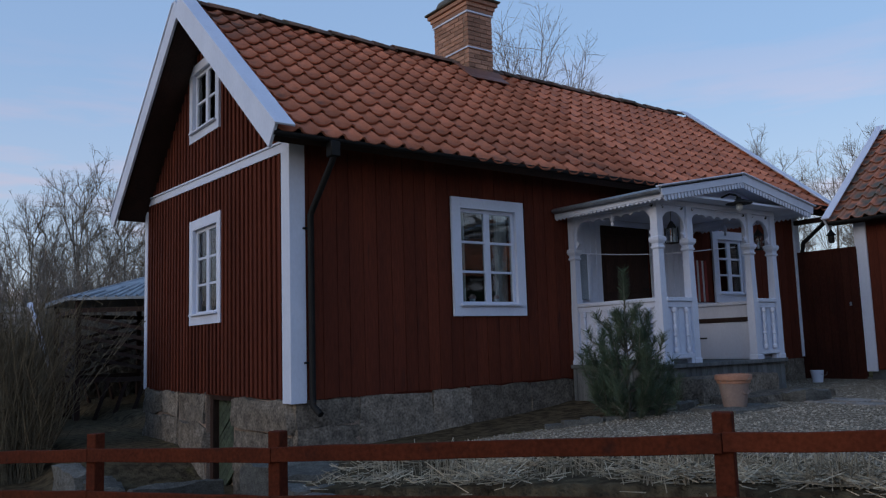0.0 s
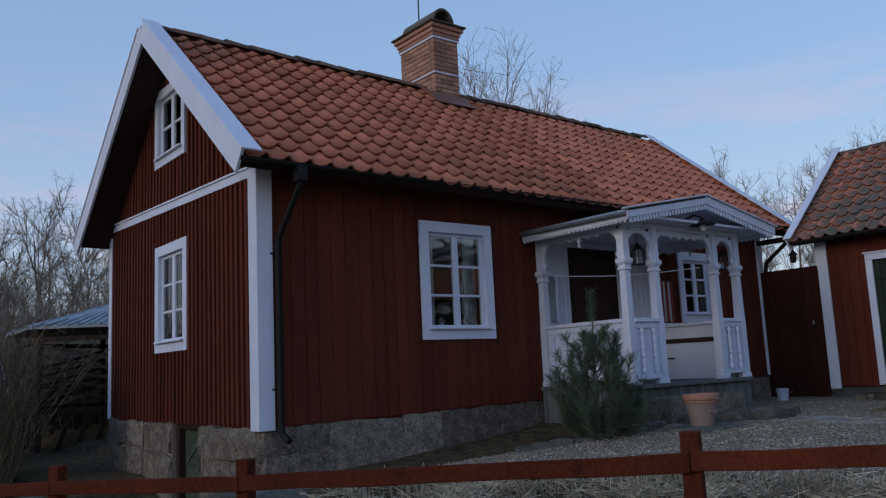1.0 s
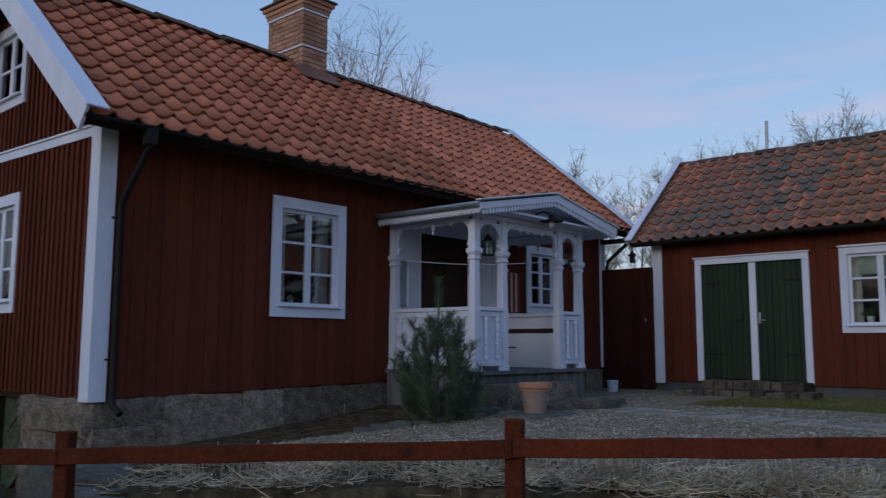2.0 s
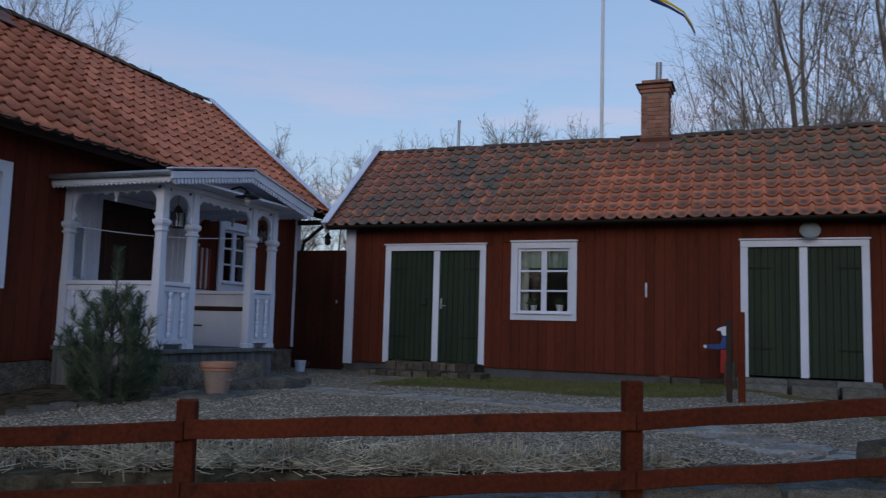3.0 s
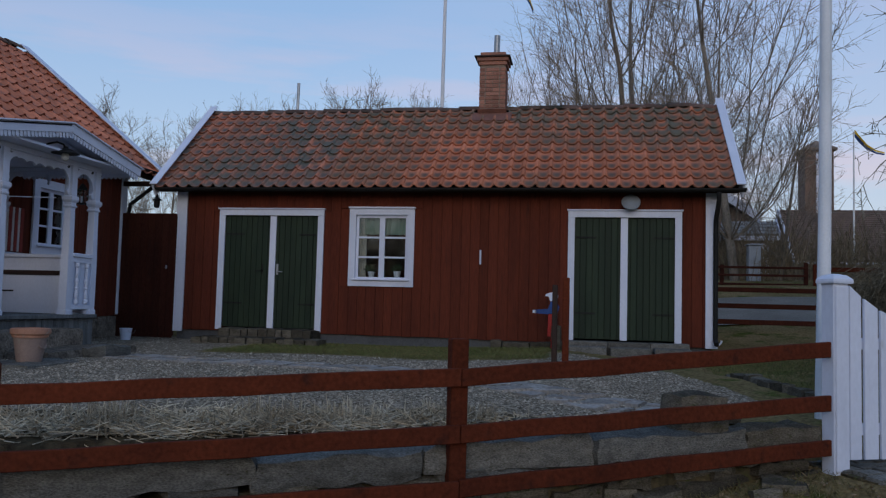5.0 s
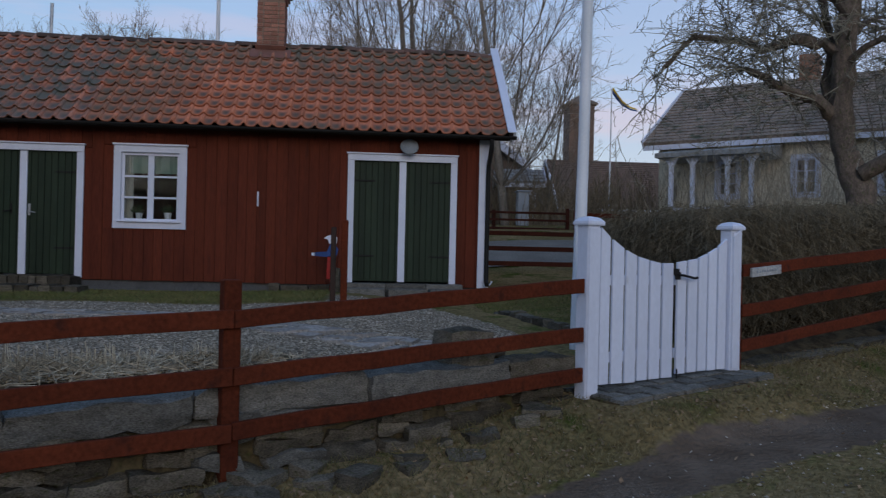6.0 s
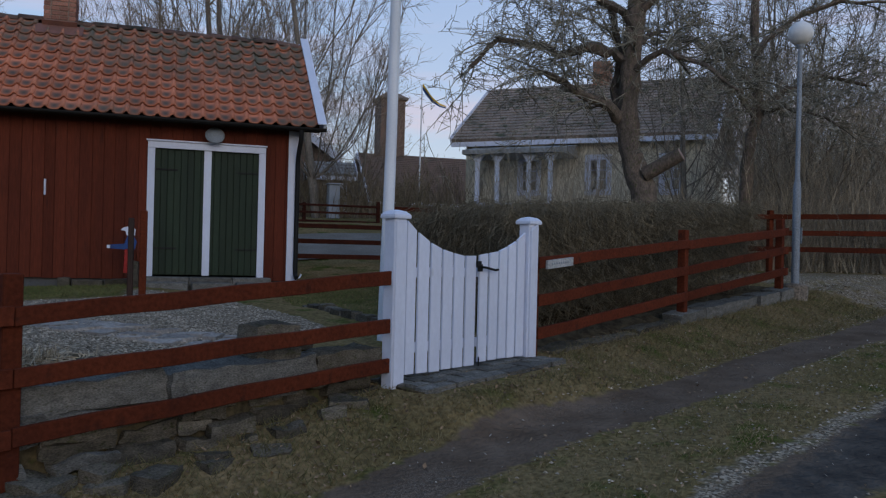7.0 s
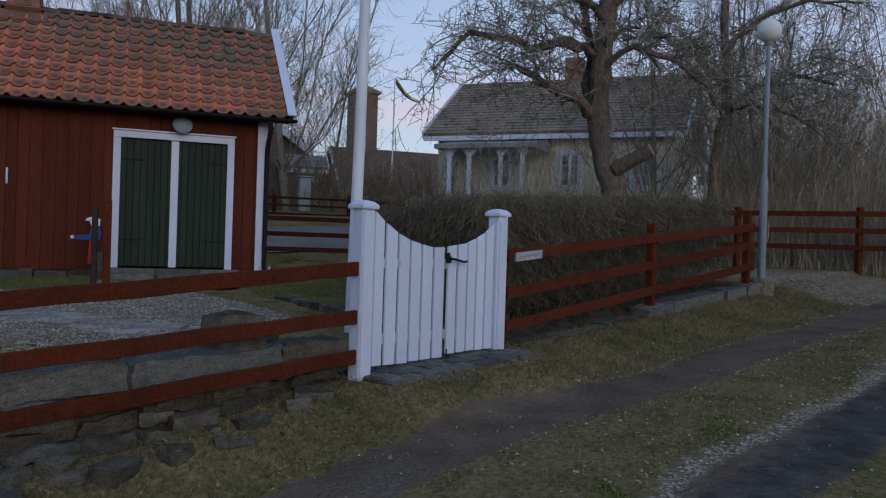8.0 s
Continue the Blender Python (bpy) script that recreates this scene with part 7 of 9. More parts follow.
for (xa, ya), (xb, yb) in zip(ed_pts, ed_pts[1:]):
    n = max(2, round(math.hypot(xb - xa, yb - ya) / 0.26))
    for k in range(n):
        x, y = xa + (xb - xa) * (k + 0.5) / n, ya + (yb - ya) * (k + 0.5) / n
        z = float(ground_z(x, y))
        bm = bm_new()
        rubble(bm, (-0.11, -0.07, -0.06), (0.11, 0.07, 0.06 + rnd.uniform(-0.02, 0.02)), rnd, 0.02, 2)
        bmesh.ops.transform(bm, matrix=pose(x, y, z, 0, 0, math.degrees(math.atan2(yb - ya, xb - xa)) + rnd.uniform(-8, 8)), verts=bm.verts)
        tagged(part("lawn_edging_stone", bm, STONE_DARK, smooth=True), "small rough stone edging the lawn", "stone", "edging stones of the lawn")
# ---- plants ----
def bare_tree(seed, height, spread, base, trunk_r, limbs=16, twig=0.006, rise=0.55, subs=10, fork=5, tips=3, girth=0.35):
    """A leafless tree with a rounded crown: limbs (thick) and twigs (thin) as segments, about its own foot."""
    rnd = random.Random(seed)
    thick, thin = [], []

    def shake(k):
        return Vector((rnd.gauss(0, k), rnd.gauss(0, k), rnd.gauss(0, k)))

    def path(p, d, length, n, wob, lift):
        pts = [p]
        for _ in range(n):
            d = (d + shake(wob) + Vector((0, 0, lift))).normalized()
            pts.append(pts[-1] + d * length / n)
        return pts

    def lay_out(out, pts, r0, r1):
        n = len(pts) - 1
        for k in range(n):
            out.append((*pts[k], *pts[k + 1], r0 + (r1 - r0) * k / n, r0 + (r1 - r0) * (k + 1) / n))

    def on(pts, t):
        t *= len(pts) - 1
        i = min(int(t), len(pts) - 2)
        return pts[i].lerp(pts[i + 1], t - i), (pts[i + 1] - pts[i]).normalized()

    trunk = path(Vector((0, 0, -0.3)), Vector((0.02, 0.01, 1)), height * 0.88, 9, 0.05, 0.05)
    lay_out(thick, trunk, trunk_r, trunk_r * 0.16)
    mid, tall = (base + height) / 2, (height - base) / 2
    for k in range(limbs):
        az = 2.4 * k + rnd.uniform(-0.4, 0.4)
        v = -0.55 + 1.5 * (k + rnd.random()) / limbs
        v = min(v, 0.97)
        flat = math.sqrt(max(0.02, 1 - v * v)) * rnd.uniform(0.82, 1.08)
        tip = Vector((spread * flat * math.cos(az), spread * flat * math.sin(az), mid + tall * v * rnd.uniform(0.92, 1.04)))
        z0 = max(base * 0.55, tip.z - (1.0 + rise) * spread * flat * rnd.uniform(0.8, 1.2) - 0.08 * height)
        start, _ = on(trunk, min(0.95, (z0 + 0.3) / (height * 0.88)))
        pts = []
        elbow = start.lerp(Vector((tip.x, tip.y, start.z + (tip.z - start.z) * 0.35)), 0.6)
        for q in range(8):
            t = q / 7
            pts.append(start * (1 - t) ** 2 + elbow * 2 * t * (1 - t) + tip * t * t + shake(0.012 * height * 0.25) * (1 if 0 < q < 7 else 0))
        r0 = trunk_r * girth * rnd.uniform(0.8, 1.2)
        lay_out(thick, pts, r0, twig * 1.6)
        for _ in range(subs):
            t = rnd.uniform(0.22, 1.0)
            p, d = on(pts, t)
            out = Vector((p.x, p.y, 0)).normalized() if p.xy.length > 0.1 else shake(1)
            d2 = (d * 0.7 + out * 0.35 + shake(0.55) + Vector((0, 0, 0.35))).normalized()
            sub = path(p, d2, height * rnd.uniform(0.09, 0.19) * (1.15 - 0.45 * t), 4, 0.10, 0.07)
            lay_out(thin, sub, twig * 2.4, twig)
            for _ in range(fork):
                p2, e = on(sub, rnd.uniform(0.2, 1.0))
                d3 = (e * 0.8 + shake(0.5) + Vector((0, 0, 0.22))).normalized()
                tw = path(p2, d3, height * rnd.uniform(0.035, 0.085), 3, 0.12, 0.05)
                lay_out(thin, tw, twig * 1.2, twig * 0.7)
                for _ in range(tips):
                    p3, g = on(tw, rnd.uniform(0.25, 1.0))
                    d4 = (g * 0.9 + shake(0.5)).normalized()
                    lay_out(thin, path(p3, d4, height * rnd.uniform(0.018, 0.045), 1, 0.0, 0.0), twig * 0.8, twig * 0.5)
    return thick, thin


def round_limbs(segs, n=8):
    vs, fs = [], []
    for s in segs:
        p0, p1 = Vector(s[0:3]), Vector(s[3:6])
        d = (p1 - p0).normalized()
        a = d.cross(Vector((0, 0, 1)) if abs(d.z) < 0.9 else Vector((1, 0, 0))).normalized()
        b = d.cross(a)
        base = len(vs)
        for p, r in ((p0 - d * s[6] * 0.25, s[6]), (p1 + d * s[7] * 0.25, s[7])):
            for k in range(n):
                t = 2 * math.pi * k / n
                vs.append(tuple(p + r * (a * math.cos(t) + b * math.sin(t))))
        for k in range(n):
            fs.append((base + k, base + (k + 1) % n, base + n + (k + 1) % n, base + n + k))
    return vs, fs


TREES = {}


def tree(kind, at, scale, turn, label, args=None, name="bare_tree", group="leafless trees", bark=None, twigs=None):
    """A tree of a kind, built once and then copied."""
    z = float(ground_z(at[0], at[1])) if len(at) == 2 else at[2]
    m = Matrix.Translation((at[0], at[1], z)) @ Matrix.Rotation(turn, 4, "Z") @ Matrix.Scale(scale, 4)
    if kind not in TREES:
        thick, thin = bare_tree(**args)
        t = thing(name, label, "tree", (0, 0, 0), group)
        stuff("trunk", *round_limbs(thick), bark or BARK, parent=t, smooth=True)
        stuff("crown", *sticks(thin), twigs or TWIG, parent=t)
        for o in t.children:
            del o["kind"]
        TREES[kind] = t
        t.matrix_basis = m
        return t
    t = copy_thing(TREES[kind], Matrix.Identity(4))
    t.matrix_basis = m
    return tagged(t, label)


A_TALL = dict(seed=11, height=15.0, spread=3.2, base=2.0, trunk_r=0.15, limbs=34, twig=0.0046, rise=1.1, subs=8, fork=5, tips=3, girth=0.19)
A_BACK = dict(seed=29, height=10.0, spread=2.3, base=3.0, trunk_r=0.12, limbs=26, twig=0.0048, rise=0.8, subs=11, fork=6, tips=3, girth=0.20)
A_FINE = dict(seed=23, height=10.0, spread=2.5, base=1.6, trunk_r=0.11, limbs=24, twig=0.0046, rise=1.1, subs=8, fork=5, tips=3, girth=0.17)
A_ALDER = dict(seed=37, height=11.0, spread=2.7, base=3.2, trunk_r=0.15, limbs=24, twig=0.0080, rise=0.5, subs=12, fork=6, tips=3, girth=0.28)
A_WIDE = dict(seed=52, height=9.0, spread=3.3, base=1.8, trunk_r=0.14, limbs=22, twig=0.0050, rise=0.6, subs=8, fork=5, tips=3, girth=0.20)
KINDS = {"tall": A_TALL, "back": A_BACK, "fine": A_FINE, "alder": A_ALDER, "wide": A_WIDE}
for label, low, rows in (
        ("tall leafless tree with fine grey twigs behind the shed", None, (("tall", 27.7, -2.2, 1.0, 0.3), ("fine", 28.2, -3.1, 1.45, 1.2), ("fine", 25.3, -5.5, 1.30, 2.1), ("tall", 34.0, -6.4, 0.74, 4.1), ("fine", 26.7, -0.3, 0.92, 4.4), ("fine", 27.2, 1.0, 0.74, 3.0), ("fine", 26.1, -6.9, 0.62, 5.4))),
        ("distant leafless tree with a rounded crown beyond the shed", None, (("alder", 45.0, 12.2, 1.12, 0.2), ("alder", 45.0, 8.8, 1.05, 1.7), ("alder", 45.0, 16.2, 1.04, 2.2), ("fine", 46.0, 18.6, 1.18, 3.0), ("alder", 46.0, 20.8, 1.05, 0.9), ("fine", 44.0, 23.4, 1.12, 5.0), ("alder", 42.0, 26.0, 1.02, 5.5), ("wide", 47.0, 14.2, 1.15, 3.9), ("fine", 40.0, 28.5, 1.10, 2.5))),
        ("leafless tree behind the cottage roof", None, (("back", 16.2, 17.0, 1.0, 0.8), ("back", 18.2, 17.8, 0.86, 2.8), ("back", 21.0, 18.0, 0.72, 1.1), ("back", 23.5, 18.5, 0.78, 4.0))),
        ("dark leafless alder on the low ground beyond the pavilion", -1.5, (("alder", 7.6, 35.0, 0.86, 0.4), ("alder", 5.3, 35.0, 0.74, 2.0), ("wide", 3.6, 33.0, 0.78, 3.1), ("alder", 9.6, 37.0, 0.80, 4.9), ("alder", 1.5, 36.0, 0.74, 1.3), ("alder", 11.6, 38.0, 0.78, 3.3), ("wide", 6.6, 33.5, 0.72, 5.2))),
        ("leafless tree at the edge of the wood beyond the lane", None, (("fine", 17.0, -16.6, 0.9, 1.9), ("fine", 22.0, -19.0, 1.0, 4.1), ("fine", 16.0, -20.5, 0.85, 0.7), ("wide", 14.6, -14.6, 0.72, 2.6), ("wide", 18.8, -14.4, 0.8, 0.2), ("wide", 12.6, -17.6, 0.74, 3.7)))):
    for kind, x, y, sc, tn in rows:
        tree(kind, (x, y) if low is None else (x, y, low), sc, tn, label, KINDS[kind])

# the old apple trees behind the hedge
TO_R = Vector((-0.546, -0.836, 0.0))
AWAY = Vector((0.836, -0.546, 0.0))


def apple_tree(foot, trunk, limbs, seed, label, girth, more, stub=None):
    """An old fruit tree: limbs are (across, up, away) points from its foot; arching twigs full of short spurs grow along them."""
    rnd = random.Random(seed)
    ap = thing("apple_tree", label, "tree", foot, "old apple trees")
    base = Vector(foot)

    def at(p):
        return base + TO_R * p[0] + Vector((0, 0, p[1])) + AWAY * (p[2] if len(p) > 2 else 0.0)

    def bend(pts, wob):
        out = []
        for a, b in zip(pts, pts[1:]):
            for k in range(3):
                out.append(a.lerp(b, k / 3) + Vector((rnd.gauss(0, wob), rnd.gauss(0, wob), rnd.gauss(0, wob))))
        return out + [pts[-1]]

    bm = bm_new()
    tp = [at(p) for p in trunk]
    for k in range(2):
        tp = [tp[0]] + [q for a, b in zip(tp, tp[1:]) for q in (a.lerp(b, 0.25), a.lerp(b, 0.75))] + [tp[-1]]
    tube(bm, tp, girth, 14, girth * 0.5)
    for v in bm.verts:
        v.co += noise.noise_vector(v.co * 4.0) * girth * 0.26 + noise.noise_vector(v.co * 11.0) * girth * 0.14
    part("trunk", bm, BARK_MOSS, ap, smooth=True)
    segs = []

    def spray(p, d, length, r, level):
        n = 7 if level == 0 else 4
        pts = [p]
        for k in range(n):
            d = (d + Vector((rnd.gauss(0, 0.16), rnd.gauss(0, 0.16), rnd.gauss(0, 0.14) + (0.12 if k < 2 else -0.17) * (1.0 if level == 0 else 0.4)))).normalized()
            pts.append(pts[-1] + d * length / n)
        for k in range(n):
            ra, rb = r * (1 - 0.75 * k / n), r * (1 - 0.75 * (k + 1) / n)
            segs.append((*pts[k], *pts[k + 1], max(ra, 0.005), max(rb, 0.004)))
            for q in range(1 if level == 0 else rnd.randint(0, 1)):
                o = Vector((rnd.gauss(0, 1), rnd.gauss(0, 1), rnd.gauss(0.4, 0.8))).normalized()
                c = pts[k].lerp(pts[k + 1], rnd.random())
                segs.append((*c, *(c + o * rnd.uniform(0.05, 0.16)), 0.006, 0.004))
        if level < 2:
            for k in range(5 if level == 0 else 3):
                t = rnd.uniform(0.15, 0.95) * n
                i = min(int(t), n - 1)
                o = Vector((rnd.gauss(0, 1), rnd.gauss(0, 1), rnd.gauss(0.1, 0.6))).normalized()
                spray(pts[i].lerp(pts[i + 1], t - i), (d * 0.7 + o * 0.8).normalized(), length * rnd.uniform(0.35, 0.6), r * 0.55, level + 1)

    for ln_, thick_, n_ in limbs:
        pts = bend([at(p) for p in ln_], 0.03)
        bm = bm_new()
        tube(bm, pts, thick_, 8, thick_ * 0.35)
        for v in bm.verts:
            v.co += noise.noise_vector(v.co * 7.0) * thick_ * 0.35
        part("limb", bm, BARK_MOSS, ap, smooth=True)
        for k in range(round(n_ * 1.3)):
            t = (0.25 + 0.75 * rnd.random()) * (len(pts) - 1)
            i = min(int(t), len(pts) - 2)
            d = (pts[i + 1] - pts[i]).normalized()
            o = Vector((rnd.gauss(0, 1), rnd.gauss(0, 1), rnd.gauss(0.25, 0.8))).normalized()
            spray(pts[i].lerp(pts[i + 1], t - i), (d * 0.8 + o).normalized(), rnd.uniform(0.8, 1.9), 0.016, 0)
    for k in range(more):
        i = rnd.randint(len(tp) // 2, len(tp) - 1)
        spray(tp[i], Vector((rnd.gauss(0, 1), rnd.gauss(0, 1), rnd.gauss(0.5, 0.6))).normalized(), rnd.uniform(0.9, 1.7), 0.022, 0)
    stuff("crown", *sticks(segs), LICHEN_TWIG, parent=ap)
    if stub:
        a, b = at(stub[0]), at(stub[1])
        d = (b - a).normalized()
        bm = bm_new()
        tube(bm, (a, a.lerp(b, 0.5), b), 0.125, 12, 0.115)
        part("stub", bm, BARK_MOSS, ap, smooth=True)
        bm = bm_new()
        lathe(bm, ((0.112, 0.0), (0.112, 0.010), (0.05, 0.012)), (0, 0, 0), 12, Matrix.Translation(b - d * 0.004) @ d.to_track_quat("Z", "Y").to_matrix().to_4x4())
        part("sawn_face", bm, TERRACOTTA, ap)
    return ap


az = float(ground_z(11.6, -8.65))
U = 1.52 - az
apple_tree((11.6, -8.65, az), ((0.02, -0.3), (0.0, U), (-0.25, U + 0.5), (-0.36, U + 1.3), (-0.30, U + 2.3), (-0.23, U + 3.3), (-0.18, U + 4.5), (-0.1, U + 5.6)), (
    (((-0.34, U + 2.25), (-0.6, U + 2.45, -0.1), (-1.0, U + 2.48, -0.2), (-1.5, U + 2.40, -0.3), (-1.75, U + 2.6, -0.3), (-2.5, U + 2.65, -0.4), (-3.0, U + 2.2, -0.4)), 0.10, 22),
    (((-0.36, U + 1.3), (-0.7, U + 1.55, -0.3), (-1.25, U + 1.75, -0.5), (-1.7, U + 2.05, -0.6)), 0.11, 14),
    (((-0.40, U + 1.2), (-0.56, U + 1.9, 0.2), (-0.5, U + 2.6, 0.3), (-0.75, U + 3.4, 0.3)), 0.11, 9),
    (((-0.32, U + 2.1), (0.2, U + 2.4, -0.3), (0.75, U + 2.15, -0.5), (1.35, U + 1.65, -0.6)), 0.07, 20),
    (((-0.24, U + 3.1), (0.35, U + 3.6, -0.2), (0.95, U + 3.9, -0.3), (1.7, U + 3.7, -0.3)), 0.07, 16),
    (((-0.25, U + 2.9), (-0.8, U + 3.4, -0.2), (-1.6, U + 3.7, -0.2), (-2.5, U + 3.6, -0.2)), 0.08, 18),
    (((-0.28, U + 2.6), (-0.1, U + 2.9, 0.8), (0.3, U + 3.2, 1.6)), 0.07, 10),
    (((-0.2, U + 4.2), (-0.7, U + 4.9), (-1.5, U + 5.3)), 0.06, 12),
    (((-0.18, U + 4.3), (0.3, U + 5.0), (1.0, U + 5.4)), 0.06, 12),
), 83, "gnarled old apple tree with mossy limbs and a sawn-off stub", 0.225, 14, ((-0.05, U + 0.40, -0.12), (0.52, U + 0.72, -0.25)))
bz = float(ground_z(13.55, -12.14))
V = 1.7 - bz
apple_tree((13.55, -12.14, bz), ((0.0, -0.3), (0.02, V), (0.05, V + 1.1), (0.25, V + 1.9), (0.15, V + 3.2), (0.1, V + 4.4)), (
    (((0.2, V + 1.8), (0.7, V + 2.3), (1.4, V + 2.5), (2.3, V + 2.3)), 0.08, 18),
    (((0.2, V + 2.2), (-0.4, V + 2.9), (-1.1, V + 3.3), (-1.9, V + 3.3)), 0.08, 16),
    (((0.15, V + 3.0), (0.8, V + 3.7), (1.7, V + 4.0), (2.7, V + 3.9)), 0.07, 16),
    (((0.2, V + 1.7), (-0.2, V + 2.1, -0.7), (-0.5, V + 2.2, -1.4)), 0.07, 12),
    (((0.2, V + 1.9), (0.9, V + 1.8, -0.5), (1.6, V + 1.4, -0.8)), 0.06, 14),
    (((0.12, V + 4.2), (-0.5, V + 4.9), (-1.2, V + 5.2)), 0.06, 10),
), 84, "mossy old apple tree with spreading limbs by the wood", 0.14, 16)

# the clipped leafless hedge behind the fence
rng = np.random.default_rng(17)
n = 78000
hs_, hu = rng.uniform(1.8, 7.3, n), rng.uniform(0.40, 1.75, n)
hx, hy = P0.x + D.x * hs_ + NRM.x * hu, P0.y + D.y * hs_ + NRM.y * hu
top = 0.955 + 0.056 * hs_
hz0 = ground_z(hx, hy)
hz = hz0 + (top - hz0) * np.sqrt(rng.uniform(0, 1, n)) + rng.normal(0, 0.03, n)
dirs = rng.normal(0, 1, (n, 3))
dirs[:, 2] = np.abs(dirs[:, 2]) * 1.1 + 0.25
dirs /= np.linalg.norm(dirs, axis=1, keepdims=True)
ln = rng.uniform(0.07, 0.22, n)[:, None]
p = np.stack([hx, hy, hz], 1)
v, f = sticks(np.concatenate([p - dirs * ln, p, np.full((n, 1), 0.0026), np.full((n, 1), 0.0014)], 1))
stuff("hedge", v, f, HEDGE, "clipped leafless brown hedge behind the red fence", "hedge")
# a second hedge round the far garden
n = 13000
a = rng.uniform(0, 1, n)
hx = 8.6 + 3.4 * a + rng.uniform(-0.5, 0.5, n)
hy = -5.15 + 0.1 * a + rng.uniform(-0.5, 0.5, n)
hz0 = ground_z(hx, hy)
hz = hz0 + (1.15) * np.sqrt(rng.uniform(0, 1, n))
dirs = rng.normal(0, 1, (n, 3))
dirs[:, 2] = np.abs(dirs[:, 2]) + 0.3
dirs /= np.linalg.norm(dirs, axis=1, keepdims=True)
p = np.stack([hx, hy, hz], 1)
v, f = sticks(np.concatenate([p - dirs * rng.uniform(0.1, 0.3, n)[:, None], p, np.full((n, 1), 0.005), np.full((n, 1), 0.0025)], 1))
stuff("hedge", v, f, HEDGE, "thin leafless hedge along the garden path", "hedge")


def thicket(name, box, n, height, material, label, r=0.006, seed=3, floor=None, turn=0.0, at=(0.0, 0.0)):
    """Upright bare shoots, as a thicket."""
    g = np.random.default_rng(seed)
    a_, b_ = g.uniform(box[0], box[2], n), g.uniform(box[1], box[3], n)
    x, y = at[0] + a_ * math.cos(turn) - b_ * math.sin(turn), at[1] + a_ * math.sin(turn) + b_ * math.cos(turn)
    z = ground_z(x, y) if floor is None else np.full(n, floor)
    h = height * g.uniform(0.35, 1.0, n)
    segs_ = []
    lean = g.normal(0, 0.22, (n, 2))
    p0 = np.stack([x, y, z], 1)
    p1 = p0 + np.stack([lean[:, 0] * h * 0.5, lean[:, 1] * h * 0.5, h * 0.5], 1)
    lean2 = lean + g.normal(0, 0.22, (n, 2))
    p2 = p1 + np.stack([lean2[:, 0] * h * 0.5, lean2[:, 1] * h * 0.5, h * 0.5], 1)
    rr = r * g.uniform(0.6, 1.4, n)[:, None]
    segs_ = [np.concatenate([p0, p1, rr, rr * 0.8], 1), np.concatenate([p1, p2, rr * 0.8, rr * 0.4], 1)]
    for k in range(6):
        t = g.uniform(-0.7, 1.0, (n, 1))
        q = np.where(t > 0, p1 + (p2 - p1) * t, p1 + (p0 - p1) * -t)
        d = g.normal(0, 1, (n, 3))
        d[:, 2] = np.abs(d[:, 2]) + 0.4
        d /= np.linalg.norm(d, axis=1, keepdims=True)
        segs_.append(np.concatenate([q, q + d * (g.uniform(0.06, 0.2, n) * h)[:, None], rr * 0.6, rr * 0.3], 1))
    v_, f_ = sticks(np.concatenate(segs_))
    return stuff(name, v_, f_, material, label, "shrubs")


thicket("thicket", (0.7, 0.5, 13.0, 6.0), 5600, 3.9, WOOD_TWIG, "dense leafless thicket along the cross fence", 0.0052, 4, None, radians(-136.5), (14.2, -11.4))
thicket("thicket", (-0.6, 0.3, 13.0, 2.0), 3600, 1.7, WOOD_TWIG, "low leafless brush behind the cross fence", 0.0045, 5, None, radians(-136.5), (14.2, -11.4))
thicket("thicket", (0.7, 6.0, 14.0, 12.0), 1700, 6.2, WOOD_TWIG, "tall leafless saplings deeper in the wood", 0.0085, 15, None, radians(-136.5), (14.2, -11.4))
thicket("thicket", (0.0, 5.0, 1.6, 12.0), 220, 6.0, WOOD_TWIG, "leafless saplings beside the yellow house", 0.012, 25, None, radians(-136.5), (14.2, -11.4))
thicket("thicket", (14.0, -13.6, 20.5, -8.6), 800, 2.7, WOOD_TWIG, "leafless shrubs before the yellow house", 0.0055, 6)
thicket("thicket", (24.5, -11.0, 32.0, -5.6), 900, 1.9, TWIG_PALE, "brown bushes in the far gardens", 0.010, 7)
# added backing that blocks the bright ground seen through the pavilion's slats
thicket("thicket", (3.2, 20.2, 9.5, 22.5), 2600, 3.3, BARK, "dense bare shoots added as a dark backing behind the pavilion", 0.02, 19, -1.3)
thicket("reeds", (1.15, 11.3, 1.80, 12.8), 1300, 2.6, TWIG_PALE, "tall dry reed stems beside the pavilion", 0.006, 8, -1.05)
thicket("thicket", (-2.0, 22.5, 11.0, 30.0), 3400, 5.2, TWIG, "dark leafless bushes beyond the pavilion", 0.014, 9, -1.6)

# an unseen wood added beyond the lane, to darken what the panes mirror
thicket("far_wood", (-80.0, -70.0, -62.0, 70.0), 1500, 13.0, WOOD_TWIG, "unseen band of bare stems added to darken the window reflections", 0.30, 33)

# the young pine by the porch
pine = thing("young_pine", "bushy young pine with upright shoots in the bed by the porch", "shrub", (6.25, 5.0, float(ground_z(6.25, 5.0))))
PXp = Vector((6.25, 5.0, float(ground_z(6.25, 5.0))))
rnd = random.Random(14)
stems, needles = [], []


def needle_shoot(a, b, dens):
    d = b - a
    n_ = int(d.length * dens)
    dn = d.normalized()
    for k in range(n_):
        p_ = a.lerp(b, rnd.random())
        o = Vector((rnd.gauss(0, 1), rnd.gauss(0, 1), rnd.gauss(0, 1)))
        o = (o - dn * o.dot(dn)).normalized()
        e = (o * 0.75 + dn * 0.75).normalized() * rnd.uniform(0.065, 0.11)
        needles.append((*p_, *(p_ + e), 0.0019, 0.0008))


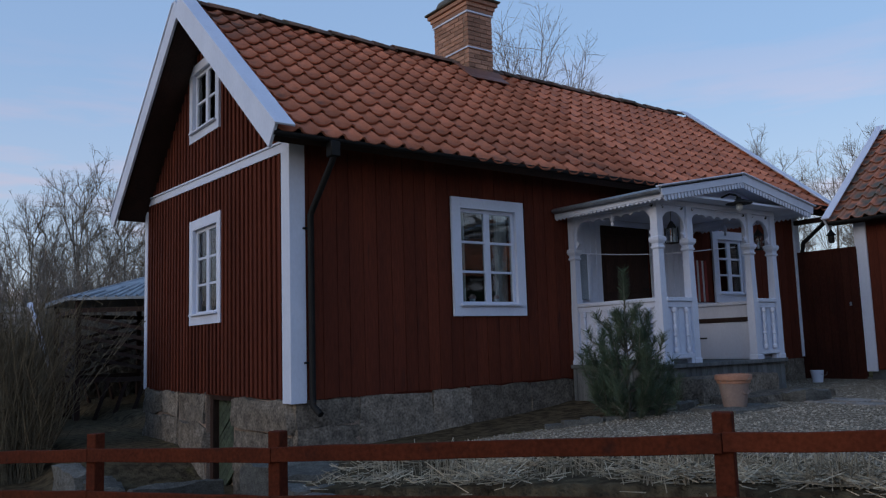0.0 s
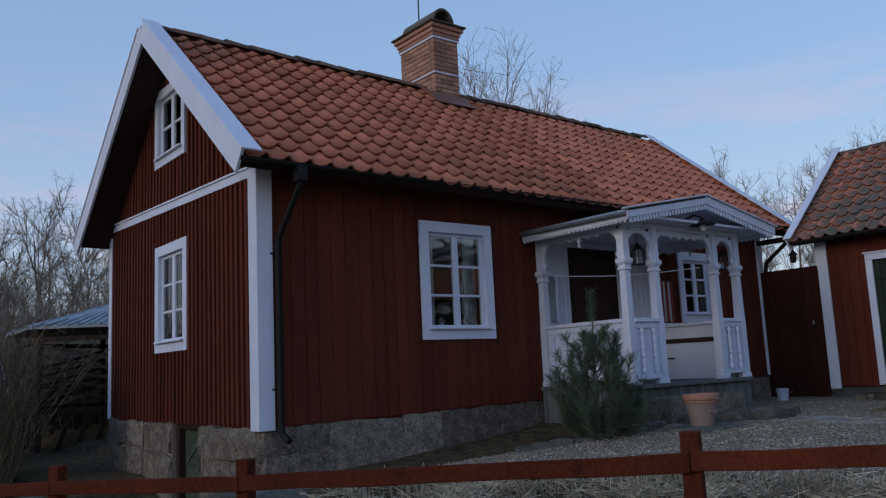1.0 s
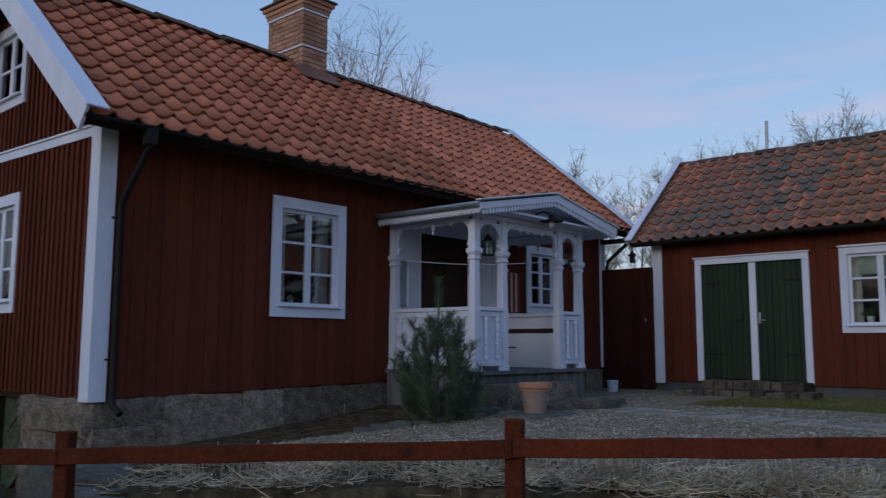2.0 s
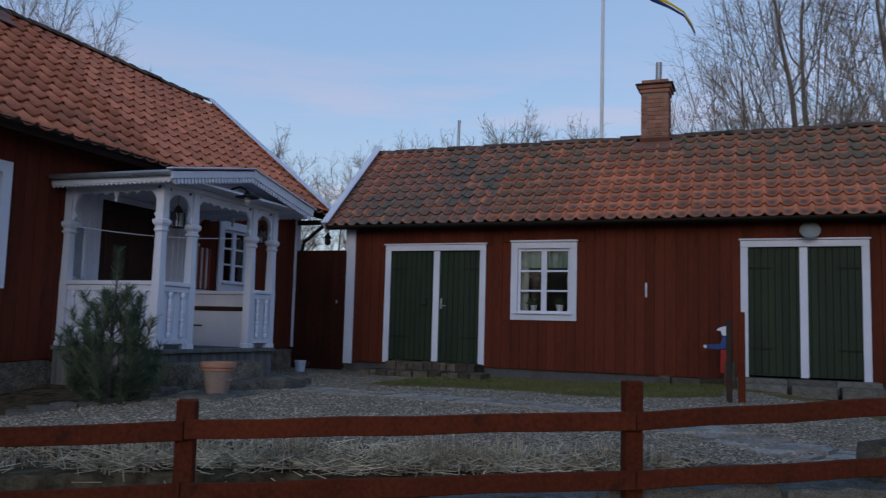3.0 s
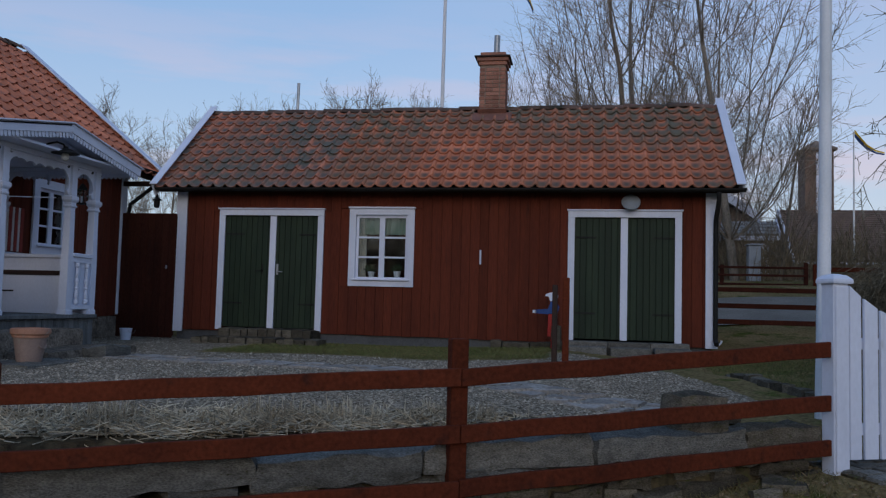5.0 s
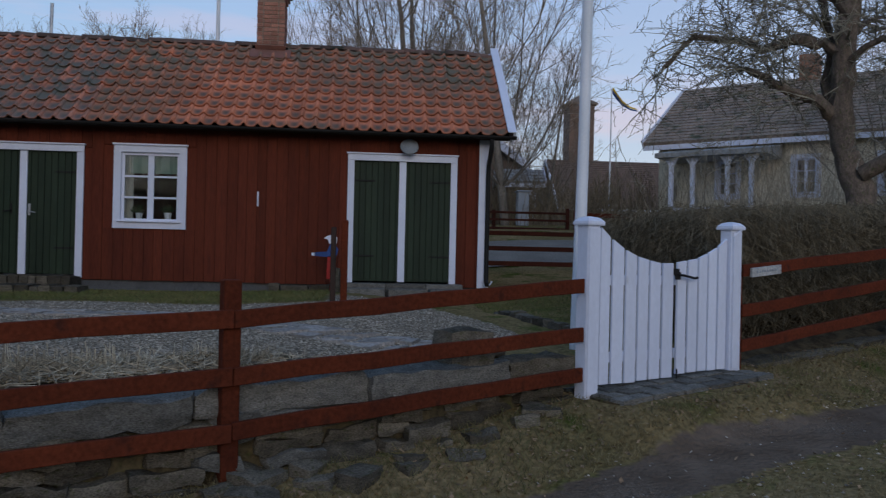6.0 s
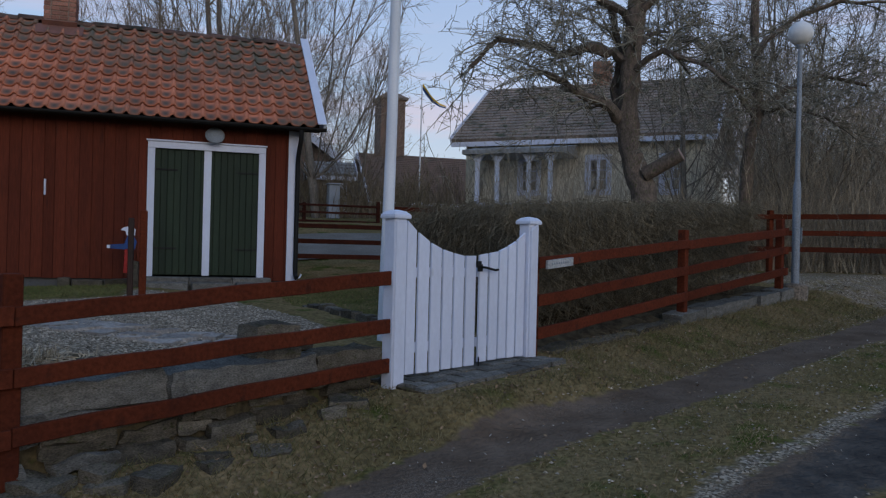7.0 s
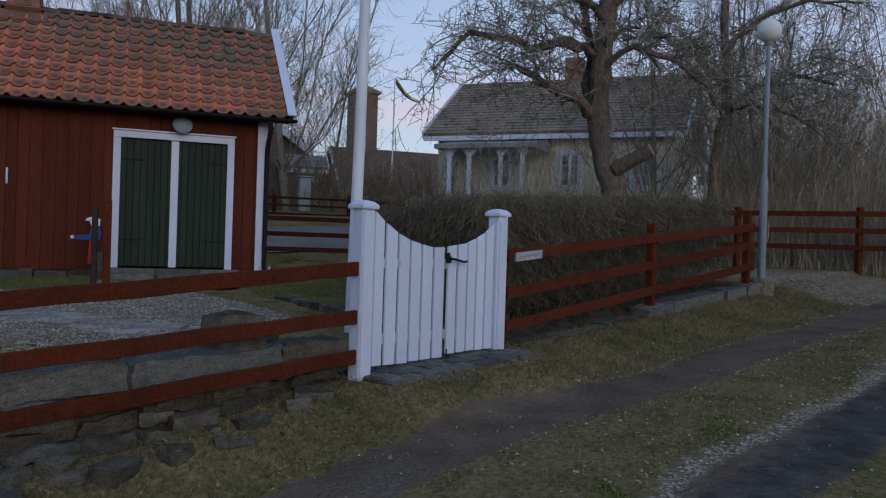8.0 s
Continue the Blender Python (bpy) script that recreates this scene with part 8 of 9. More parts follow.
def shoot(p_, d_, length, r, level):
    q_ = p_ + d_ * length * 0.5
    d2 = (d_ * 0.55 + Vector((0, 0, 1.25))).normalized()
    e_ = q_ + d2 * length * 0.5
    stems.append((*p_, *q_, r, r * 0.8))
    stems.append((*q_, *e_, r * 0.8, r * 0.5))
    needle_shoot(p_.lerp(q_, 0.4), q_, 300)
    needle_shoot(q_, e_, 620)
    if level < 2:
        for k in range(3):
            t = rnd.uniform(0.35, 0.95)
            s_ = p_.lerp(q_, t * 2) if t < 0.5 else q_.lerp(e_, t * 2 - 1)
            o = Vector((rnd.gauss(0, 1), rnd.gauss(0, 1), rnd.gauss(0.3, 0.4))).normalized()
            shoot(s_, (d_ * 0.5 + o * 0.7 + Vector((0, 0, 0.3))).normalized(), length * rnd.uniform(0.4, 0.62), r * 0.6, level + 1)


for k, (z, ln_, n_) in enumerate(((0.0, 0.56, 9), (0.06, 0.66, 8), (0.24, 0.60, 7), (0.44, 0.48, 6), (0.66, 0.36, 5), (0.88, 0.24, 4))):
    for j in range(n_):
        a = 2 * math.pi * (j + 0.37 * k + rnd.random() * 0.3) / n_
        shoot(PXp + Vector((0, 0, z)), Vector((math.cos(a), math.sin(a), 0.02 + 0.19 * k)).normalized(), ln_ * rnd.uniform(0.8, 1.12), 0.009, 1)
shoot(PXp + Vector((0, 0, 0.85)), Vector((0.02, 0, 1)), 0.66, 0.011, 2)
for j in range(3):
    stems.append((*(PXp + Vector((0, 0, 0.35 * j - 0.05))), *(PXp + Vector((0.01, 0, 0.35 * j + 0.3))), 0.02 - 0.004 * j, 0.016 - 0.004 * j))
part_v, part_f = sticks(stems)
ob_ = stuff("stem", part_v, part_f, BARK, parent=pine)
part_v, part_f = sticks(needles)
ob_ = stuff("needles", part_v, part_f, NEEDLES, parent=pine)

# straw and cut stalks in the bed behind the wall
rng = np.random.default_rng(29)


def scatter(n, s0, s1, u0, u1):
    s_, u_ = rng.uniform(s0, s1, n), rng.uniform(u0, u1, n)
    x_, y_ = P0.x + D.x * s_ + NRM.x * u_, P0.y + D.y * s_ + NRM.y * u_
    return x_, y_, ground_z(x_, y_), s_


n = 5200
cl = rng.integers(0, 90, n)
cs_ = rng.uniform(-8.0, -1.7, 90)
cu = 0.42 + rng.uniform(0, 1, 90) * np.interp(cs_, (-6.2, -4.8, -2.0), (1.30, 0.62, 0.50))
s_, u_ = cs_[cl] + rng.normal(0, 0.20, n), np.clip(cu[cl] + rng.normal(0, 0.09, n), 0.32, 1.9)
x, y = P0.x + D.x * s_ + NRM.x * u_, P0.y + D.y * s_ + NRM.y * u_
z = ground_z(x, y)
a = rng.uniform(0, 2 * math.pi, n)
el_ = np.abs(rng.normal(0.05, 0.28, n))
ln = rng.uniform(0.05, 0.20, n)
dv = np.stack([np.cos(a) * np.cos(el_), np.sin(a) * np.cos(el_), np.sin(el_)], 1) * ln[:, None]
p = np.stack([x, y, z + rng.uniform(0.005, 0.06, n)], 1)
flat = np.concatenate([p, p + dv, np.full((n, 1), 0.0040), np.full((n, 1), 0.0026)], 1)
n = 1250
cl = rng.integers(0, 60, n) * (rng.uniform(0, 1, n) < 0.75)
cl = np.where(cl == 0, rng.integers(0, 60, n), cl)
cs_, ch = rng.uniform(-7.8, -2.0, 60), rng.uniform(0.05, 0.20, 60)
cu = 0.50 + rng.uniform(0, 1, 60) * np.interp(cs_, (-6.2, -4.8, -2.0), (1.2, 0.55, 0.45))
s_, u_ = cs_[cl] + rng.normal(0, 0.13, n), cu[cl] + rng.normal(0, 0.07, n)
x, y = P0.x + D.x * s_ + NRM.x * u_, P0.y + D.y * s_ + NRM.y * u_
z = ground_z(x, y)
h = ch[cl] * rng.uniform(0.45, 1.0, n)
p = np.stack([x, y, z], 1)
dv = np.stack([rng.normal(0, 0.10, n) * h, rng.normal(0, 0.10, n) * h, h], 1)
up_ = np.concatenate([p, p + dv, np.full((n, 1), 0.0040), np.full((n, 1), 0.0030)], 1)
v, f = sticks(np.concatenate([flat, up_]))
stuff("straw", v, f, STRAW, "dry cut stalks and straw in the bed behind the wall", "straw")


def tufts(n, s0, s1, u0, u1, h, name, label, mat_):
    x_, y_, z_, s__ = scatter(n, s0, s1, u0, u1)
    g, t_, so = zone_masks(x_, y_)
    u__ = (x_ - P0.x) * NRM.x + (y_ - P0.y) * NRM.y
    keep = (t_ < 0.5) & (g < 0.5) & ~((s__ > -0.05) & (s__ < 1.8) & (u__ > -0.56))
    x_, y_, z_ = x_[keep], y_[keep], z_[keep]
    m_ = len(x_)
    a_ = rng.uniform(0, 2 * math.pi, m_)
    hh = h * rng.uniform(0.4, 1.0, m_)
    p_ = np.stack([x_, y_, z_ - 0.004], 1)
    d_v = np.stack([np.cos(a_) * hh * rng.uniform(0.3, 1.3, m_), np.sin(a_) * hh * rng.uniform(0.3, 1.3, m_), hh], 1)
    v_, f_ = sticks(np.concatenate([p_, p_ + d_v, np.full((m_, 1), 0.0028), np.full((m_, 1), 0.0008)], 1))
    stuff(name, v_, f_, mat_, label, "grass")


tufts(30000, -7.0, 9.0, -1.3, 0.05, 0.065, "verge_grass", "short worn winter grass on the bank below the fence", GRASS)
tufts(20000, -5.0, 8.0, -2.9, -1.5, 0.035, "verge_grass", "thin green grass strip between the wheel tracks", GRASS)
tufts(9000, -5.0, 8.0, -5.5, -3.2, 0.045, "verge_grass", "grass beside the lane", GRASS)
n = 14000
x_, y_ = rng.uniform(9.8, 12.6, n), rng.uniform(-0.6, 3.9, n)
g, t_, so = zone_masks(x_, y_)
k_ = g < 0.4
x_, y_ = x_[k_], y_[k_]
m_ = len(x_)
p_ = np.stack([x_, y_, ground_z(x_, y_) - 0.004], 1)
hh = rng.uniform(0.015, 0.05, m_)
a_ = rng.uniform(0, 6.28, m_)
v, f = sticks(np.concatenate([p_, p_ + np.stack([np.cos(a_) * hh, np.sin(a_) * hh, hh], 1), np.full((m_, 1), 0.003), np.full((m_, 1), 0.001)], 1))
stuff("lawn_grass", v, f, LAWN, "patchy winter lawn before the shed", "grass")
n = 15000
x_, y_ = rng.uniform(6.9, 13.5, n), rng.uniform(-4.6, -2.4, n)
k_ = y_ < -2.45 + 0.25 * (x_ - 7.5) - 0.45
k_ &= y_ < np.interp(x_, (6.9, 7.3, 8.6, 9.7, 13.5), (-3.3, -3.0, -2.78, -2.7, -2.7))
x_, y_ = x_[k_], y_[k_]
m_ = len(x_)
p_ = np.stack([x_, y_, ground_z(x_, y_) - 0.004], 1)
hh = rng.uniform(0.015, 0.05, m_)
a_ = rng.uniform(0, 6.28, m_)
v, f = sticks(np.concatenate([p_, p_ + np.stack([np.cos(a_) * hh, np.sin(a_) * hh, hh], 1), np.full((m_, 1), 0.003), np.full((m_, 1), 0.001)], 1))
stuff("lawn_grass", v, f, LAWN, "yellow-green winter lawn beside the garden gate", "grass")


# fallen leaves and chips on the bank and the lane, pebbles on the gravel
def flakes(n, s0, s1, u0, u1, size, name, label, mat_, keep_track):
    x_, y_, z_, s__ = scatter(n, s0, s1, u0, u1)
    g, t_, so = zone_masks(x_, y_)
    k = (t_ < 0.35) | (rng.uniform(0, 1, n) < keep_track)
    x_, y_, z_ = x_[k], y_[k], z_[k]
    m_ = len(x_)
    a_ = rng.uniform(0, 2 * math.pi, m_)
    w_ = size * rng.uniform(0.4, 1.0, m_)
    e1 = np.stack([np.cos(a_), np.sin(a_), rng.normal(0, 0.35, m_)], 1) * w_[:, None]
    e2 = np.stack([-np.sin(a_), np.cos(a_), rng.normal(0, 0.35, m_)], 1) * (w_ * rng.uniform(0.3, 0.7, m_))[:, None]
    c_ = np.stack([x_, y_, z_ + 0.012 + rng.uniform(0, 0.012, m_)], 1)
    v_ = np.stack([c_ - e1, c_ - e2, c_ + e1, c_ + e2], 1).reshape(-1, 3)
    b_ = np.arange(m_)[:, None] * 4
    stuff(name, v_.tolist(), (b_ + np.array([[0, 1, 2, 3]])).tolist(), mat_, label, "leaves")


LITTER = surface("dead_leaves", (0.30, 0.20, 0.115), (0.16, 0.10, 0.06), size=4, rough=0.9, bump=0, vary=0.55)
CHIPS = surface("pale_chips", (0.46, 0.41, 0.34), (0.30, 0.26, 0.21), size=4, rough=0.9, bump=0, vary=0.5)
flakes(9000, -7.0, 9.5, -1.5, 0.15, 0.022, "leaf_litter", "brown dead leaves strewn over the bank", LITTER, 0.06)
flakes(5000, -5.0, 9.0, -5.5, -1.2, 0.016, "leaf_litter", "brown dead leaves strewn over the lane", LITTER, 0.15)
flakes(2200, -5.0, 9.5, -5.5, 0.0, 0.013, "wood_chips", "small pale chips and bits on the lane", CHIPS, 0.5)


def pebbles(x_, y_, size, name, label, mat_):
    m_ = len(x_)
    z_ = ground_z(x_, y_)
    r_ = size * rng.uniform(0.4, 1.0, (m_, 1))
    c_ = np.stack([x_, y_, z_ + 0.003], 1)
    a_ = rng.uniform(0, 2 * math.pi, (m_, 1))
    e1 = np.concatenate([np.cos(a_), np.sin(a_), 0 * a_], 1) * r_ * rng.uniform(0.7, 1.3, (m_, 1))
    e2 = np.concatenate([-np.sin(a_), np.cos(a_), 0 * a_], 1) * r_
    e3 = np.concatenate([0 * a_, 0 * a_, 1 + 0 * a_], 1) * r_ * rng.uniform(0.5, 0.9, (m_, 1))
    v_ = np.stack([c_ + e1, c_ + e2, c_ - e1, c_ - e2, c_ + e3], 1).reshape(-1, 3)
    b_ = np.arange(m_)[:, None] * 5
    f_ = np.concatenate([b_ + np.array([[0, 1, 4]]), b_ + np.array([[1, 2, 4]]), b_ + np.array([[2, 3, 4]]), b_ + np.array([[3, 0, 4]])], 1).reshape(-1, 3)
    stuff(name, v_.tolist(), f_.tolist(), mat_, label, "gravel")


GRIT = surface("pebbles", (0.40, 0.335, 0.255), (0.19, 0.155, 0.115), size=3, rough=0.9, bump=0, vary=0.6)
n = 60000
x_, y_ = rng.uniform(2.6, 12.7, n), rng.uniform(-2.6, 6.7, n)
g, t_, so = zone_masks(x_, y_)
k = (g > 0.6) & (rng.uniform(0, 1, n) < np.clip(1.5 - 0.12 * np.hypot(x_, y_ + 1), 0.12, 1))
pebbles(x_[k], y_[k], 0.017, "gravel_pebbles", "loose grey pebbles of the gravel yard", GRIT)
n = 42000
x_, y_, z_, s_ = scatter(n, -5.0, 12.5, -5.2, -0.7)
g, t_, so = zone_masks(x_, y_)
t_ = np.maximum(t_, 0.4 * g)
pk = np.exp(-((t_ - 0.35) / 0.3) ** 2) * np.clip(0.30 + 0.10 * s_, 0.15, 1)
k = rng.uniform(0, 1, n) < pk
pebbles(x_[k], y_[k], 0.016, "lane_grit", "loose grey grit along the wheel tracks", GRIT)
# ---- the far side: houses, tower, fences, the pavilion ----
YELLOW = surface("pale_yellow_boards", (0.80, 0.72, 0.54), (0.68, 0.60, 0.44), (1, 1, 0.2), 2.0, 0.8, 0, 0.2, 30, (0.3, 0.28, 0.22), 0.1)
OLD_TILE = surface("weathered_brown_tiles", (0.31, 0.24, 0.185), (0.20, 0.16, 0.13), (1, 1, 1), 1.0, 0.9, 0, 0.6, 12, (0.09, 0.095, 0.06), 0.2, 0.45, 0.4)
TIN = surface("grey_roof_sheet", (0.30, 0.30, 0.29), (0.22, 0.22, 0.21), (1, 1, 1), 1.0, 0.5, 0.0, 0.1, 10)
ROSE_WALL = surface("brownish_boards", (0.24, 0.175, 0.14), (0.17, 0.125, 0.10), (1, 1, 0.2), 2.0, 0.85, 0, 0.3, 20, None, 0.1)
BROWN_WALL = surface("brown_boards", (0.17, 0.115, 0.088), (0.12, 0.085, 0.066), (1, 1, 0.2), 2.0, 0.85, 0, 0.3, 20, None, 0.1)


def simple_house(name, label, m, lx, ly, wall_h, roof_h, wall_mat, roof_mat, over=0.4, ridge_along_x=True, openings=(), base=0.4):
    """A house in its own frame: x along the front, y inward; openings are (u0, u1, z0, z1, rows)."""
    h = thing(name, label, "house", m.translation)
    bm = bm_new()
    shell(bm, lx, -base, wall_h, 0.2, [(o[0], o[1], o[2], o[3]) for o in openings], m)
    part("wall", bm, wall_mat, h)
    bm = bm_new()
    bx(bm, (0, ly - 0.2, -base), (lx, ly, wall_h), m)
    part("wall", bm, wall_mat, h)
    for x in (0.0, lx - 0.2):
        bm = bm_new()
        pts = [(0.2, -base), (ly - 0.2, -base), (ly - 0.2, wall_h), (ly / 2, wall_h + roof_h * 0.97 * (1 - 0.2 / (ly / 2))), (0.2, wall_h)]
        prism(bm, pts, x, x + 0.2, m @ Matrix(((0, 1, 0, 0), (1, 0, 0, 0), (0, 0, 1, 0), (0, 0, 0, 1))))
        part("gable_wall", bm, wall_mat, h)
    ang_ = math.degrees(math.atan2(roof_h, ly / 2))
    s_ = math.hypot(roof_h, ly / 2) + over
    bm = bm_new()
    for mm in (m @ pose(-over, 0, wall_h, ang_, 0, 0) @ Matrix.Translation((0, -over, 0)), m @ pose(lx + over, ly, wall_h, ang_, 0, 180) @ Matrix.Translation((0, -over, 0))):
        n_ = max(3, int(s_ / 0.24))
        saw = [(0.0, 0.0), (s_, 0.0)]
        for k in range(n_, 0, -1):
            saw += [(s_ * k / n_, 0.12), (s_ * (k - 1) / n_, 0.145)]
        prism(bm, saw, 0.0, lx + 2 * over, mm @ Matrix(((0, 1, 0, 0), (1, 0, 0, 0), (0, 0, 1, 0), (0, 0, 0, 1))))
    part("roof", bm, roof_mat, h)
    bm = bm_new()
    for mm in (m @ pose(-over, 0, wall_h, ang_, 0, 0) @ Matrix.Translation((0, -over, 0)), m @ pose(lx + over, ly, wall_h, ang_, 0, 180) @ Matrix.Translation((0, -over, 0))):
        for x in (-0.05, lx + 2 * over + 0.004):
            bx(bm, (x, -0.02, -0.10), (x + 0.045, s_ - 0.01, 0.22), mm)
    bx(bm, (-over, -over * 0.9 - 0.03, wall_h - over * roof_h / (ly / 2) - 0.10), (lx + over, -over * 0.9, wall_h - over * roof_h / (ly / 2) + 0.06), m)
    part("trim", bm, WHITE, h)
    for o in openings:
        if len(o) > 4 and o[4]:
            window(h, m, o[0] - 0.06, o[1] + 0.06, o[2] - 0.06, o[3] + 0.06, rows=o[4], casing=0.14, cap=False)
        else:
            bm = bm_new()
            bx(bm, (o[0], 0.1, o[2]), (o[1], 0.14, o[3]), m)
            part("door", bm, BROWN, h)
    return h


# the pale yellow house behind the apple tree
FZ = 1.72
M_Y = pose(26.4, -10.8, FZ, 0, 0, -132)
yellow = simple_house("yellow_house", "pale yellow wooden house with brown tile roof and a veranda", M_Y, 7.9, 7.0, 2.80, 2.25, YELLOW, OLD_TILE, 0.4, True,
                      ((1.95, 2.65, 0.85, 2.05, 3), (4.25, 5.0, 0.85, 2.05, 3), (6.6, 7.3, 0.85, 2.05, 3)), 1.8)
bm = bm_new()
M_V = M_Y @ Matrix.Translation((0.95, -1.6, -0.1))
bx(bm, (0, 0, -1.5), (2.6, 1.6, 0.55), M_V)
part("veranda_base", bm, WHITE, yellow)
for x in (0.08, 0.76, 1.82, 2.52):
    bm = bm_new()
    bx(bm, (x - 0.06, 0.0, 0.55), (x + 0.06, 0.12, 2.1), M_V)
    prism(bm, [(x - 0.25, 2.1), (x + 0.25, 2.1), (x + 0.06, 1.85), (x - 0.06, 1.85)], 0.02, 0.1, M_V)
    part("veranda_post", bm, WHITE, yellow)
bm = bm_new()
bx(bm, (-0.35, -0.25, 2.1), (3.0, 1.6, 2.20), M_V)
prism(bm, [(-0.25, 2.20), (-0.25, 2.24), (1.6, 2.55), (1.6, 2.20)], -0.35, 3.0, M_V @ Matrix(((0, 1, 0, 0), (1, 0, 0, 0), (0, 0, 1, 0), (0, 0, 0, 1))))
part("veranda_roof", bm, TIN, yellow)
bm = bm_new()
bx(bm, (3.6, 3.2, 4.2), (4.2, 3.8, 5.9), M_Y)
part("chimney", bm, BRICK, yellow)

# the brown tower with a small cap roof
tw = thing("hose_tower", "slim brown wooden tower with a low pointed roof", "tower", (60, -16.65, 1.0))
bm = bm_new()
bx(bm, (58.7, -17.6, 0.5), (60.6, -15.75, 11.8))
part("shaft", bm, BROWN_WALL, tw)
bm = bm_new()
lathe(bm, ((1.60, 0.0), (1.60, 0.14), (0.05, 0.85)), (0, 0, 0), 4, Matrix.Translation((59.65, -16.68, 11.78)) @ Matrix.Rotation(math.pi / 4, 4, "Z"))
part("cap_roof", bm, OLD_TILE, tw)
bm = bm_new()
bx(bm, (58.6, -16.72, 6.0), (58.7, -16.46, 11.6))
part("white_strip", bm, WHITE, tw)
simple_house("brown_barn", "long brown barn with a low roof in the distance", pose(55, -14.5, 1.0, 0, 0, -90), 14.0, 8.0, 3.2, 3.4, BROWN_WALL, BROWN_WALL, 0.4)
simple_house("far_cottage", "small far-off brownish cottage with a grey roof", pose(33.0, -7.25, 1.2, 0, 0, 0), 6.0, 5.0, 3.2, 1.7, ROSE_WALL, TIN, 0.4, True, (), 0.8)
simple_house("far_outhouse", "low pale outhouse beside the far cottage", pose(31.2, -6.35, 1.35, 0, 0, -95), 1.35, 1.6, 2.1, 0.45, ROSE_WALL, TIN, 0.25, True, ((0.6, 1.2, 0.7, 1.7, 2),), 0.8)

# the grey cabinet, the plank fences and the strip of road behind the shed
cab = thing("utility_cabinet", "pale grey-green utility cabinet by the far fence", "cabinet", (25.0, -6.2, 1.1))
cz = float(ground_z(25.0, -6.1)) - 0.03
bm = bm_new()
bx(bm, (24.8, -6.10, cz), (25.2, -5.76, cz + 1.05), None, 0.015)
part("body", bm, GREY_PAINT, cab)
bm = bm_new()
bx(bm, (24.74, -6.14, cz + 1.051), (25.26, -5.72, cz + 1.09), None, 0.01)
part("lid", bm, GREY_PAINT, cab)
for x, y0, y1, rails, mat_, lab in ((16.5, -3.1, -5.74, ((0.36, 0.456), (0.669, 0.763), (0.985, 1.075)), RED_DARK, "dark red three-rail plank fence behind the shed"),
                                  (23.5, -2.6, -7.0, ((1.10, 1.18), (1.34, 1.40), (1.59, 1.65), (1.80, 1.864)), RED_DARK, "weathered dark red plank fence by the far road"),
                                  (23.3, -7.19, -9.4, ((1.36, 1.44), (1.74, 1.86)), RED_FENCE, "short red-painted fence by the far gardens")):
    ff = thing("plank_fence", lab, "fence", (x, y0, float(ground_z(x, y0))))
    n = max(1, round((y0 - y1) / 2.0))
    for k in range(n + 1):
        y = y0 + (y1 - y0) * k / n
        z = float(ground_z(x, y))
        bm = bm_new()
        bx(bm, (x - 0.05, y - 0.05, z - 0.3), (x + 0.05, y + 0.05, rails[-1][1] + 0.08 + 0.05 * math.sin(7 * y)), None, 0.005)
        part("post", bm, mat_, ff)
        if k == n:
            break
        y2 = y0 + (y1 - y0) * (k + 1) / n
        for lo, hi in rails:
            bm = bm_new()
            bx(bm, (x - 0.09, y2, lo), (x - 0.052, y, hi), None, 0.004)
            part("rail", bm, mat_, ff)
ASPH = surface("grey_road", (0.20, 0.175, 0.145), (0.14, 0.122, 0.10), size=1.5, rough=0.9, bump=0.4, grain=40)
me = bpy.data.meshes.new("road")
ys = np.linspace(-12, 2, 20)
vv = [(x, float(yy), float(ground_z(x, yy)) + 0.03) for yy in ys for x in (17.3, 20.7)]
me.from_pydata(vv, [], [(2 * k, 2 * k + 1, 2 * k + 3, 2 * k + 2) for k in range(19)])
me.materials.append(ASPH)
tagged(new("road", me), "grey road crossing behind the shed", "road", kind="structure")

# the far flagpole with a long yellow and blue pennant
YEL = surface("yellow_cloth", (0.55, 0.38, 0.03), (0.48, 0.33, 0.03), size=6, rough=0.9)
BLU = surface("blue_cloth", (0.03, 0.07, 0.22), (0.025, 0.06, 0.18), size=6, rough=0.9)


def pennant_pole(x, y, top, points, width, label):
    pp = thing("pennant_pole", label, "flagpole", (x, y, 0.3), "far flagpoles")
    bm = bm_new()
    tube(bm, ((x, y, 0.0), (x, y + 0.02, top * 0.5), (x, y, top)), 0.07, 10, 0.04)
    part("pole", bm, POLE_WHITE, pp, smooth=True)
    for half_, mat_ in ((0, BLU), (1, YEL)):
        bm = bm_new()
        rows = []
        for k, pt in enumerate(points):
            w = width * (1 - 0.55 * k / (len(points) - 1))
            tw_ = 0.9 * math.sin(k * 1.3)
            a_ = Vector(pt) + Vector((0.25 * tw_ * w, 0, (-0.5 + half_ * 0.5) * w))
            b_ = Vector(pt) + Vector((-0.25 * tw_ * w, 0, (half_ * 0.5) * w))
            rows.append([bm.verts.new(a_), bm.verts.new(b_), bm.verts.new(b_ + Vector((0.01, 0, 0))), bm.verts.new(a_ + Vector((0.01, 0, 0)))])
        for r0, r1 in zip(rows, rows[1:]):
            for k in range(4):
                bm.faces.new((r0[k], r0[(k + 1) % 4], r1[(k + 1) % 4], r1[k]))
        part("pennant", bm, mat_, pp)


pennant_pole(22.0, 2.93, 11.5, [(22.0, 2.75, 11.2), (22.0, 2.2, 10.5), (22.0, 1.63, 9.95), (22.0, 1.15, 9.65), (22.0, 0.75, 9.35), (22.0, 0.55, 9.0), (22.0, 0.46, 8.75)], 0.30, "thin white flagpole with a long blue and yellow pennant")
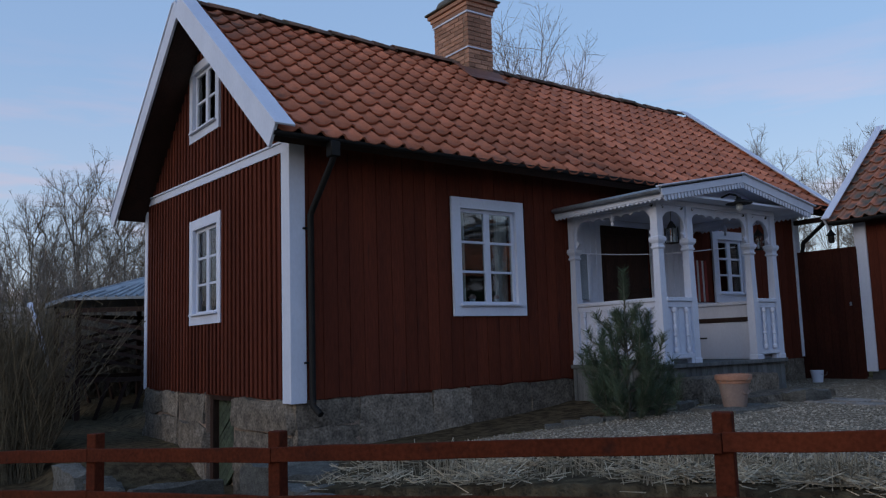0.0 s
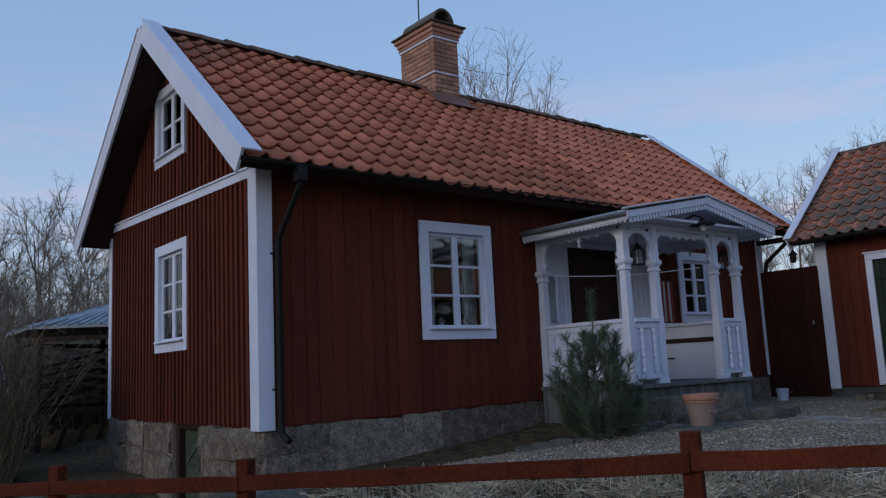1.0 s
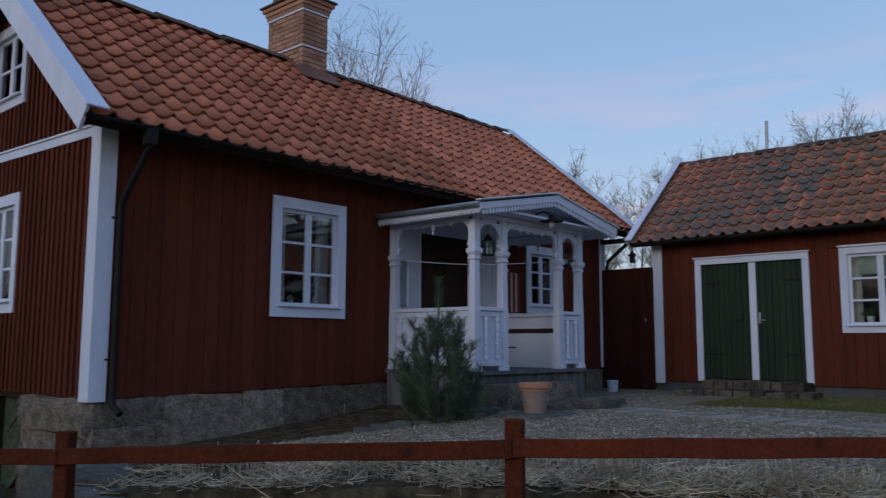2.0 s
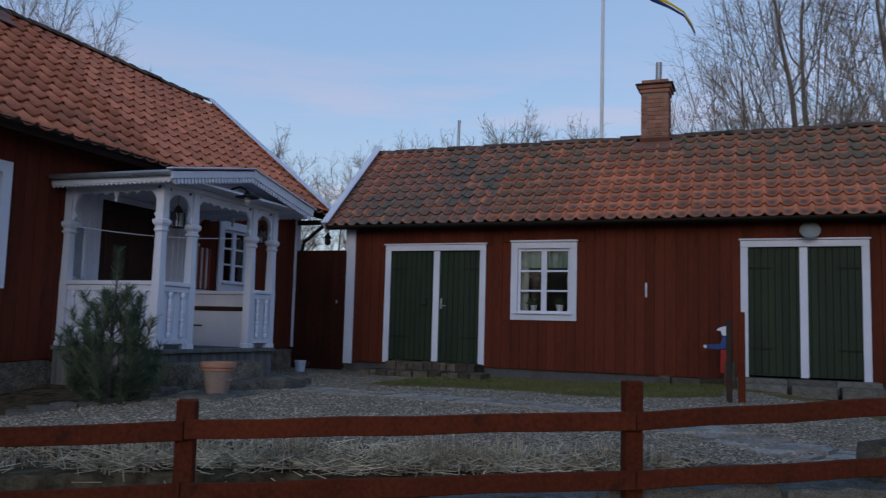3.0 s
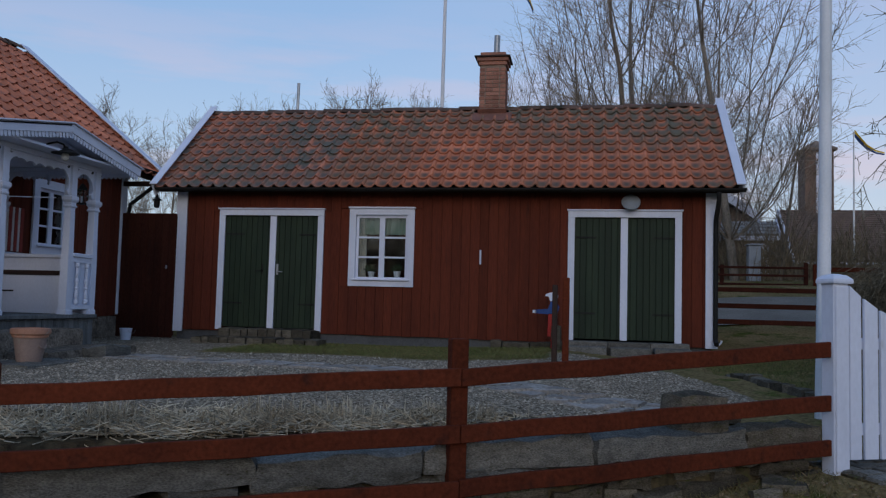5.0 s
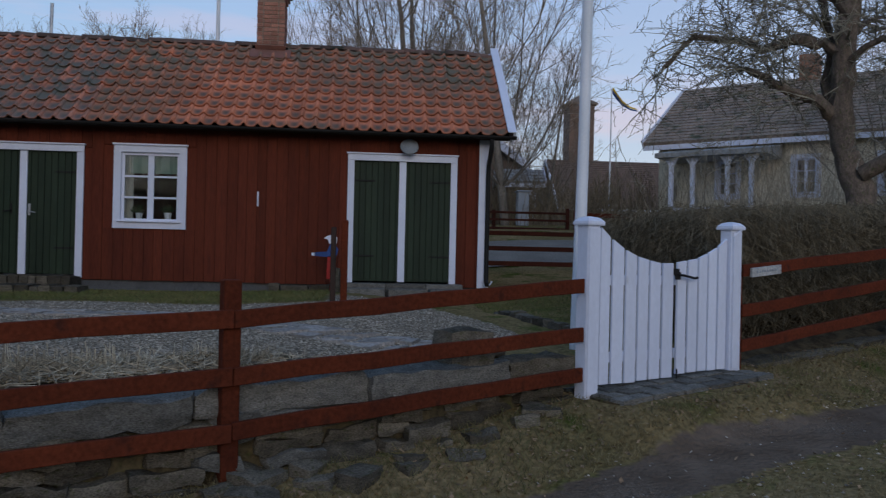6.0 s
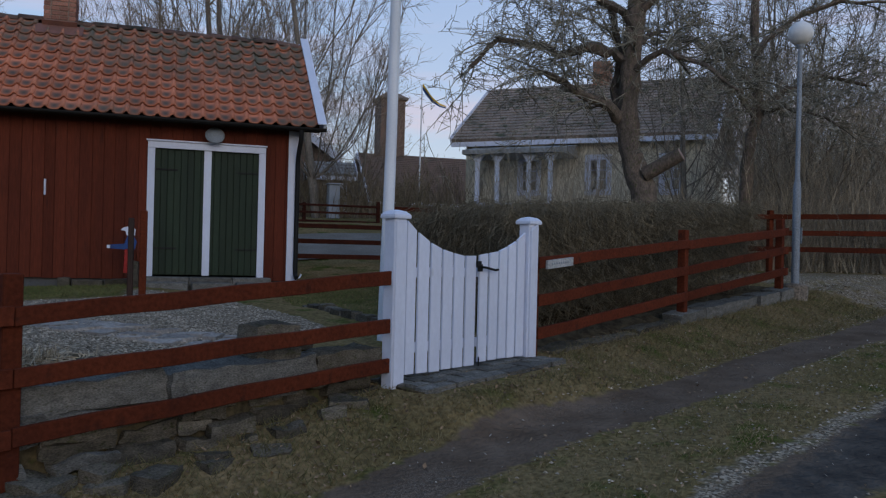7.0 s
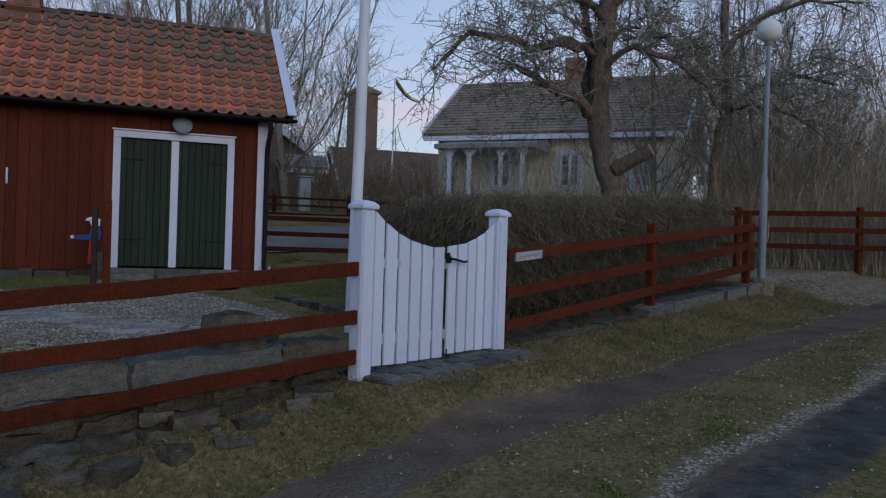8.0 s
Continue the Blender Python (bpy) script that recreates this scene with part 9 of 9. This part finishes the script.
pennant_pole(50.0, -16.25, 11.2, [(50, -16.3, 11.1), (50, -16.55, 10.75), (50, -16.95, 10.3), (50, -17.45, 10.0), (50, -17.9, 9.9)], 0.42, "far white flagpole with a hanging pennant")

# the pavilion beyond the gable
pv = thing("garden_pavilion", "dark slatted garden pavilion with a pale corrugated roof", "pavilion", (5.3, 17.3, -1.1))
VX, VY = 5.3, 17.3
VZ0, VZ1 = 1.78, 2.45
hexa = [(VX + 2.6 * math.cos(math.pi / 3 * k + 0.5), VY + 2.6 * math.sin(math.pi / 3 * k + 0.5)) for k in range(6)]
for (xa, ya), (xb, yb) in zip(hexa, hexa[1:] + hexa[:1]):
    bm = bm_new()
    a_, b_, c_ = (bm.verts.new((xa, ya, VZ0)), bm.verts.new((xb, yb, VZ0)), bm.verts.new((VX, VY, VZ1)))
    a2, b2, c2 = (bm.verts.new((xa, ya, VZ0 - 0.05)), bm.verts.new((xb, yb, VZ0 - 0.05)), bm.verts.new((VX, VY, VZ1 - 0.05)))
    bm.faces.new((a_, b_, c_))
    bm.faces.new((a2, b2, c2))
    bm.faces.new((a_, b_, b2, a2))
    proof = part("roof_panel", bm, ZINC, pv)
for (xa, ya), (xb, yb) in zip(hexa, hexa[1:] + hexa[:1]):
    for k in range(13):
        t = (k + 0.5) / 13
        e_ = Vector((xa + (xb - xa) * t, ya + (yb - ya) * t, VZ0 + 0.012))
        f_ = 1 - abs(2 * t - 1)
        tip = e_.lerp(Vector((VX, VY, VZ1 + 0.012)), f_)
        if (tip - e_).length > 0.1:
            bm = bm_new()
            tube(bm, (e_, tip), 0.028, 6)
            part("roof_rib", bm, ZINC, pv)
bm = bm_new()
lathe(bm, ((0.35, 0.0), (0.35, 0.05), (0.03, 0.16)), (VX, VY, VZ1 - 0.02), 6)
part("cap", bm, ZINC, pv)
for (xa, ya), (xb, yb) in zip(hexa, hexa[1:] + hexa[:1]):
    xa, ya, xb, yb = VX + (xa - VX) * 0.9, VY + (ya - VY) * 0.9, VX + (xb - VX) * 0.9, VY + (yb - VY) * 0.9
    bm = bm_new()
    bx(bm, (xa - 0.05, ya - 0.05, -1.4), (xa + 0.05, ya + 0.05, VZ0 - 0.02), None, 0.005)
    part("post", bm, BROWN, pv)
    ln_ = math.hypot(xb - xa, yb - ya)
    m = pose(xa, ya, 0, 0, 0, math.degrees(math.atan2(yb - ya, xb - xa)))
    for z in (-0.9, 0.15, 1.5):
        bm = bm_new()
        bx(bm, (0, -0.03, z), (ln_, 0.03, z + 0.09), m)
        part("beam", bm, BROWN, pv)
    for k in range(5):
        bm = bm_new()
        prism(bm, [(0.06, 0.62 + 0.19 * k), (0.06, 0.69 + 0.19 * k), (ln_, 0.69 + 0.19 * k - 0.5), (ln_, 0.62 + 0.19 * k - 0.5)], -0.02, 0.02, m)
        part("slat", bm, BROWN, pv)
    for k in range(6):
        bm = bm_new()
        x = 0.2 + k * (ln_ - 0.3) / 6
        prism(bm, [(x, -0.85), (x + 0.07, -0.85), (x + 0.42, 0.14), (x + 0.35, 0.14)], -0.02, 0.02, m)
        part("slat", bm, BROWN, pv)
# the corner of a red outbuilding at the lower left, and the low grey shed behind
out_m = pose(-1.3, 14.0, -1.1, 0, 0, 0)
simple_house("red_outbuilding", "small red outbuilding with a white window and a dark roof", out_m, 3.35, 3.0, 1.62, 0.95, RED, OLD_TILE, 0.2, True, ((2.42, 3.14, 0.87, 1.46, 2),), 0.3)
# ---- roof tiles, last ----
def off_chimney(x, y):
    wx = 2.92 + x
    return CX0 - 0.16 < wx < CX1 - 0.05 and y > 3.05


roof_tiles(roof, M_RF @ Matrix.Translation((0.02, -0.06, 0.0)), 42, 13, TILE_A, (0, 23), 5, PITCH_A, COURSE_A, ROOF_S + 0.03, off_chimney)
roof_tiles(roof, M_RB @ Matrix.Translation((0.02, -0.03, 0.0)), 42, 13, TILE_A, (0, 0), 6, PITCH_A, COURSE_A, ROOF_S - 0.02)


def off_chimney2(x, y):
    wy = SY1 + 0.27 - x
    return 0.30 < wy - 0.1 < 0.92 and y > 2.2


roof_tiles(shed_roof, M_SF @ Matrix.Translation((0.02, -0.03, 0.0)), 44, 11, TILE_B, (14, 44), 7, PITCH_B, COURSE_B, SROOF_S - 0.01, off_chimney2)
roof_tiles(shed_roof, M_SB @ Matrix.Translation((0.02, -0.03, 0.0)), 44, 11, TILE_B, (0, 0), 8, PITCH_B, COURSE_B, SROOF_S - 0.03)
